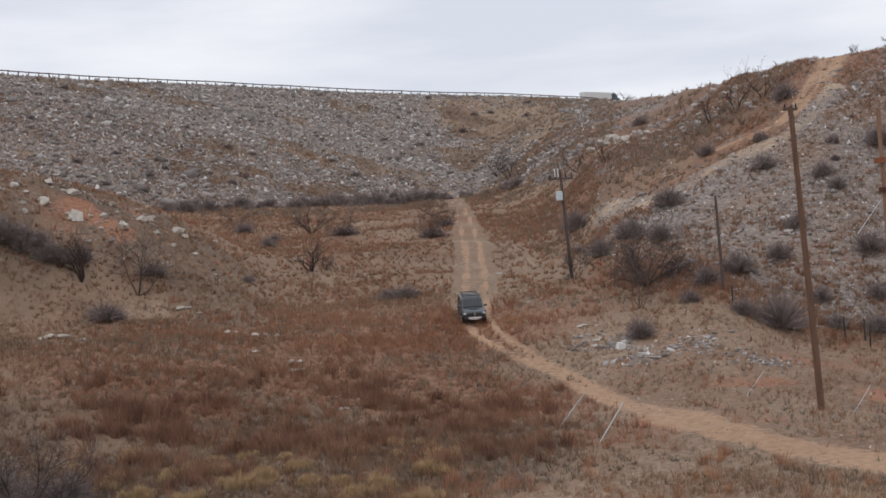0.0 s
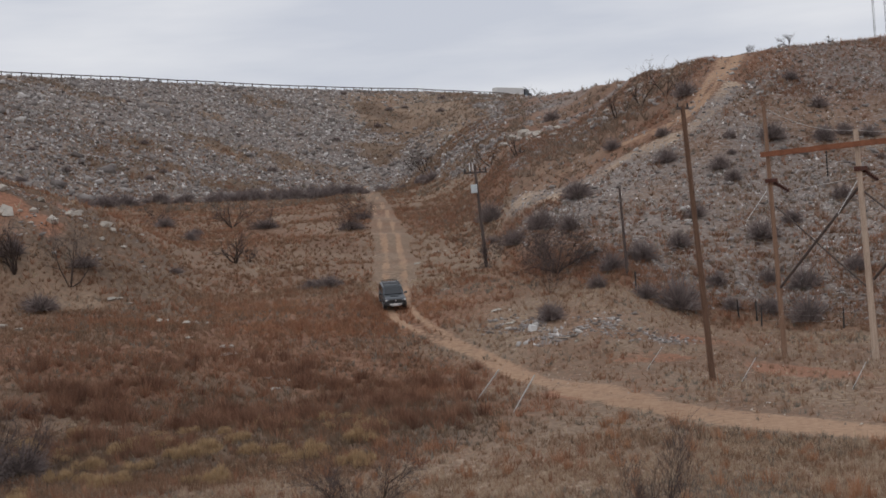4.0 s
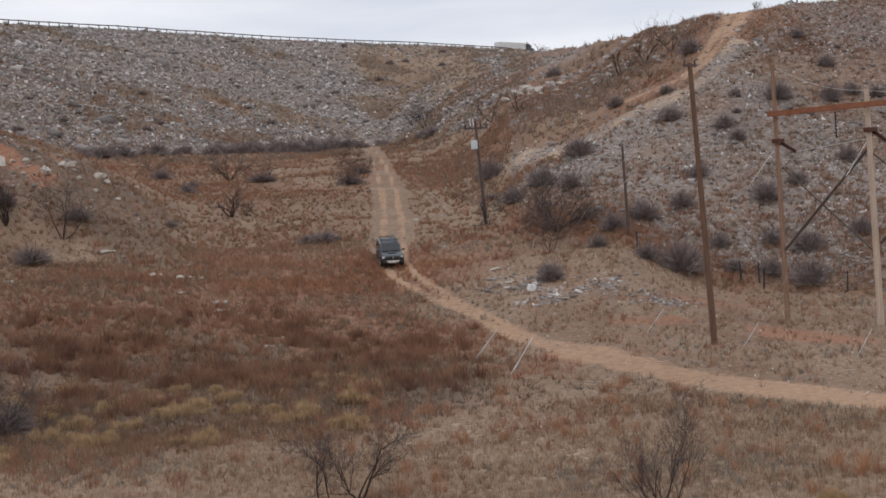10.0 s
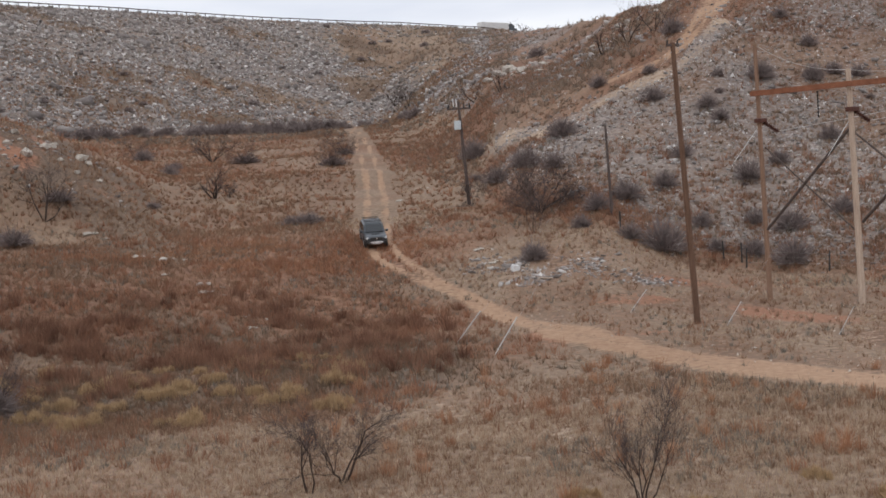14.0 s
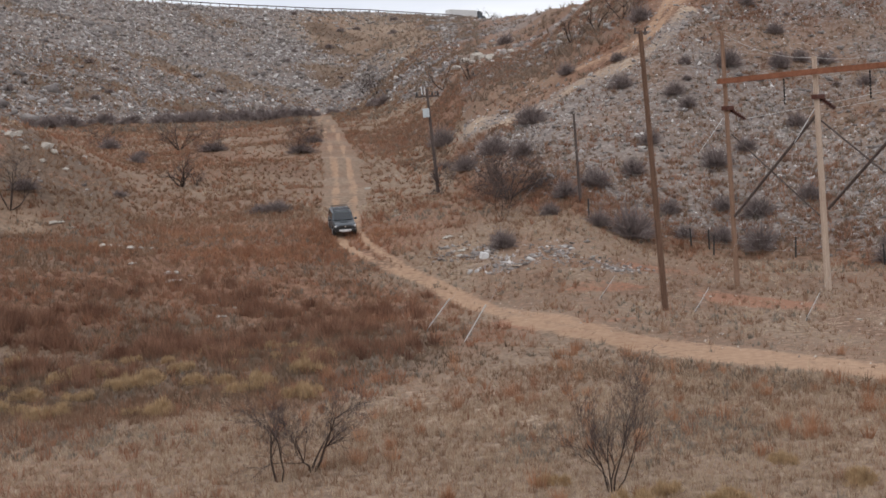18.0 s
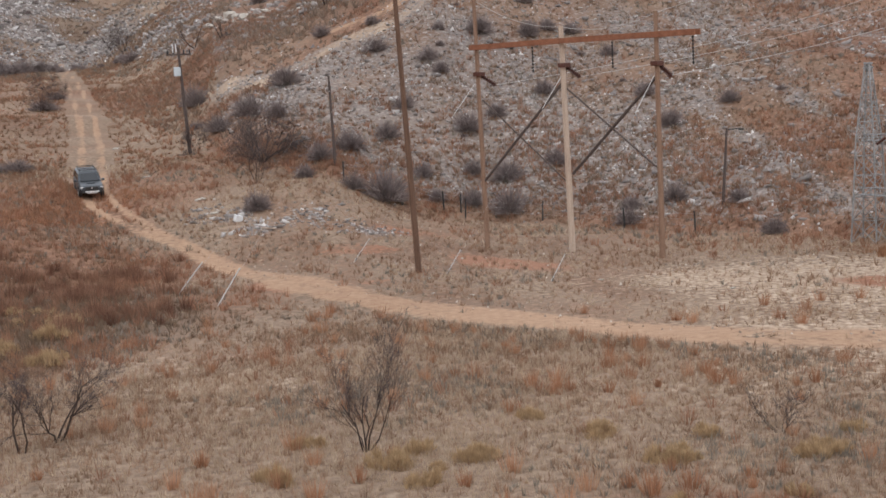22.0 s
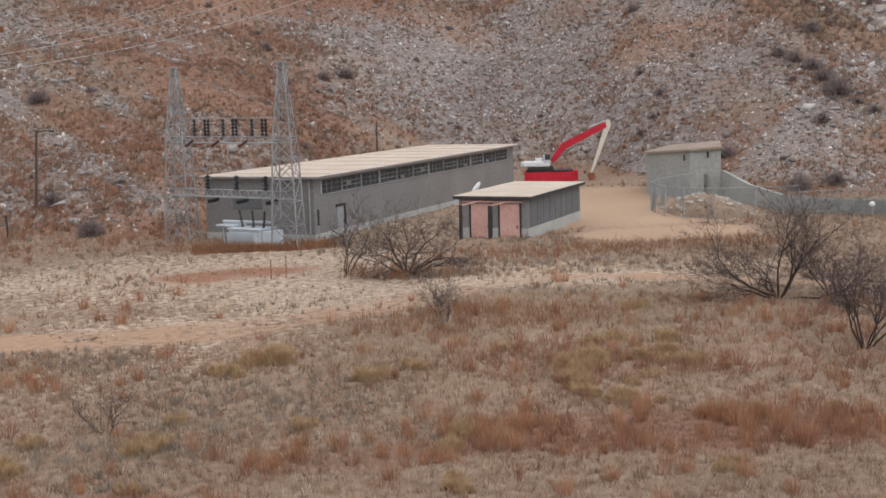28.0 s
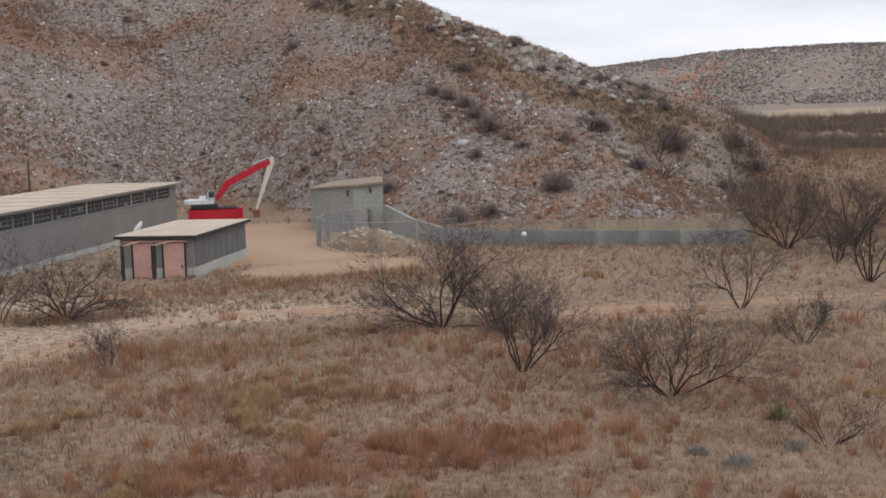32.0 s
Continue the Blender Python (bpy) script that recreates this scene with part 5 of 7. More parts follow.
bm.faces.new(fr), bm.faces.new(bk[::-1])
part("bucket", bm, RUSTY, ex, "rusty bucket resting on the gravel")

# ---- the car on the track ----
for m_ in (CAR_GLASS, CAR_PAINT):
    m_.node_tree.nodes["Principled BSDF"].inputs["Specular IOR Level"].default_value = 0.8


def loft(rings, bm=None):
    bm = bm or bmesh.new()
    prev = None
    for ring in rings:
        cur = [bm.verts.new(p) for p in ring]
        if prev:
            n = len(cur)
            for i in range(n):
                bm.faces.new((prev[i], prev[(i + 1) % n], cur[(i + 1) % n], cur[i]))
        else:
            bm.faces.new(cur[::-1])
        prev = cur
    bm.faces.new(prev)
    return bm


def slab(pts, off):
    """A thin panel: a polygon and its copy moved by off."""
    bm = bmesh.new()
    a = [bm.verts.new(p) for p in pts]
    b = [bm.verts.new((p[0] + off[0], p[1] + off[1], p[2] + off[2])) for p in pts]
    n = len(pts)
    bm.faces.new(a), bm.faces.new(b[::-1])
    for i in range(n):
        bm.faces.new((a[i], a[(i + 1) % n], b[(i + 1) % n], b[i]))
    return bm


def add_wheel(parent, x, y, r, w, rim=CHROME):
    s = 1 if y > 0 else -1
    wh = part("wheel", tube((x, y - w * 0.3, r), (x, y + w * 0.3, r), r * 0.6, r * 0.6, 20), STEEL_DARK, parent)
    bm = bmesh.new()
    add_tube(bm, (x, y - w / 2, r), (x, y + w / 2, r), r, r, 24)
    bmesh.ops.bevel(bm, geom=[e for e in bm.edges if abs(e.verts[0].co.y - e.verts[1].co.y) < 1e-4], offset=0.05, segments=2, affect="EDGES")
    part("tyre", bm, RUBBER, wh)
    bm = bmesh.new()
    add_tube(bm, (x, y + s * w * 0.49, r), (x, y + s * w * 0.54, r), r * 0.16, r * 0.14, 12)
    for k in range(6):
        a = k * math.pi / 3
        add_box(bm, (x + math.cos(a) * r * 0.34, y + s * w * 0.51, r + math.sin(a) * r * 0.34), (r * 0.52, 0.03, 0.09), 0, 0, (0, -math.degrees(a)))
    part("rim", bm, rim, wh, "bright six-spoke rim")


def suv():
    x, y = 0.15, 104.4
    ahead = gz(x, y - 1.4)
    behind = gz(x, y + 1.4)
    car = thing("suv", "dark grey off-road car with a roof rack on the dirt track", "car")
    car.matrix_basis = pose(x, y, (ahead + behind) / 2 + 0.02, 0, math.degrees(math.atan2(behind - ahead, 2.8)), -84)

    def ring(px, zb, zt, w, cut=0.9):
        half = [(w * 0.9, zb), (w, zb + 0.14), (w, zt - 0.2), (w * cut, zt)]
        return [(px, a, b) for a, b in half] + [(px, -a, b) for a, b in half[::-1]]

    st = [(-2.40, 0.62, 0.98, 0.80), (-2.34, 0.50, 1.10, 0.90), (-1.9, 0.46, 1.14, 0.955), (-0.5, 0.44, 1.13, 0.965), (0.9, 0.44, 1.13, 0.965), (1.15, 0.44, 1.16, 0.955), (1.7, 0.47, 1.14, 0.945), (2.15, 0.5, 1.08, 0.92), (2.32, 0.56, 1.02, 0.86), (2.40, 0.64, 0.92, 0.80)]
    part("body", loft([ring(*s) for s in st]), CAR_PAINT, car)

    def g_ring(px, zt, w1):
        return [(px, 0.89, 1.08), (px, w1 + 0.06, max(1.1, zt - 0.12)), (px, w1 - 0.05, zt), (px, -w1 + 0.05, zt), (px, -w1 - 0.06, max(1.1, zt - 0.12)), (px, -0.89, 1.08)]

    part("cabin", loft([g_ring(*s) for s in ((-2.34, 1.12, 0.86), (-2.08, 1.70, 0.72), (-1.2, 1.77, 0.73), (-0.1, 1.76, 0.73), (0.25, 1.70, 0.73), (1.05, 1.12, 0.86))]), CAR_PAINT, car)
    part("windscreen", slab([(1.00, 0.74, 1.17), (0.34, 0.64, 1.66), (0.34, -0.64, 1.66), (1.00, -0.74, 1.17)], (0.03, 0, 0.045)), CAR_GLASS, car)
    part("rear_window", slab([(-2.33, 0.70, 1.18), (-2.12, 0.62, 1.62), (-2.12, -0.62, 1.62), (-2.33, -0.70, 1.18)], (-0.03, 0, 0.012)), CAR_GLASS, car)
    for s in (1, -1):
        for a, b, c, d in ((0.85, 0.28, -0.28, -0.28), (-0.36, -0.36, -1.22, -1.22), (-1.42, -1.36, -2.02, -2.2)):
            part("side_window", slab([(a, s * 0.885, 1.16), (b, s * 0.80, 1.62), (c, s * 0.80, 1.64), (d, s * 0.885, 1.16)], (0, s * 0.03, 0.0)), CAR_GLASS, car)
        part("door_seam", slab([(0.95, s * 0.966, 0.6), (0.97, s * 0.966, 0.6), (0.97, s * 0.966, 1.1), (0.95, s * 0.966, 1.1)], (0, s * 0.004, 0)), STEEL_DARK, car)
        part("sill", box((-0.1, s * 0.95, 0.42), (2.3, 0.12, 0.1), 0, 0.03), STEEL_DARK, car)
        m = part("mirror", box((0.78, s * 1.07, 1.22), (0.16, 0.24, 0.18), 0, 0.04), CAR_PAINT, car)
        part("mirror_glass", box((0.69, s * 1.07, 1.22), (0.02, 0.2, 0.14)), CHROME, m)
        part("headlight", box((2.27, s * 0.70, 0.93), (0.2, 0.34, 0.15), s * -20, 0.04), LAMP, car)
        part("fog_light", tube((2.38, s * 0.66, 0.64), (2.44, s * 0.66, 0.64), 0.075, 0.075, 12), LAMP, car)
        part("tail_light", box((-2.33, s * 0.82, 1.02), (0.16, 0.14, 0.24), 0, 0.03), LAMP_RED, car)
        part("roof_rail", tube((-1.9, s * 0.66, 1.84), (0.0, s * 0.66, 1.83), 0.03, 0.03, 8), STEEL_DARK, car)
        for px in (1.45, -1.38):
            bm = bmesh.new()
            add_tube(bm, (px, s * 0.70, 0.47), (px, s * 0.972, 0.47), 0.485, 0.485, 24)
            part("wheel_arch", bm, STEEL_DARK, car)
            add_wheel(car, px, s * 0.85, 0.40, 0.27)
    part("front_bumper", box((2.36, 0, 0.60), (0.2, 1.62, 0.24), 0, 0.06), STEEL_DARK, car)
    part("skid_plate", box((2.40, 0, 0.50), (0.16, 0.8, 0.1), 0, 0.03), CHROME, car)
    part("grille", box((2.37, 0, 0.90), (0.1, 1.0, 0.22), 0, 0.03), STEEL_DARK, car)
    part("badge", tube((2.41, 0, 0.91), (2.44, 0, 0.91), 0.07, 0.07, 12), CHROME, car)
    for s in (-0.33, 0.33):
        part("bumper_lamp", box((2.47, s, 0.62), (0.04, 0.38, 0.12), 0, 0.02), LAMP, car, "white bumper lamp")
    part("number_plate", box((2.475, 0, 0.62), (0.02, 0.3, 0.14)), WHITE, car)
    part("bonnet_scoop", box((1.5, 0, 1.165), (0.5, 0.62, 0.07), 0, 0.03), CAR_PAINT, car)
    part("rear_bumper", box((-2.40, 0, 0.58), (0.18, 1.66, 0.22), 0, 0.06), STEEL_DARK, car)
    rack = part("roof_rack", box((-1.85, 0, 1.86), (0.06, 1.3, 0.05)), STEEL_DARK, car)
    for k in range(3):
        part("cross_bar", box((-1.25 + 0.55 * k, 0, 1.86), (0.06, 1.3, 0.04)), STEEL_DARK, rack)
    return car


suv()


# ---- lorry on the crest road ----
def lorry():
    az = 6.5
    d = float(line(az, SKYLINE, 1)) + 4.5
    x, y = d * math.sin(radians(az)), d * math.cos(radians(az))
    t = thing("lorry", "white articulated lorry with a dark cab on the dam road", "truck", (x, y, gz(x, y) + 0.05), 37)
    part("trailer", box((-3.0, 0, 2.65), (14.6, 2.6, 2.75), 0, 0.05), surface("trailer_white", (0.6, 0.6, 0.59), (0.74, 0.74, 0.73), 0.6, 0.5), t, "white box trailer")
    part("chassis", box((-3.0, 0, 1.1), (14.2, 1.0, 0.3)), STEEL_DARK, t)
    part("skirt", box((-2.5, -1.2, 0.85), (6.0, 0.06, 0.7)), STEEL_PALE, t)
    part("cab", box((6.2, 0, 2.05), (2.4, 2.4, 2.7), 0, 0.2), CAR_PAINT, t, "dark cab")
    part("fairing", box((5.9, 0, 3.55), (1.6, 2.2, 0.6), 0, 0.2), CAR_PAINT, t)
    part("bonnet", box((8.1, 0, 1.45), (1.7, 2.0, 1.3), 0, 0.2), CAR_PAINT, t)
    part("windscreen", box((7.42, 0, 2.75), (0.06, 2.0, 0.8)), CAR_GLASS, t)
    part("bumper", box((9.0, 0, 0.7), (0.3, 2.2, 0.4), 0, 0.08), CHROME, t)
    part("tank", tube((4.6, -1.0, 0.9), (6.2, -1.0, 0.9), 0.32, 0.32, 14), CHROME, t)
    for px in (-9.2, -7.9, 3.6, 4.9, 8.2):
        for s in (-1.05, 1.05):
            add_wheel(t, px, s, 0.5, 0.3, CHROME)


lorry()

# ---- bare trees and shrubs ----
def branches(rs, p, d, length, r, level, out, limit, spread=0.6, rise=0.12):
    """Grows one limb and its twigs; out collects rows (p, q, r0, r1) by level."""
    n = 4 if level < 2 else 3
    pts, dirn = [np.array(p, float)], np.array(d, float)
    for k in range(n):
        dirn = dirn + rs.normal(0, 0.2, 3) + np.array([0, 0, rise])
        dirn /= np.linalg.norm(dirn)
        q = pts[-1] + dirn * length / n
        q[2] = max(q[2], 0.12)
        r0, r1 = r * (1 - 0.6 * k / n), r * (1 - 0.6 * (k + 1) / n)
        out[level].append((*pts[-1], *q, r0, r1))
        pts.append(q)
        if level < limit and (k > 0 or level > 0):
            for _ in range(rs.randint(1, 4) if level == 0 else rs.randint(1, 3)):
                side = rs.normal(0, 1, 3)
                side -= dirn * side.dot(dirn)
                side /= np.linalg.norm(side) + 1e-6
                nd = dirn + side * rs.uniform(spread * 0.6, spread * 1.3)
                branches(rs, q, nd / np.linalg.norm(nd), length * rs.uniform(0.42, 0.68), max(r1 * 0.6, 0.005), level + 1, out, limit, spread, rise)


def bare_tree(at, height, width, seed, label, stems=4, r=0.075, name="bare_tree", category="tree", limit=3, group="", lean=(0, 0), thick=1.0, spread=0.72, rise=0.03, haze=0.35):
    rs = np.random.RandomState(seed)
    x, y = at
    t = thing(name, label, category, (x, y, gz(x, y)), group=group)
    fine = []
    for s in range(stems):
        out = [[] for _ in range(limit + 1)]
        a = 2 * math.pi * (s + rs.uniform(-0.3, 0.3)) / stems
        k = width / height * rs.uniform(0.35, 1.25)
        d = np.array([math.cos(a) * k + lean[0], math.sin(a) * k + lean[1], 1.0])
        d /= np.linalg.norm(d)
        branches(rs, (math.cos(a) * 0.08, math.sin(a) * 0.08, -0.1), d, height * rs.uniform(0.6, 0.85), r * rs.uniform(0.6, 0.95), 0, out, limit, spread, rise)
        st = part("stem", rods("stem", out[0], BARK, 7), None, t)
        for k in range(0, len(out[1]), 4):
            part("limb", rods("limb", out[1][k:k + 4], BARK, 5), None, st)
        fine += [q for lv in out[2:] for q in lv]
    f = np.array(fine)[rs.randint(0, len(fine), int(len(fine) * haze))]  # short side twigs, for a hazy crown
    run = f[:, 3:6] - f[:, 0:3]
    o = f[:, 0:3] + run * rs.uniform(0, 1, (len(f), 1))
    v = run / (np.linalg.norm(run, axis=1)[:, None] + 1e-6) + rs.normal(0, 0.55, (len(f), 3))
    e = o + v / np.linalg.norm(v, axis=1)[:, None] * height * rs.uniform(0.035, 0.09, (len(f), 1))
    hair = np.concatenate([o, e, np.full((len(f), 1), 0.0032 * thick), np.full((len(f), 1), 0.002 * thick)], 1)
    fine = np.array(fine)
    fine[:, 6:] = np.maximum(fine[:, 6:], (0.0055 * thick, 0.0035 * thick))
    fine = np.concatenate([fine, hair])
    tagged(part("crown", rods("crown", fine, TWIG, 3), None, t), kind="stuff")
    return t


def d_of(x, y):
    return math.hypot(x, y)


TREE = "leafless dark mesquite tree standing in dry grass"
bare_tree((-2.55, 39.6), 2.7, 1.0, 21, "slim leafless dark shrub tree in tan grass", 2, 0.05, lean=(-0.05, 0), thick=0.9)
bare_tree((-1.55, 40.6), 2.9, 1.4, 22, "slanting leafless dark shrub tree in tan grass", 3, 0.055, lean=(0.55, 0), thick=0.9)
bare_tree((7.35, 35.2), 2.75, 1.0, 23, "tall thin-stemmed leafless shrub tree in tan grass", 6, 0.034, thick=0.6, spread=0.5, rise=0.08, lean=(0.12, 0))
bare_tree((46.6, 46.1), 3.6, 9.0, 24, "wide spreading leafless mesquite tree before the pump house", 10, 0.075, lean=(0.25, -0.35), thick=1.2)
bare_tree((43.9, 47.9), 3.3, 1.8, 25, "small upright leafless tree beside a wide mesquite", 4, 0.06)
bare_tree((50.4, 26.4), 4.3, 8.6, 26, "large leafless mesquite tree by the dirt road", 10, 0.085, thick=1.2, haze=0.5)
bare_tree((52.0, 24.6), 2.6, 4.0, 76, "low dense leafless mesquite beside a larger one", 8, 0.045, thick=1.2, haze=0.5)
bare_tree((42.2, 18.7), 3.0, 2.6, 27, TREE, 7, 0.05, lean=(0.1, -0.1), haze=0.5)
bare_tree((40.5, 12.4), 3.0, 3.6, 28, TREE, 9, 0.05, haze=0.5)
bare_tree((59.9, 14.8), 3.3, 3.0, 29, TREE, 5, 0.055)
bare_tree((51.5, 10.2), 1.9, 2.6, 30, TREE, 6, 0.035, thick=0.8)
bare_tree((36.4, 6.4), 2.1, 3.0, 31, "pale grey leafless shrub with many thin stems", 9, 0.022, "bare_shrub", "shrub", limit=2, thick=0.8, haze=0.4)
bare_tree((85.0, 17.9), 4.6, 6.4, 32, TREE, 8, 0.085, thick=1.6, haze=0.5)
bare_tree((79.2, 13.6), 3.0, 4.0, 33, TREE, 6, 0.06, thick=1.4)
bare_tree((70.3, 10.3), 4.4, 4.6, 34, TREE, 6, 0.07, thick=1.2)
bare_tree((88.0, 14.0), 4.8, 6.0, 35, TREE, 7, 0.09, thick=1.6, haze=0.5)
bare_tree((37.4, 34.9), 1.9, 2.4, 36, "thin leafless shrub with reddish weeds", 5, 0.025, "bare_shrub", "shrub", thick=0.8)
bare_tree((19.1, 31.6), 1.5, 1.5, 37, "thin pale leafless shrub in the grass", 7, 0.016, "bare_shrub", "shrub", limit=2, thick=0.7)
bare_tree((-20.2, 58.6), 3.6, 5.6, 38, "large dark leafless shrub on the near slope", 9, 0.06, "bare_shrub", "shrub", thick=1.6)
bare_tree((-28.0, 108.8), 4.6, 3.2, 39, TREE, 4, 0.10, thick=1.5, haze=0.1)
bare_tree((-32.5, 107.7), 3.8, 2.6, 40, "blackened leafless tree stump with upright limbs", 6, 0.16, thick=2.4, limit=2, haze=0.3)
bare_tree((-17.0, 138.7), 3.4, 2.4, 41, "blackened leafless tree on the grassy flat", 6, 0.15, thick=2.6, limit=2)
bare_tree((-15.6, 140.1), 1.7, 1.2, 77, "small blackened leafless shrub on the grassy flat", 4, 0.06, "bare_shrub", "shrub", thick=2.4, limit=2)
bare_tree((-23.6, 192.3), 4.6, 4.8, 78, "dark leafless tree with many upright stems", 9, 0.09, thick=2.6, limit=2)
for k, (x, y, h) in enumerate(((-16.4, 175, 3.6), (-4.9, 169, 3.4), (-3.1, 186, 3.0), (-5.4, 215, 3.6), (-37, 203, 4.0))):
    bare_tree((x, y), h, h * 1.4, 90 + k, "hazy grey leafless thicket tree on the grassy flat", 10, 0.04, thick=1.7, limit=2)
bare_tree((9.9, 119.0), 2.4, 2.4, 42, "thin leafless shrub at the foot of a pole", 6, 0.03, "bare_shrub", "shrub", thick=1.5)
bare_tree((15.3, 110.6), 4.3, 4.8, 43, "grey rounded leafless tree below the stony slope", 10, 0.07, thick=2.0, haze=0.5)
bare_tree((13.6, 103.2), 3.6, 2.2, 44, "thin grey leafless shrub tree below the slope", 5, 0.035, thick=1.2)
for k, (x, y, h) in enumerate(((58.5, 449, 4.5), (63, 446, 4.5), (67, 440, 3.5), (33.5, 170, 4.5), (38.0, 158, 5), (11.1, 311, 6), (8.8, 329, 6), (19.3, 213, 5), (36, 165, 4.5), (21, 187, 4.5), (54.5, 158, 1.7), (60, 158, 1.2), (49.5, 159, 1.0))):
    bare_tree((x, y), h, h * 0.9, 50 + k, "small leafless tree on the far slope", 4, 0.05 + h * 0.012, thick=2.0 if d_of(x, y) < 250 else 5.0, limit=2)


def shrub_mesh(seed, n=46, m=620, stout=1.0):
    """A dome of grey stems with a haze of fine twigs, one metre across."""
    rs = np.random.RandomState(seed)

    def ways(k):
        a, e = rs.uniform(0, 2 * math.pi, k), np.arcsin(rs.uniform(0.02, 1.0, k))
        d = np.stack([np.cos(a) * np.cos(e), np.sin(a) * np.cos(e), np.sin(e) * 0.85], -1)
        # lobes, for an uneven outline
        return d * (1 + 0.16 * np.sin(3 * a + seed) + 0.12 * np.sin(5 * a + 2 * seed) * np.cos(e))[:, None]

    d = ways(n)
    p, q = d * rs.uniform(0.02, 0.12, (n, 1)), d * rs.uniform(0.25, 0.42, (n, 1)) + rs.normal(0, 0.025, (n, 3))
    rows = np.concatenate([p, q, np.full((n, 1), 0.009), np.full((n, 1), 0.004)], 1)
    core = rods("twigs", rows, SHRUB, 3)
    d = ways(m)
    foot = d * rs.uniform(0.10, 0.34, (m, 1))
    tip = foot + (d + rs.normal(0, 0.35, (m, 3))) * rs.uniform(0.12, 0.24, (m, 1))
    tip[:, 2] = np.maximum(tip[:, 2], 0.01)
    side = rs.normal(0, 1, (m, 3))
    side = side / np.linalg.norm(side, axis=1)[:, None] * rs.uniform(0.006, 0.013, (m, 1)) * stout
    v = np.stack([foot - side, foot + side, tip], 1).reshape(-1, 3)
    k = len(core.vertices)
    old = np.zeros(k * 3)
    core.vertices.foreach_get("co", old)
    faces = [tuple(f.vertices) for f in core.polygons] + (np.arange(3 * m).reshape(-1, 3) + k).tolist()
    mesh = bpy.data.meshes.new("crown")
    mesh.from_pydata(np.concatenate([old.reshape(-1, 3), v]).tolist(), [], faces)
    mesh.materials.append(SHRUB)
    return mesh


SHRUB = clumps("dark_grey_shrub", [(0.0, (0.18, 0.142, 0.135)), (0.6, (0.275, 0.222, 0.21)), (1.0, (0.38, 0.315, 0.293))], trans=0.35)
SHRUB_SETS = [shrub_mesh(s, 50, 950) for s in (1, 2, 3, 4)]
FAR_SETS = [shrub_mesh(s, 24, 420, 2.0) for s in (5, 6, 7, 8)]


def shrub(x, y, w, h, k, label="dense dark grey leafless shrub on stony ground", group="grey shrubs"):
    t = thing("shrub", label, "shrub", (x, y, gz(x, y) - 0.03), rs_s.uniform(0, 360), group)
    o = tagged(part("crown", (FAR_SETS if y > 205 else SHRUB_SETS)[k % 4], None, t), kind="stuff")
    o.scale = (w, w * rs_s.uniform(0.8, 1.1), h * 2.0)
    return t


rs_s = np.random.RandomState(8)
NEAR_SHRUBS = [(21.3, 133.0, 4.2), (16.1, 125.2, 4.1), (18.6, 122.3, 3.3), (13.0, 148.7, 4.7), (13.0, 124.6, 3.3), (31.4, 132.9, 3.2), (35.6, 127.0, 2.8), (36.1, 124.0, 2.4), (43.3, 133.2, 3.3), (38.9, 115.1, 2.7), (35.2, 112.9, 3.7), (27.1, 112.0, 3.1), (30.4, 117.9, 2.9), (23.0, 109.6, 3.6), (19.8, 106.9, 3.1), (23.7, 99.7, 5.1), (28.6, 105.5, 2.4), (35.9, 104.0, 3.6), (33.4, 106.2, 2.5), (34.2, 98.9, 4.1), (31.7, 101.3, 2.9), (40.6, 104.2, 3.1), (45.3, 118.6, 2.8), (53.5, 112.4, 2.7), (52.0, 104.0, 3.1)]
UPPER_SHRUBS = [(58.9, 105.4, 2.5), (44.5, 88.6, 3.0), (47.5, 83.9, 2.3), (46.0, 76.4, 2.4), (41.6, 90.5, 2.2), (55.6, 125.7, 2.3), (49.1, 132.7, 3.1), (89.1, 109.2, 1.9), (95.2, 103.0, 2.6), (17.7, 103.1, 2.2), (21.1, 99.8, 2.7), (12.3, 94.4, 3.0), (40.3, 88.3, 2.6), (28.6, 101.5, 2.2), (43.3, 132.9, 3.7), (51.5, 140.4, 2.8), (50.7, 147.2, 2.6), (48.9, 132.0, 2.7), (51.8, 133.9, 2.7), (54.4, 133.4, 2.7), (27.6, 143.4, 2.8), (38.6, 132.7, 1.8), (38.0, 149.0, 4.1), (34.0, 237.6, 3.8), (32.7, 139.4, 2.3)]
RIDGE_SHRUBS = [(129.4, 87.7, 1.9), (117.1, 78.5, 1.4), (113.3, 73.4, 1.6), (109.9, 72.0, 1.3), (108.1, 72.4, 1.3), (111.3, 54.0, 2.1), (117.7, 53.4, 1.5), (121.5, 74.4, 1.0), (111.5, 88.2, 1.0), (108.6, 104.8, 1.1), (91.6, 102.6, 1.9), (103.9, 60.0, 2.3), (98.9, 50.0, 2.5), (100.7, 47.5, 2.3), (128.9, 64.0, 2.6), (116.2, 51.0, 1.7), (107.4, 43.8, 3.8), (97.6, 49.3, 2.8), (119.6, 39.9, 2.9), (118.7, 56.0, 3.6), (120.5, 48.1, 2.1), (129.6, 33.9, 2.1), (132.1, 116.3, 1.8), (125.0, 46.0, 3.0), (131.1, 39.5, 3.8), (140.0, 35.3, 4.0), (137.6, 32.2, 3.2)]
NEAR_SHRUBS = [(x, y, w, w * 0.68) for x, y, w in NEAR_SHRUBS + UPPER_SHRUBS + RIDGE_SHRUBS]
for k, (x, y, w, h) in enumerate(NEAR_SHRUBS):
    shrub(x, y, w, h, k)
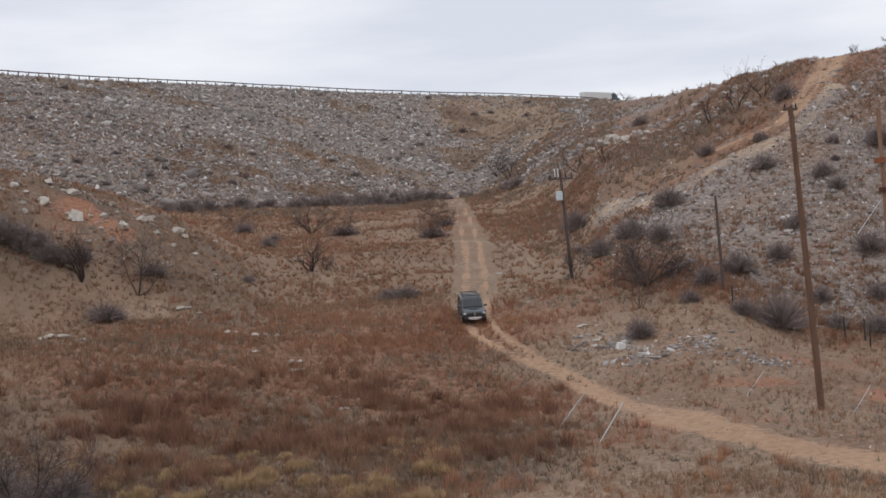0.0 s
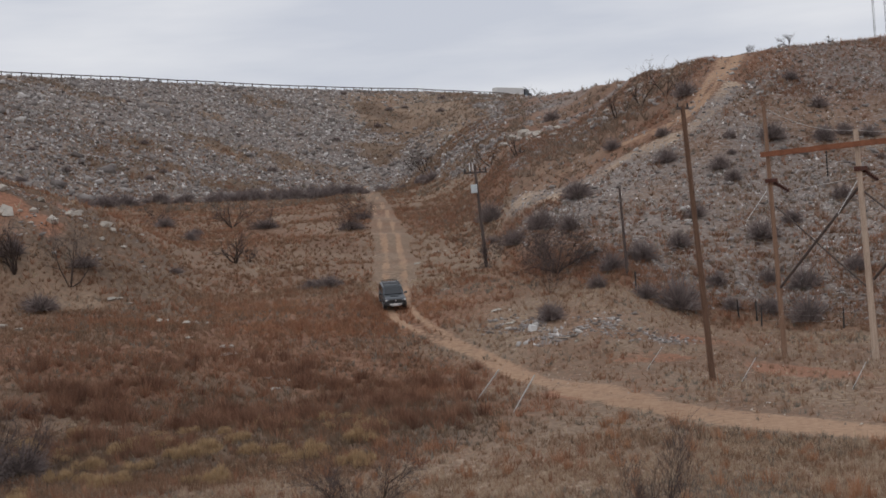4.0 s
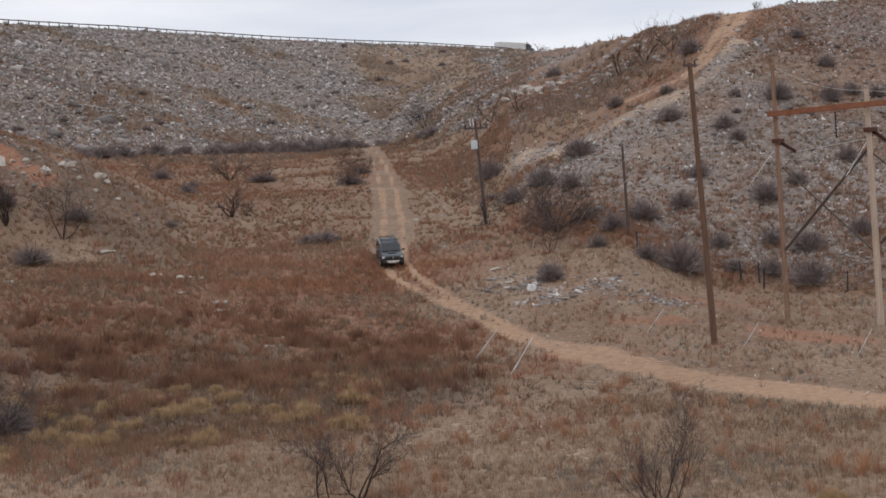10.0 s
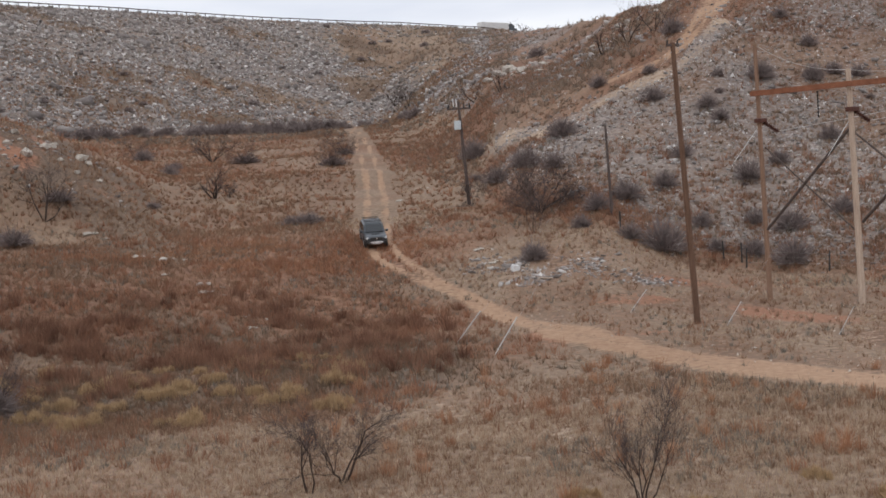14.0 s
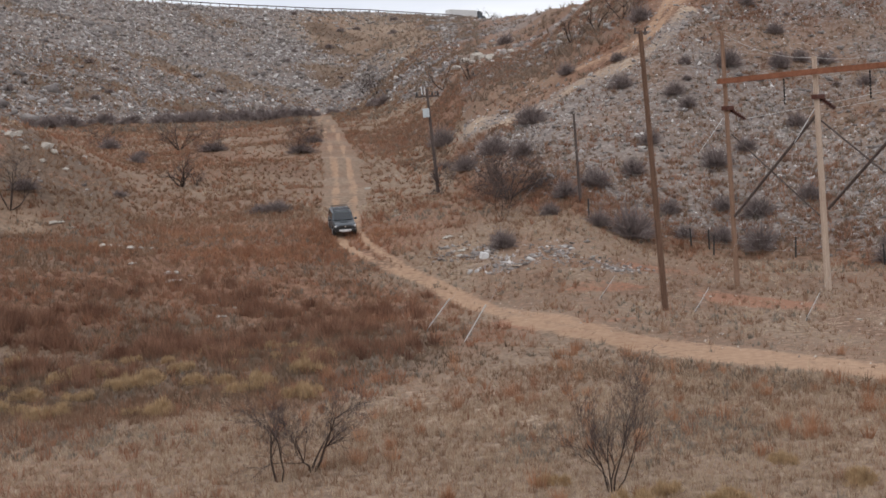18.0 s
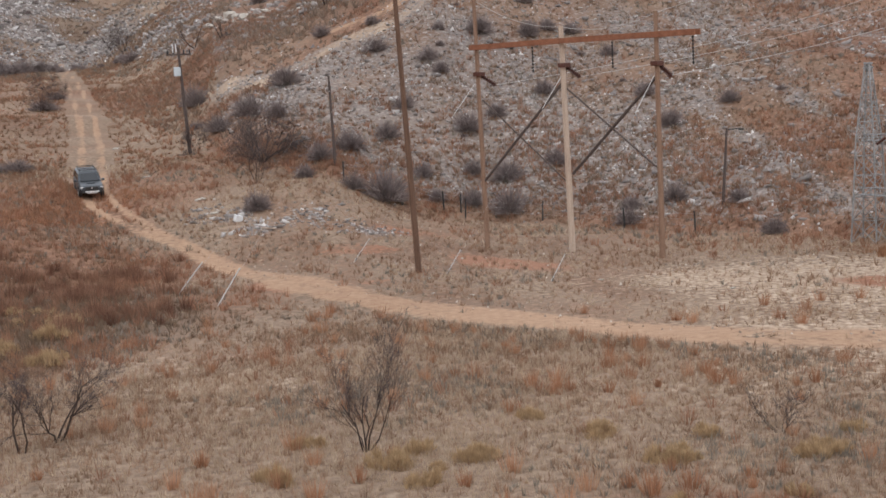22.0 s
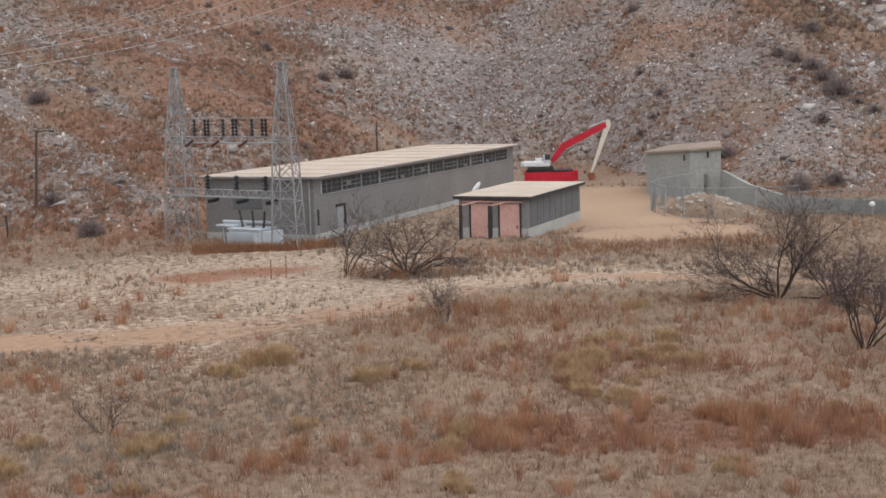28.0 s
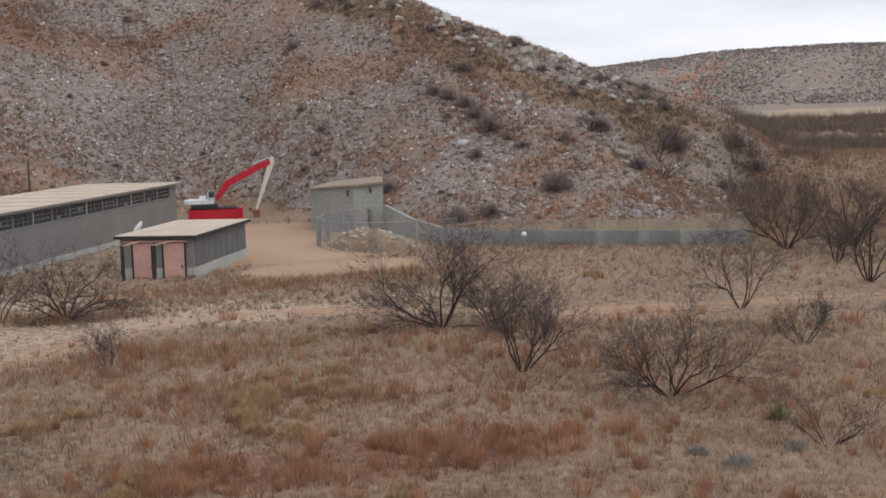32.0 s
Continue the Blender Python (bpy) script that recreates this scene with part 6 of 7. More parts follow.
LOW_SHRUBS = [(-21.5, 59.5, 4.5, 2.4), (-18.6, 59.2, 4.0, 2.0), (-23.5, 61, 4.0, 2.2), (-20, 57.2, 3.4, 1.6), (-35.1, 199.4, 4, 2.4), (-26.3, 167.4, 3.6, 2.0), (-27.7, 182.1, 2.5, 1.4), (-27.4, 112, 3.0, 1.5), (-5.8, 115.8, 3.4, 1.5), (-7.4, 116.5, 2.6, 1.2), (-29.6, 104.4, 4.6, 2.0), (-20.9, 121, 2.2, 0.9), (-3.1, 187, 3.4, 1.4), (-16.8, 176, 4.4, 1.7), (-4.6, 170, 5, 1.8), (11.5, 132, 2.4, 1.2)]
for k, (x, y, w, h) in enumerate(((122.4, 62.6, 2.6, 1.6), (121.9, 60.3, 2.8, 1.7), (120.2, 58.2, 3.0, 1.8), (122.6, 64.5, 2.2, 1.4), (119.2, 56.7, 2.2, 1.2), (132.1, 39.8, 3.0, 1.9))):
    shrub(x, y, w, h, k, "tall grey leafless brush below the rocky ridge")
for k, (x, y) in enumerate(((125.9, 39.7), (123.6, 46.4), (130.8, 40.0), (120.6, 37.4))):
    bare_tree((x, y), (3.6, 2.4, 3.0, 2.2)[k], (4.4, 2.8, 3.6, 2.6)[k], 80 + k, "grey leafless shrub tree on the stony slope", 6, 0.06, thick=1.8, limit=2)
for k, (x, y, w, h) in enumerate(LOW_SHRUBS):
    shrub(x, y, w, h, k + 1, "low dark leafless shrub in brown grass")
pos, _ = scatter(58, (14, 76), (112, 180), 77, lambda x, y: np.where((np.hypot(x, y) > line(np.degrees(np.arctan2(x, y)), FOOT, 1) + 3) & (to_path(x, y, HILL_TRAIL)[0] > 4), 0.75, 0.0))
for k, (x, y, z) in enumerate(pos):
    w = rs_s.uniform(0.7, 1.5)
    shrub(float(x), float(y), w, w * rs_s.uniform(0.5, 0.7), k)
pos, _ = scatter(260, (-26, 5), (262, 470), 79, lambda x, y: (np.hypot(x, y) > line(np.degrees(np.arctan2(x, y)), SPUR, 1) + 8) & (np.hypot(x, y) < line(np.degrees(np.arctan2(x, y)), SKYLINE, 1) - 8))
for k, (x, y, z) in enumerate(pos[:30]):
    w = rs_s.uniform(2.0, 4.2)
    shrub(float(x), float(y), w, w * 0.45, k, "low grey shrub among the riprap of the dam", "shrubs on the dam")
# dark line of brush along the foot of the dam and of the red mound
pos, _ = scatter(2600, (-21, 2.5), (215, 330), 78, lambda x, y: np.clip(1.3 - np.abs(np.hypot(x, y) - line(np.degrees(np.arctan2(x, y)), SPUR, 1) + 5) / 5, 0, 1) * np.clip(0.7 + 0.8 * rough_noise(x, y, 9, 65), 0, 1))
for k, (x, y, z) in enumerate(pos[:100]):
    w = rs_s.uniform(2.8, 6.0)
    shrub(float(x), float(y), w, w * rs_s.uniform(0.45, 0.75), k, "dark leafless brush along the foot of the dam", "brush at the dam")
for k in range(18):
    f = k / 17
    w = 4.8 * (1 - f) + 2.4 * f + rs_s.uniform(-0.5, 0.7)
    shrub(-48 + 14.5 * f + rs_s.uniform(-0.5, 0.5), 109.3 - 1.5 * math.sin(f * 3.1) + rs_s.uniform(-0.9, 0.9), w, w * 0.75, k, "dark leafless brush at the foot of the red mound", "brush at the mound")


# yellow-brown tussocks
TUSSOCK = clumps("yellow_tussock", [(0.0, (0.36, 0.235, 0.125)), (0.5, (0.53, 0.365, 0.205)), (1.0, (0.68, 0.50, 0.31))], trans=0.35, tuft=True)
TUSSOCK_SETS = []
for s in (1, 2, 3, 4, 5):
    rs = np.random.RandomState(s + 40)
    lobes = [(rs.uniform(-0.42, 0.42), rs.uniform(-0.26, 0.26), rs.uniform(0.12, 0.24)) for _ in range(7)]
    p = []
    for lx, ly, lr in lobes:
        a, q = rs.uniform(0, 2 * math.pi, 34), np.sqrt(rs.uniform(0, 1, 34)) * lr
        p.append(np.stack([lx + np.cos(a) * q, ly + np.sin(a) * q, 0.9 * lr * np.clip(1 - (q / lr) ** 2, 0, 1) * rs.uniform(0.5, 1.2)], -1))
    p = np.concatenate(p)
    n = len(p)
    TUSSOCK_SETS.append(blades("leaves", p, rs.uniform(0.07, 0.19, n), np.full(n, 0.022), TUSSOCK, 7, 1.0, rs))
YELLOW = [(14.2, 33.6, 1.05), (15.0, 30.8, 1.1), (10.0, 33.0, 1.1), (7.7, 33.1, 1.2), (4.3, 33.2, 1.0), (8.9, 34.6, 0.9), (26.1, 35.1, 1.0), (28.1, 35.5, 1.5), (17.0, 32.3, 0.8), (18.9, 29.2, 1.0), (28.6, 35.2, 1.5), (27.7, 35.6, 1.1), (25.9, 34.7, 1.0), (34.8, 25.3, 1.3), (32.3, 24.1, 1.2),
          (15.1, 30.6, 0.9), (19.3, 29.5, 0.9), (10.1, 33.2, 1.0), (25.5, 23.2, 0.9), (36.6, 23.4, 0.9), (36.2, 24.6, 1.0), (34.6, 25.1, 1.1), (32.4, 24.3, 1.0), (25.7, 23.4, 0.9), (68.8, 25.8, 1.2)]
rs_y = np.random.RandomState(12)
for k in range(46):
    a, d = radians(rs_y.uniform(-18, -1)), rs_y.uniform(54, 72)
    YELLOW.append((d * math.sin(a), d * math.cos(a), rs_y.uniform(0.8, 1.6)))
for k in range(30):
    a, d = radians(rs_y.uniform(8, 84)), rs_y.uniform(27, 44)
    YELLOW.append((d * math.sin(a), d * math.cos(a), rs_y.uniform(0.4, 0.9)))
YELLOW += [(33.7, 25.5, 1.2), (35.4, 26.1, 1.1), (36.8, 22.8, 1.1), (31.3, 23.2, 1.0), (38, 24.6, 1.0), (45.1, 30.6, 1.1), (38, 27.6, 0.9), (31.5, 21.6, 1.0), (35.2, 29.6, 0.9), (39.9, 25.8, 1.0), (38.9, 27.3, 0.9), (24.3, 22.7, 0.9), (28.6, 30.5, 1.2), (30.7, 30.1, 0.9)]
for k, (x, y, w) in enumerate(YELLOW):
    t = thing("tussock", "rounded yellow-brown tussock in dry grass", "shrub", (x, y, gz(x, y)), rs_y.uniform(0, 360), "yellow tussocks")
    o = tagged(part("foliage", TUSSOCK_SETS[k % 5], None, t), kind="stuff")
    o.scale = (w * 1.25, w * 1.25, w * 1.6)
SAGE_LEAF = clumps("pale_sage_leaf", [(0.0, (0.22, 0.20, 0.18)), (1.0, (0.46, 0.43, 0.39))], trans=0.3, tuft=True)
for x, y, w in ((33.2, 8.3, 1.0), (35.6, 7.2, 0.8), (33.9, 9.6, 0.7)):
    rs = np.random.RandomState(int(x * 10))
    a, q = rs.uniform(0, 2 * math.pi, 120), np.sqrt(rs.uniform(0, 1, 120)) * 0.42
    p = np.stack([np.cos(a) * q, np.sin(a) * q, 0.3 * (1 - (q / 0.45) ** 2) * rs.uniform(0.4, 1.1, 120)], -1) * w
    t = thing("sage_bush", "small pale grey sage bush in dry grass", "shrub", (x, y, gz(x, y)))
    tagged(part("foliage", blades("leaves", p, rs.uniform(0.08, 0.2, 120) * w, np.full(120, 0.02), SAGE_LEAF, 8, 1.0, rs), None, t), kind="stuff")
for x, y in ((41.0, 50.7), (41.7, 50.3)):
    t = thing("stake", "thin rusty steel stake in trampled straw", "stake", (x, y, gz(x, y)), group="steel stakes")
    part("rod", tube((0, 0, -0.2), (0.03, 0, 1.0), 0.028, 0.024, 8), RUSTY, t)
    part("cap", tube((0.03, 0, 1.0), (0.03, 0, 1.04), 0.04, 0.03, 8), RUSTY, t)
yu = thing("yucca", "spiky green yucca among dry grass", "plant", (38.6, 8.4, gz(38.6, 8.4)))
part("foliage", blades("leaves", np.zeros((14, 3)), np.full(14, 0.7), np.full(14, 0.05), clumps("yucca_leaf", [(0, (0.10, 0.12, 0.04)), (1, (0.22, 0.22, 0.09))]), 8, 0.9), None, yu)

# ---- single pale boulders ----
BOULDER = surface("pale_boulder", (0.32, 0.28, 0.24), (0.62, 0.57, 0.505), 1.2, 0.95, relief=0.8)


def boulder(x, y, w, seed, flat=0.6, mat=None, lift=0.0):
    rs = np.random.RandomState(seed)
    bm = bmesh.new()
    for _ in range(17):  # the hull of scattered points, for broken faces
        v = Vector(rs.normal(0, 1, 3)).normalized() * rs.uniform(0.42, 0.6)
        bm.verts.new((v.x, v.y, max(v.z, -0.3)))
    hull = bmesh.ops.convex_hull(bm, input=bm.verts)
    bmesh.ops.delete(bm, geom=[v for v in hull["geom_interior"] if isinstance(v, bmesh.types.BMVert)], context="VERTS")
    bm.transform(Matrix.Diagonal((w * 1.2, w * 0.8, w * flat, 1)))
    t = tagged(new("boulder", bpy.data.meshes.new("boulder")), "pale angular boulder lying in dry grass", "rock", "pale boulders")
    bm.to_mesh(t.data)
    bm.free()
    t.data.materials.append(mat or BOULDER)
    t.matrix_basis = pose(x, y, gz(x, y) + lift + w * 0.1, 0, 0, rs.uniform(0, 360))


LEDGES = [(-31.6, 95.7, 1.9), (-27.4, 83.8, 0.55), (-18.9, 100, 1.0), (-16.4, 98.4, 1.2), (-15.3, 91.4, 0.6), (-12.5, 89.2, 1.1), (-12.1, 87.5, 1.1), (-8.9, 82.9, 0.65), (-8.3, 80.4, 0.7), (-7.3, 82.7, 0.5), (-4.9, 81.6, 0.5), (-24.5, 108.5, 1.2), (9.1, 94.5, 0.8), (8.3, 98.7, 0.9),
          (4.9, 110, 0.7), (5.0, 112.5, 0.6), (3.0, 128, 0.7), (5.6, 140, 0.8), (18.7, 68.8, 0.33), (17.4, 63.4, 0.25), (19.1, 61.8, 0.35), (27, 63, 0.4), (31.5, 56.5, 0.4), (24.2, 70, 0.35), (13.2, 88, 0.5), (33, 57.5, 0.35)]
for k, (x, y, w) in enumerate(LEDGES):
    for q in range(3 if w >= 0.6 else 1):  # broken ledges of a few stones each
        boulder(x + (q * 0.9 - 0.4) * w * (q > 0), y + (q % 2) * 0.4 * w, w * (0.8, 0.55, 0.4)[q], 100 + k * 3 + q, 0.42)
MOUND = [(-38.1, 115.7, 1.4), (-35.2, 115.9, 1.9), (-30.9, 122.3, 1.3), (-31.6, 117.9, 1.4), (-28.1, 124.8, 1.3), (-27.4, 124.2, 1.0), (-40.8, 111, 0.8), (-38.6, 112.5, 0.8), (-30.7, 124.2, 1.0), (-37.1, 121.4, 1.2), (-25.6, 120.5, 0.6), (-27.5, 119.8, 0.7), (-26, 131.8, 0.7), (-33.5, 119, 0.9), (-29.2, 121, 0.8), (-34, 123.5, 1.1), (-41, 117, 1.0), (-39.5, 122, 1.2)]
for k, (x, y, w) in enumerate(MOUND):
    boulder(x, y, w, 800 + k, 0.75)
block = tagged(new("concrete_block", bpy.data.meshes.new("concrete_block")), "white broken concrete block lying by the track", "block")
bm = box((0, 0, 0), (0.55, 0.45, 0.5), 20, 0.04, (8, 12))
bm.to_mesh(block.data)
bm.free()
block.data.materials.append(WHITE)
block.location = (10.6, 92.1, gz(10.6, 92.1) + 0.18)
plank = tagged(new("plank", bpy.data.meshes.new("plank")), "pale weathered plank lying on stony earth", "plank")
bm = box((0, 0, 0), (2.0, 0.22, 0.06), -52, 0.01)
bm.to_mesh(plank.data)
bm.free()
plank.data.materials.append(WOOD_PALE)
plank.location = (12.2, 89.6, gz(12.2, 89.6) + 0.06)
rsb = np.random.RandomState(31)
for k in range(40):  # spill of boulders on the red mound
    a, d = radians(rsb.uniform(-20.5, -11.5) if k % 2 else rsb.normal(-15.5, 2.4)), rsb.uniform(117, 132)
    boulder(d * math.sin(a), d * math.cos(a), rsb.uniform(0.3, 1.0) * 0.8, 200 + k, 0.6, None if k % 3 else GREY_ROCK)
# heap of earth and broken concrete behind the curved fence
HEAP = (79.2, 47.4)


def heap_z(u, v):
    return 1.45 * np.clip(1 - u * u - v * v, 0, 1) ** 0.8


bm = bmesh.new()
grid = {}
for i in range(21):
    for j in range(21):
        u, v = i / 10 - 1, j / 10 - 1
        px, py = u * 2.9, v * 4.4
        grid[i, j] = bm.verts.new((px, py, float(heap_z(u, v)) - 0.12 + 0.14 * noise.noise(Vector((px, py, 0)) * 1.3)))
for i in range(20):
    for j in range(20):
        bm.faces.new((grid[i, j], grid[i + 1, j], grid[i + 1, j + 1], grid[i, j + 1]))
heap = tagged(new("rubble_heap", bpy.data.meshes.new("rubble_heap")), "low heap of brown earth with broken pale concrete", "heap")
bm.to_mesh(heap.data)
bm.free()
heap.data.materials.append(surface("heap_earth", (0.20, 0.13, 0.085), (0.36, 0.26, 0.18), 1.5, 0.95, relief=0.8))
heap.matrix_basis = pose(HEAP[0], HEAP[1], gz(*HEAP), 0, 0, -32)
for k in range(90):
    q, r = rsb.uniform(0, 2 * math.pi), rsb.uniform(0.3, 1.05)
    u, v = r * math.cos(q), r * math.sin(q)
    c_, s_ = math.cos(radians(-32)), math.sin(radians(-32))
    boulder(HEAP[0] + u * 2.9 * c_ - v * 4.4 * s_, HEAP[1] + u * 2.9 * s_ + v * 4.4 * c_, rsb.uniform(0.22, 0.6), 300 + k, 0.55, lift=max(0.0, float(heap_z(u, v)) - 0.15))
for k in range(95):  # big rocks along the ridge above the outlet
    az = rsb.uniform(57, 72)
    d = float(line(az, SKYLINE, 1)) - rsb.uniform(-1, 8)
    boulder(d * math.sin(radians(az)), d * math.cos(radians(az)), rsb.uniform(0.4, 1.1) * (1.6 if k % 7 == 0 else 1), 400 + k, 0.8, None if k % 5 == 0 else GREY_ROCK)
CLUSTERS = [(25.0, 227, 2.0), (26.0, 217, 2.6), (26.4, 203, 2.0), (29.2, 208, 2.0), (30.5, 207, 1.6), (40.6, 192, 1.5), (41.4, 189, 1.4), (37.9, 171, 0.9), (39.0, 189, 1.0), (29.8, 181, 1.0), (36.8, 194, 1.0), (23.4, 243, 1.3), (41.6, 171, 0.8), (32.9, 188, 1.0)]
for k in range(70):  # white rocks in clusters on the far slope beside the hill trail
    cx, cy, w = CLUSTERS[k % 14]
    q = k // 14
    boulder(cx + rsb.normal(0, 1.1) * (q > 0), cy + rsb.normal(0, 4.5) * (q > 0), w * (1.0 if q == 0 else rsb.uniform(0.35, 0.75)), 500 + k, 0.8, GREY_ROCK if k % 4 == 3 else None)

for k, (x, y, w) in enumerate(((136.9, 70.6, 2.2), (138.5, 70.8, 2.6), (137.3, 66.4, 1.8), (137.2, 64.9, 1.5), (134.2, 58.0, 2.8), (139.9, 56.1, 2.2), (139.8, 54.3, 1.8), (140.6, 59.2, 2.0))):
    for q in range(3):
        boulder(x + (0, 0.9, -0.6)[q] * w * 0.5, y + (0, 0.5, 0.8)[q] * w * 0.5, w * (0.62, 0.45, 0.35)[q], 700 + k * 3 + q, 0.9, None if (k + q) % 3 else GREY_ROCK)
for k in range(45):  # dark shrubs among the rocks of the ridge
    az = rsb.uniform(57, 73)
    d = float(line(az, SKYLINE, 1)) - rsb.uniform(-1, 10)
    w = rsb.uniform(0.9, 2.4)
    shrub(d * math.sin(radians(az)), d * math.cos(radians(az)), w, w * 0.6, k, "dark leafless shrub among grey boulders")

# ---- loose rock, joined ----
ROCK = clumps("broken_rock", [(0.0, (0.12, 0.098, 0.09)), (0.5, (0.26, 0.228, 0.214)), (0.8, (0.40, 0.365, 0.345)), (1.0, (0.66, 0.62, 0.59))], fine=3.0, amount=0.2)

pos, rs = scatter(66000, (6, 77), (86, 205), 101, lambda x, y: np.clip(ground_cover(x, y)[1], 0, 1) * (np.hypot(x, y) < line(np.degrees(np.arctan2(x, y)), SKYLINE, 1) + 4))
stuff("hill_rock", rocks("hill_rock", pos, rs.gamma(1.6, 0.105, len(pos)) + 0.09, ROCK, rs, 0.7), "broken grey and white rock covering the hillside", "rock")
pos, rs = scatter(60000, (-27, 6), (240, 490), 102, lambda x, y: np.clip(ground_cover(x, y)[1], 0, 1) * (np.hypot(x, y) > line(np.degrees(np.arctan2(x, y)), SPUR, 1) - 3) * (np.hypot(x, y) < line(np.degrees(np.arctan2(x, y)), SKYLINE, 1) - 1))
stuff("dam_rock", rocks("dam_rock", pos, rs.gamma(1.6, 0.26, len(pos)) + 0.25, ROCK, rs, 0.75), "grey and white riprap on the face of the dam", "rock")
SCREE = clumps("pale_scree", [(0.0, (0.12, 0.098, 0.09)), (0.55, (0.245, 0.212, 0.198)), (0.85, (0.40, 0.365, 0.345)), (1.0, (0.72, 0.68, 0.65))], fine=3.0, amount=0.15)
pos, rs = scatter(185000, (6, 77), (86, 205), 105, lambda x, y: np.clip(ground_cover(x, y)[1] * 1.3, 0, 1) * np.clip(0.45 + 0.9 * rough_noise(x, y, 4.5, 41) + 0.4 * rough_noise(x, y, 14, 42), 0.05, 1) * (np.hypot(x, y) < line(np.degrees(np.arctan2(x, y)), SKYLINE, 1) + 4))
stuff("hill_scree", chips("hill_scree", pos, rs.gamma(2.0, 0.055, len(pos)) + 0.10, SCREE, rs), "small pale sharp stones over the hillside", "rock")
pos, rs = scatter(90000, (-27, 6), (240, 490), 106, lambda x, y: np.clip(ground_cover(x, y)[1] * 1.3, 0, 1) * (np.hypot(x, y) > line(np.degrees(np.arctan2(x, y)), SPUR, 1) - 3) * (np.hypot(x, y) < line(np.degrees(np.arctan2(x, y)), SKYLINE, 1) - 1))
stuff("dam_scree", chips("dam_scree", pos, rs.gamma(2.0, 0.13, len(pos)) + 0.25, SCREE, rs), "small pale stones between the riprap of the dam", "rock")
pos, rs = scatter(11000, (68, 86), (820, 1180), 107, lambda x, y: np.clip(0.5 + 0.7 * rough_noise(x, y, 60, 43), 0, 1))
stuff("far_scrub", blades("far_scrub", pos, rs.uniform(1.0, 2.6, len(pos)), np.full(len(pos), 0.8), SHRUB, 6, 1.0, rs), "dark scrub scattered over the far hills", "shrub")
pos, rs = scatter(6000, (68, 86), (820, 1180), 103)
stuff("far_rock", rocks("far_rock", pos, rs.gamma(1.6, 0.55, len(pos)) + 0.5, ROCK, rs, 0.7), "pale rock scattered over the far hills", "rock")
pos, rs = scatter(7000, (4, 14.5), (82, 103), 104, lambda x, y: (bell(x, y, 13, 92, 6, 4) + 0.8 * bell(x, y, 19, 87.5, 4.5, 2.2) + 0.4 * bell(x, y, 9, 95, 3, 2)) * np.clip(0.4 + 0.9 * rough_noise(x, y, 1.6, 71), 0, 1))
stuff("rubble", rocks("rubble", pos, rs.gamma(2.0, 0.07, len(pos)) + 0.05, ROCK, rs, 0.6), "pale rubble beside the dirt track", "rock")

# ---- grass, joined ----
TAN = clumps("tan_grass", [(0.0, (0.33, 0.23, 0.155)), (0.4, (0.49, 0.365, 0.258)), (0.8, (0.63, 0.49, 0.36)), (1.0, (0.74, 0.615, 0.475))], fine=0.25, amount=0.3, trans=0.35, tuft=True)
BROWN = clumps("brown_grass", [(0.0, (0.16, 0.09, 0.057)), (0.5, (0.34, 0.212, 0.142)), (1.0, (0.54, 0.37, 0.255))], fine=0.25, amount=0.3, trans=0.35, tuft=True)
RED = clumps("red_grass", [(0.0, (0.20, 0.085, 0.05)), (0.5, (0.36, 0.175, 0.107)), (1.0, (0.52, 0.30, 0.195))], fine=0.3, amount=0.3, trans=0.35, tuft=True)
SAGE = clumps("grey_green_scrub", [(0.0, (0.17, 0.145, 0.12)), (0.5, (0.26, 0.23, 0.19)), (1.0, (0.37, 0.325, 0.27))], fine=0.4, amount=0.3, trans=0.3, tuft=True)


RUSSET = clumps("russet_grass", [(0.0, (0.17, 0.092, 0.06)), (0.5, (0.30, 0.18, 0.118)), (1.0, (0.46, 0.305, 0.205))], fine=0.25, amount=0.3, trans=0.35, tuft=True)
DARK = clumps("dark_weeds", [(0.0, (0.10, 0.068, 0.05)), (0.5, (0.18, 0.126, 0.088)), (1.0, (0.31, 0.22, 0.15))], fine=0.3, amount=0.3, trans=0.3, tuft=True)


def open_grass(x, y):
    track, rock, red, gravel, clay = (np.clip(c, 0, 1) for c in ground_cover(x, y))
    d, a = np.hypot(x, y), np.degrees(np.arctan2(x, y))
    return (1 - track) ** 3 * np.clip(1 - 1.7 * gravel, 0, 1) * (1 - 0.6 * clay) * (1 - 0.6 * rock) * (1 - 0.82 * bare(x, y)), red


def tan_here(x, y):
    g, red = open_grass(x, y)
    return g * (1 - 0.85 * brown_cover(x, y)) * np.clip(1.05 - 1.1 * red, 0.05, 1) * np.clip((rough_noise(x, y, 9, 21) + 0.9), 0.15, 1)


def brown_here(x, y):
    g, red = open_grass(x, y)
    return g * (1 - 0.6 * brown_cover(x, y)) * np.clip(0.7 + 0.6 * rough_noise(x, y, 11, 22), 0.1, 1)


def russet_here(x, y):
    g, red = open_grass(x, y)
    return g * brown_cover(x, y) * np.clip(0.8 + 0.5 * rough_noise(x, y, 5, 28), 0.15, 1)


def red_here(x, y):
    g, red = open_grass(x, y)
    return g * np.clip(red * 1.3 - 0.1, 0.02, 1) * np.clip(rough_noise(x, y, 3.0, 23) * 1.4 + 0.6, 0, 1)


def sage_here(x, y):
    g, red = open_grass(x, y)
    return g * np.clip(rough_noise(x, y, 6, 24) * 1.6, 0, 1)


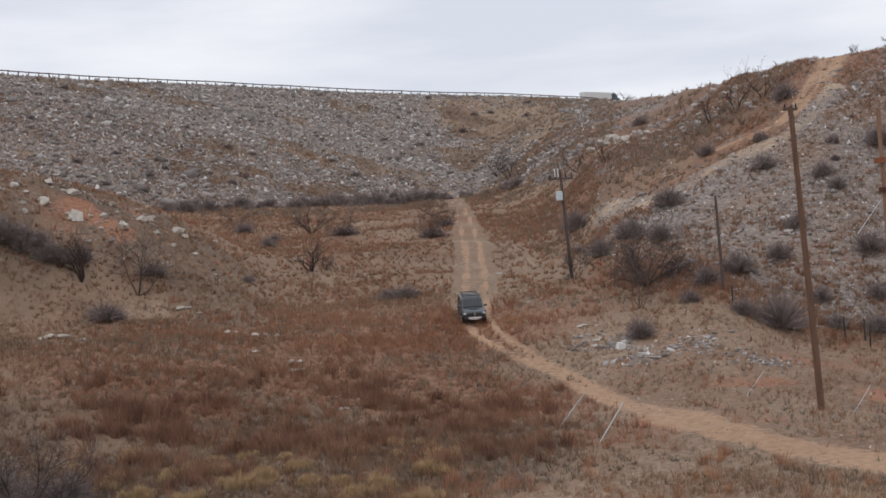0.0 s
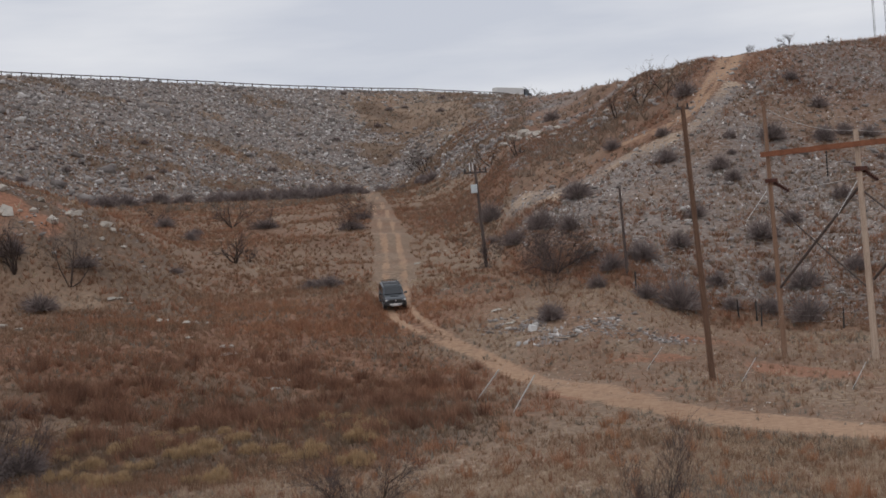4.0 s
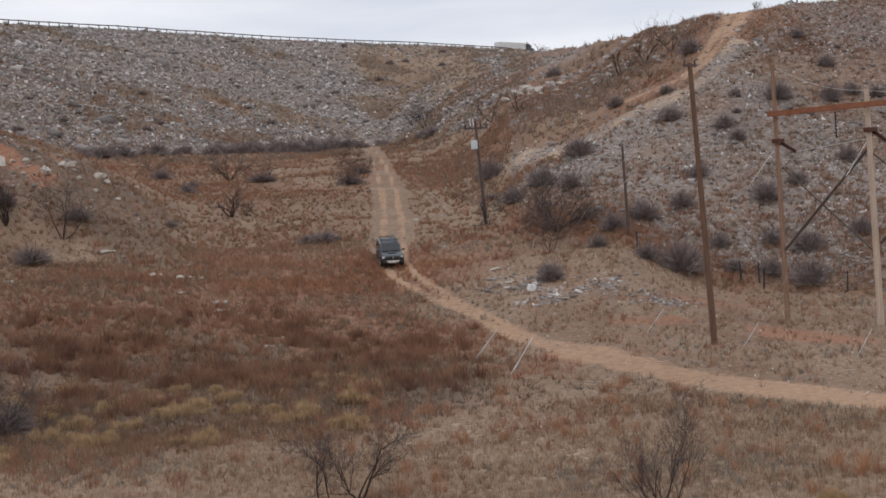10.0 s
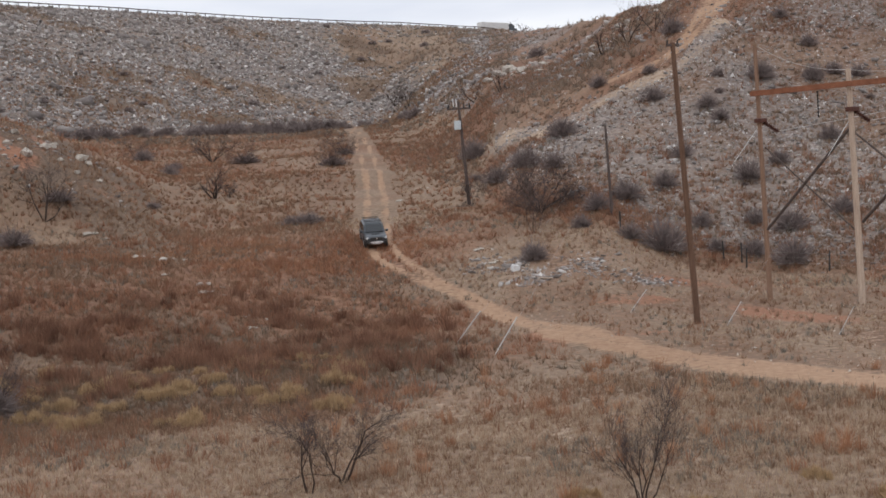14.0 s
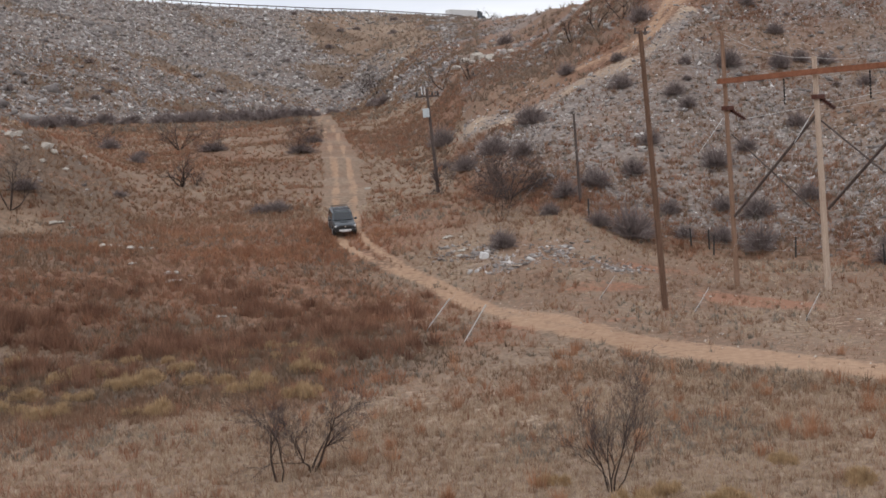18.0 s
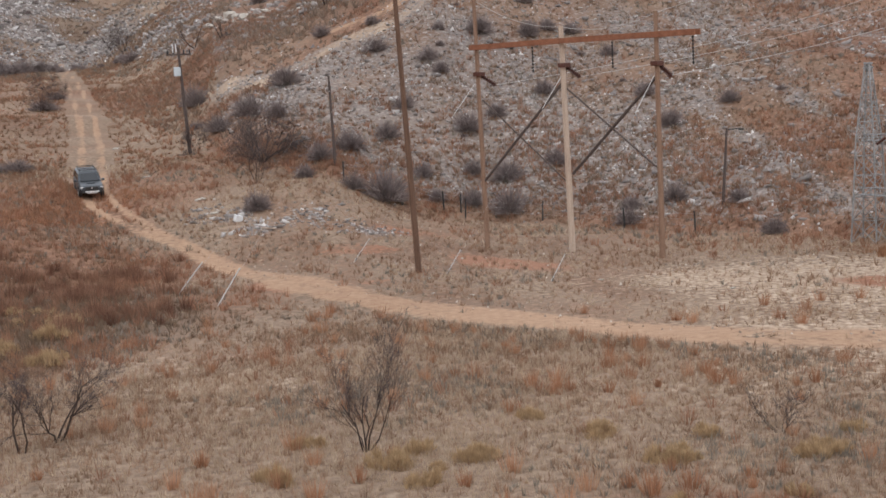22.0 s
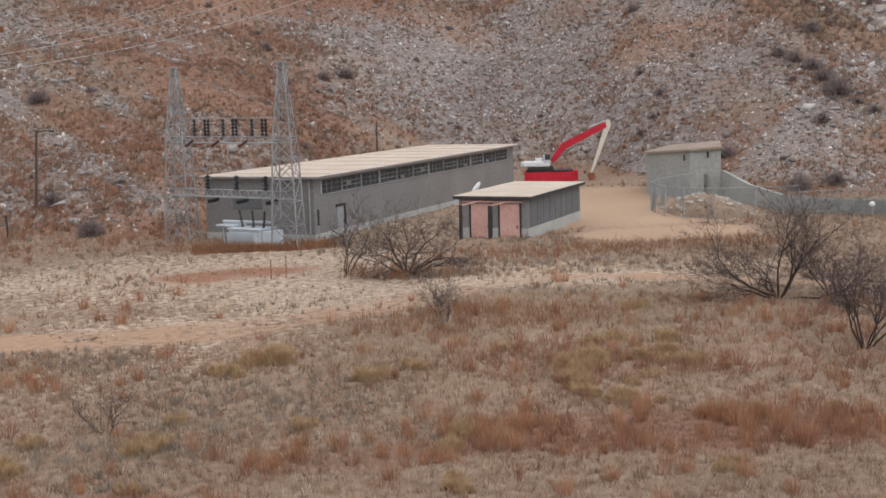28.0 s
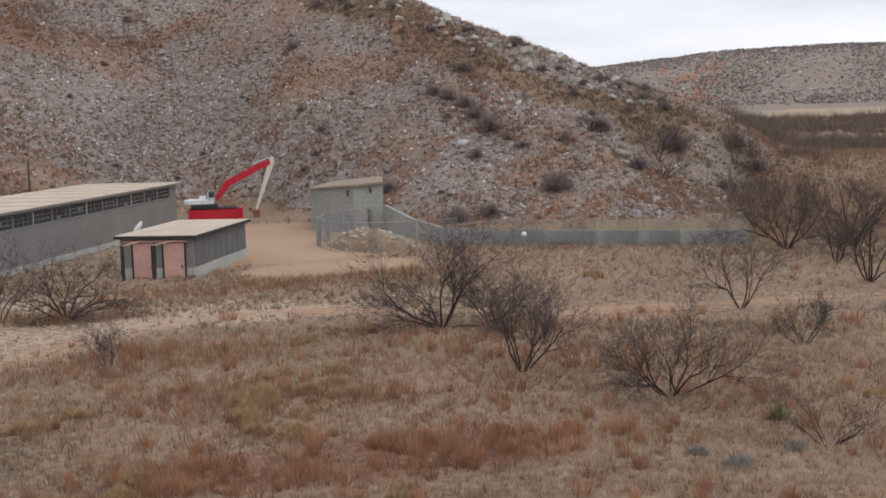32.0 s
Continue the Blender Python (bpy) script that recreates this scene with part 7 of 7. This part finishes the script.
for name, label, mat, keep, n, h0, h1, w, seed, per in (
        ("tan_grass", "pale tan dry grass", TAN, tan_here, 76000, 0.12, 0.30, 0.018, 111, 7),
        ("brown_grass", "brown dry grass", BROWN, brown_here, 66000, 0.11, 0.28, 0.02, 112, 7),
        ("red_grass", "tufts of red-brown bunch grass", RED, red_here, 26000, 0.28, 0.62, 0.028, 113, 12),
        ("russet_grass", "dark russet dry grass", RUSSET, russet_here, 105000, 0.14, 0.40, 0.027, 115, 7),
        ("grey_scrub", "low grey-green scrub", SAGE, sage_here, 20000, 0.16, 0.34, 0.03, 114, 9)):
    for zone, dist, share_n in (("near", (25, 58), 0.6), ("far", (58, 118), 0.62)):
        pos, rs = scatter(int(n * share_n), (-25, 85), dist, seed + (500 if zone == "far" else 0), keep)
        near = np.hypot(pos[:, 0], pos[:, 1])
        stuff(name, blades(name, pos, rs.uniform(h0, h1, len(pos)) * (1 + near / 200), np.full(len(pos), w) * (0.75 + near / 60), mat, per, 0.7, rs), label, "grass")


BRUSH = clumps("brown_brush", [(0.0, (0.15, 0.108, 0.083)), (0.6, (0.28, 0.205, 0.155)), (1.0, (0.40, 0.30, 0.23))], trans=0.3, tuft=True)
HILL_RED = clumps("red_hill_grass", [(0.0, (0.21, 0.105, 0.067)), (0.5, (0.36, 0.195, 0.128)), (1.0, (0.50, 0.305, 0.215))], fine=0.3, amount=0.3, trans=0.35, tuft=True)
HILL_BROWN = clumps("brown_hill_grass", [(0.0, (0.17, 0.105, 0.072)), (0.5, (0.30, 0.20, 0.143)), (1.0, (0.46, 0.34, 0.25))], fine=0.25, amount=0.3, trans=0.35, tuft=True)


def hill_grass_here(x, y):
    a, d = np.degrees(np.arctan2(x, y)), np.hypot(x, y)
    return (d < line(a, SKYLINE, 1) + 5) * np.clip((d - line(a, FOOT, 1) + 1) / 3, 0, 1) * (to_path(x, y, TERRACE)[0] > 1.3) * (to_path(x, y, HILL_TRAIL)[0] > 2.0) * (to_path(x, y, TRAIL)[0] > 2.2) * np.clip((a + 1 + 3 * rough_noise(x, y, 12, 26)) / 5, 0, 1) * np.clip(0.55 + 0.5 * rough_noise(x, y, 8, 25), 0.1, 1)


for name, label, mat, n, keep, seed, h in (
        ("hill_grass", "brown bunch grass between the rocks of the hillside", HILL_BROWN, 56000, hill_grass_here, 121, 0.42),
        ("hill_red_grass", "red-brown bunch grass on the hillside", HILL_RED, 85000, lambda x, y: hill_grass_here(x, y) * (1 - 0.9 * ridge_band(x, y)) * np.clip(ground_cover(x, y)[2] * 1.5, 0.22, 1) * np.clip(0.5 + 1.2 * rough_noise(x, y, 5, 38), 0.08, 1), 122, 0.55),
        ("hill_scrub", "grey scrub between the rocks of the hillside", SAGE, 14000, hill_grass_here, 123, 0.45)):
    pos, rs = scatter(n, (-1, 80), (84, 210), seed, keep)
    stuff(name, blades(name, pos, rs.uniform(0.5, 1.25, len(pos)) * h * 1.25, np.full(len(pos), 0.10), mat, 10, 1.0, rs), label, "grass")
for name, label, mat, n, az, dist, seed, h in (
        ("flat_grass", "brown grass on the flat below the dam", RUSSET, 42000, (-26, 6), (112, 330), 131, 0.5),
        ("flat_brown_grass", "light brown grass on the flat below the dam", BROWN, 15000, (-26, 6), (112, 330), 137, 0.45),
        ("flat_red_grass", "red-brown grass on the flat below the dam", RED, 13000, (-26, 6), (112, 330), 132, 0.7),
        ("flat_tan_grass", "tan grass on the flat below the dam", TAN, 2500, (-26, 6), (112, 330), 133, 0.6),
        ("dam_grass", "brown grass between the riprap of the dam", HILL_BROWN, 40000, (-27, 7), (250, 485), 134, 0.9),
        ("dam_scrub", "grey scrub between the riprap of the dam", SAGE, 7000, (-27, 7), (250, 485), 135, 1.2),
        ("gully_brush", "grey-brown brush on the slope behind the spur", BRUSH, 5200, (3.5, 15), (140, 480), 136, 1.3)):
    pos, rs = scatter(n, az, dist, seed, lambda x, y: (to_path(x, y, TRAIL)[0] > 2.2) * (to_path(x, y, HILL_TRAIL)[0] > 4) * (np.hypot(x, y) < line(np.degrees(np.arctan2(x, y)), SKYLINE, 1))
                      * np.where(seed == 136, np.clip(1.25 - np.abs(np.hypot(x, y) - line(np.degrees(np.arctan2(x, y)), SPUR, 1) - 22) / 22, 0.35, 1), 1 - 0.9 * bell(x, y, -33, 121, 12, 9)) * (np.clip(dam_patch(x, y) * 1.6 + 0.05, 0.15, 0.8) if seed == 134 else np.clip(0.5 + 0.8 * rough_noise(x, y, 13, seed), 0.2, 1)))
    stuff(name, blades(name, pos, rs.uniform(0.5, 1.2, len(pos)) * h, np.full(len(pos), 0.14 if h < 1 else 0.22), mat, 9, 0.95, rs), label, "grass")
pos, rs = scatter(34000, (-27, 62), (36, 100), 140, lambda x, y: np.clip(dark_cover(x, y), 0, 1) * open_grass(x, y)[0])
stuff("dark_weeds", blades("dark_weeds", pos, rs.uniform(0.25, 0.6, len(pos)), np.full(len(pos), 0.045), DARK, 9, 0.8, rs), "dense dark brown weeds", "grass")
DARK_RED = clumps("dark_red_bunches", [(0.0, (0.10, 0.05, 0.036)), (0.5, (0.27, 0.135, 0.088)), (1.0, (0.48, 0.29, 0.195))], fine=0.5, amount=0.3, trans=0.35, tuft=True)
pos, rs = scatter(6000, (-26, 4), (52, 96), 138, lambda x, y: np.clip(1.2 * bell(x, y, -9, 74, 20, 13) * np.clip(0.05 + 1.8 * rough_noise(x, y, 2.2, 29), 0.03, 1), 0, 1) * open_grass(x, y)[0])
stuff("dark_red_bunches", blades("dark_red_bunches", pos, rs.uniform(0.55, 1.2, len(pos)), np.full(len(pos), 0.05), DARK_RED, 34, 0.6, rs), "dark red-brown bunch grass", "grass")
# tall orange bunches standing singly and in a band
BUNCH = clumps("orange_bunches", [(0.0, (0.28, 0.125, 0.066)), (0.5, (0.45, 0.225, 0.128)), (1.0, (0.60, 0.36, 0.225))], fine=0.5, amount=0.3, trans=0.35, tuft=True)
pos, rs = scatter(8000, (-4, 86), (25, 62), 139, lambda x, y: np.clip(0.95 * RED_NEAR(x, y) * np.clip(0.2 + 2.0 * rough_noise(x, y, 1.1, 45), 0, 1) + 0.04 + 0.25 * np.clip(rough_noise(x, y, 5, 27) - 0.35, 0, 1), 0, 1) * open_grass(x, y)[0])
stuff("orange_bunches", blades("orange_bunches", pos, rs.uniform(0.35, 0.85, len(pos)), np.full(len(pos), 0.024), BUNCH, 60, 0.45, rs), "tall orange-brown bunch grass", "grass")
# reddish weeds by the mesquite and in front of the substation
WEED = clumps("rust_weeds", [(0.0, (0.24, 0.11, 0.06)), (1.0, (0.46, 0.25, 0.14))], trans=0.3)
pos, rs = scatter(14000, (33, 66), (30, 84), 141, lambda x, y: np.clip(bell(x, y, 39, 34, 6, 3, -40) + bell(x, y, 48.3, 61.5, 6.5, 1.1, -55) + bell(x, y, 46.5, 46, 4, 2.5, -40) * 0.8 + bell(x, y, 60, 42, 13, 3, -40) * 0.6, 0, 1))
stuff("weeds", blades("weeds", pos, rs.uniform(0.3, 0.8, len(pos)), np.full(len(pos), 0.03), WEED, 7, 0.5, rs), "rust-brown weeds", "grass")
# brown brush in a belt below the rocks of the ridge
pos, rs = scatter(16000, (54, 76), (108, 182), 144, lambda x, y: ridge_band(x, y))
stuff("ridge_brush", blades("ridge_brush", pos, rs.uniform(0.35, 1.1, len(pos)), np.full(len(pos), 0.07), BRUSH, 12, 0.9, rs), "brown brush below the rocky ridge", "brush")
# dark thicket along the river
WOODS = clumps("bare_thicket", [(0.0, (0.09, 0.07, 0.062)), (0.5, (0.17, 0.135, 0.12)), (1.0, (0.30, 0.22, 0.165))], trans=0.3, tuft=True)
pos, rs = scatter(5200, (74, 86), (165, 540), 142, lambda x, y: np.clip(0.35 + 1.3 * rough_noise(x, y, 26, 9) + 0.5 * rough_noise(x, y, 9, 66), 0.04, 1))
near = np.hypot(pos[:, 0], pos[:, 1])
stuff("river_thicket", blades("river_thicket", pos, rs.gamma(2.2, 0.75, len(pos)) + 0.5, 0.05 + near / 3500, WOODS, 24, 1.0, rs), "dark leafless thicket along the river", "thicket")
pos, rs = scatter(3200, (75.5, 86), (96, 200), 143, lambda x, y: np.clip(0.05 + 1.2 * rough_noise(x, y, 17, 10) + 0.5 * rough_noise(x, y, 6, 67), 0.03, 1) * np.clip((np.degrees(np.arctan2(x, y)) - 73.5) / 2.5, 0, 1))
stuff("bank_thicket", blades("bank_thicket", pos, rs.uniform(1.2, 3.2, len(pos)), np.full(len(pos), 0.06), WOODS, 26, 1.0, rs), "dark leafless brush on the river bank", "thicket")
# tan grass and brown weeds on the bank beyond the outlet, pale reeds behind the low wall
for name, label, mat, n, seed, h in (("bank_grass", "tan grass on the river bank", TAN, 9000, 145, 0.5), ("bank_weeds", "brown weeds on the river bank", BROWN, 9000, 146, 0.7), ("bank_red_weeds", "rust-brown weeds on the river bank", HILL_RED, 2500, 147, 0.6)):
    pos, rs = scatter(n, (76.5, 86), (92, 175), seed, lambda x, y: np.clip(0.5 + 0.8 * rough_noise(x, y, 8, seed), 0.1, 1))
    stuff(name, blades(name, pos, rs.uniform(0.5, 1.2, len(pos)) * h, np.full(len(pos), 0.07), mat, 9, 0.9, rs), label, "grass")
REED = clumps("pale_reeds", [(0.0, (0.42, 0.33, 0.22)), (1.0, (0.70, 0.58, 0.42))], trans=0.35, tuft=True)
pos, rs = scatter(3500, (69.5, 76.5), (92, 104), 148, lambda x, y: np.clip(0.6 + 0.6 * rough_noise(x, y, 5, 68), 0, 1))
stuff("reeds", blades("reeds", pos, rs.uniform(0.5, 1.1, len(pos)), np.full(len(pos), 0.05), REED, 8, 0.5, rs), "pale dry reeds behind the low wall", "grass")
# loose stones and straw over the trampled earth
pos, rs = scatter(24000, (4, 52), (50, 112), 149, lambda x, y: bare(x, y) * np.clip(0.5 + 0.8 * rough_noise(x, y, 3, 69), 0.05, 1))
stuff("loose_stones", chips("loose_stones", pos, rs.gamma(1.5, 0.035, len(pos)) + 0.035, clumps("loose_stone", [(0.0, (0.12, 0.085, 0.065)), (0.6, (0.26, 0.195, 0.155)), (1.0, (0.62, 0.54, 0.46))], fine=3.0, amount=0.15), rs), "small loose stones on trampled earth", "rock")
for name, label, mat, n, seed in (("flat_straw", "low trampled straw", TAN, 16000, 150), ("flat_weeds", "low trampled brown weeds", BROWN, 16000, 154)):
    pos, rs = scatter(n, (4, 54), (48, 112), seed, lambda x, y: bare(x, y) * np.clip(0.5 + 0.8 * rough_noise(x, y, 4, seed), 0.1, 1) * np.clip((np.degrees(np.arctan2(x, y)) - 20) / 10, 0.25, 1) ** (1 if seed == 150 else 0))
    stuff(name, blades(name, pos, rs.uniform(0.05, 0.16, len(pos)), np.full(len(pos), 0.035), mat, 5, 1.0, rs), label, "grass")
pos, rs = scatter(9000, (4, 15.5), (150, 470), 151, lambda x, y: (np.hypot(x, y) > line(np.degrees(np.arctan2(x, y)), SPUR, 1) + 10) * (np.hypot(x, y) < line(np.degrees(np.arctan2(x, y)), SKYLINE, 1) + 2) * (to_path(x, y, HILL_TRAIL)[0] > 4) * np.clip(0.1 + 1.1 * rough_noise(x, y, 12, 72) + 0.5 * rough_noise(x, y, 4, 73), 0.03, 1))
stuff("gully_rock", rocks("gully_rock", pos, rs.gamma(1.8, 0.2, len(pos)) + 0.2, ROCK, rs, 0.8), "pale broken rock on the slope behind the spur", "rock")
pos, rs = scatter(5000, (-22, -8), (108, 136), 152, lambda x, y: bell(x, y, -32, 120, 12, 9) * np.clip(0.35 + 0.9 * rough_noise(x, y, 3, 74), 0, 1))
stuff("mound_stones", rocks("mound_stones", pos, rs.gamma(1.6, 0.07, len(pos)) + 0.07, ROCK, rs, 0.6), "small pale stones on the red mound", "rock")
pos, rs = scatter(3500, (-24, -8), (106, 140), 153, lambda x, y: bell(x, y, -33, 122, 14, 11) * np.clip(0.3 + 0.9 * rough_noise(x, y, 4, 75), 0, 1))
stuff("mound_weeds", blades("mound_weeds", pos, rs.uniform(0.25, 0.7, len(pos)), np.full(len(pos), 0.07), BROWN, 9, 0.9, rs), "brown weeds on the red mound", "grass")
# rust-brown weeds at the foot of the transformer, and a belt of orange grass on the slope beside the track
pos, rs = scatter(1600, (35.5, 42), (76.5, 79.5), 155, lambda x, y: np.clip(0.6 + 0.7 * rough_noise(x, y, 1.2, 76), 0.1, 1))
stuff("tall_weeds", blades("tall_weeds", pos, rs.uniform(0.3, 0.75, len(pos)), np.full(len(pos), 0.035), WEED, 8, 0.5, rs), "rust-brown weeds before the transformer", "grass")
pos, rs = scatter(14000, (-16, 4), (86, 114), 156, lambda x, y: bell(x, y, -8, 101, 15, 8) * np.clip(0.45 + 0.8 * rough_noise(x, y, 5, 77), 0.05, 1) * open_grass(x, y)[0])
stuff("orange_grass", blades("orange_grass", pos, rs.uniform(0.25, 0.5, len(pos)), np.full(len(pos), 0.05), BUNCH, 9, 0.8, rs), "orange-brown dry grass beside the track", "grass")
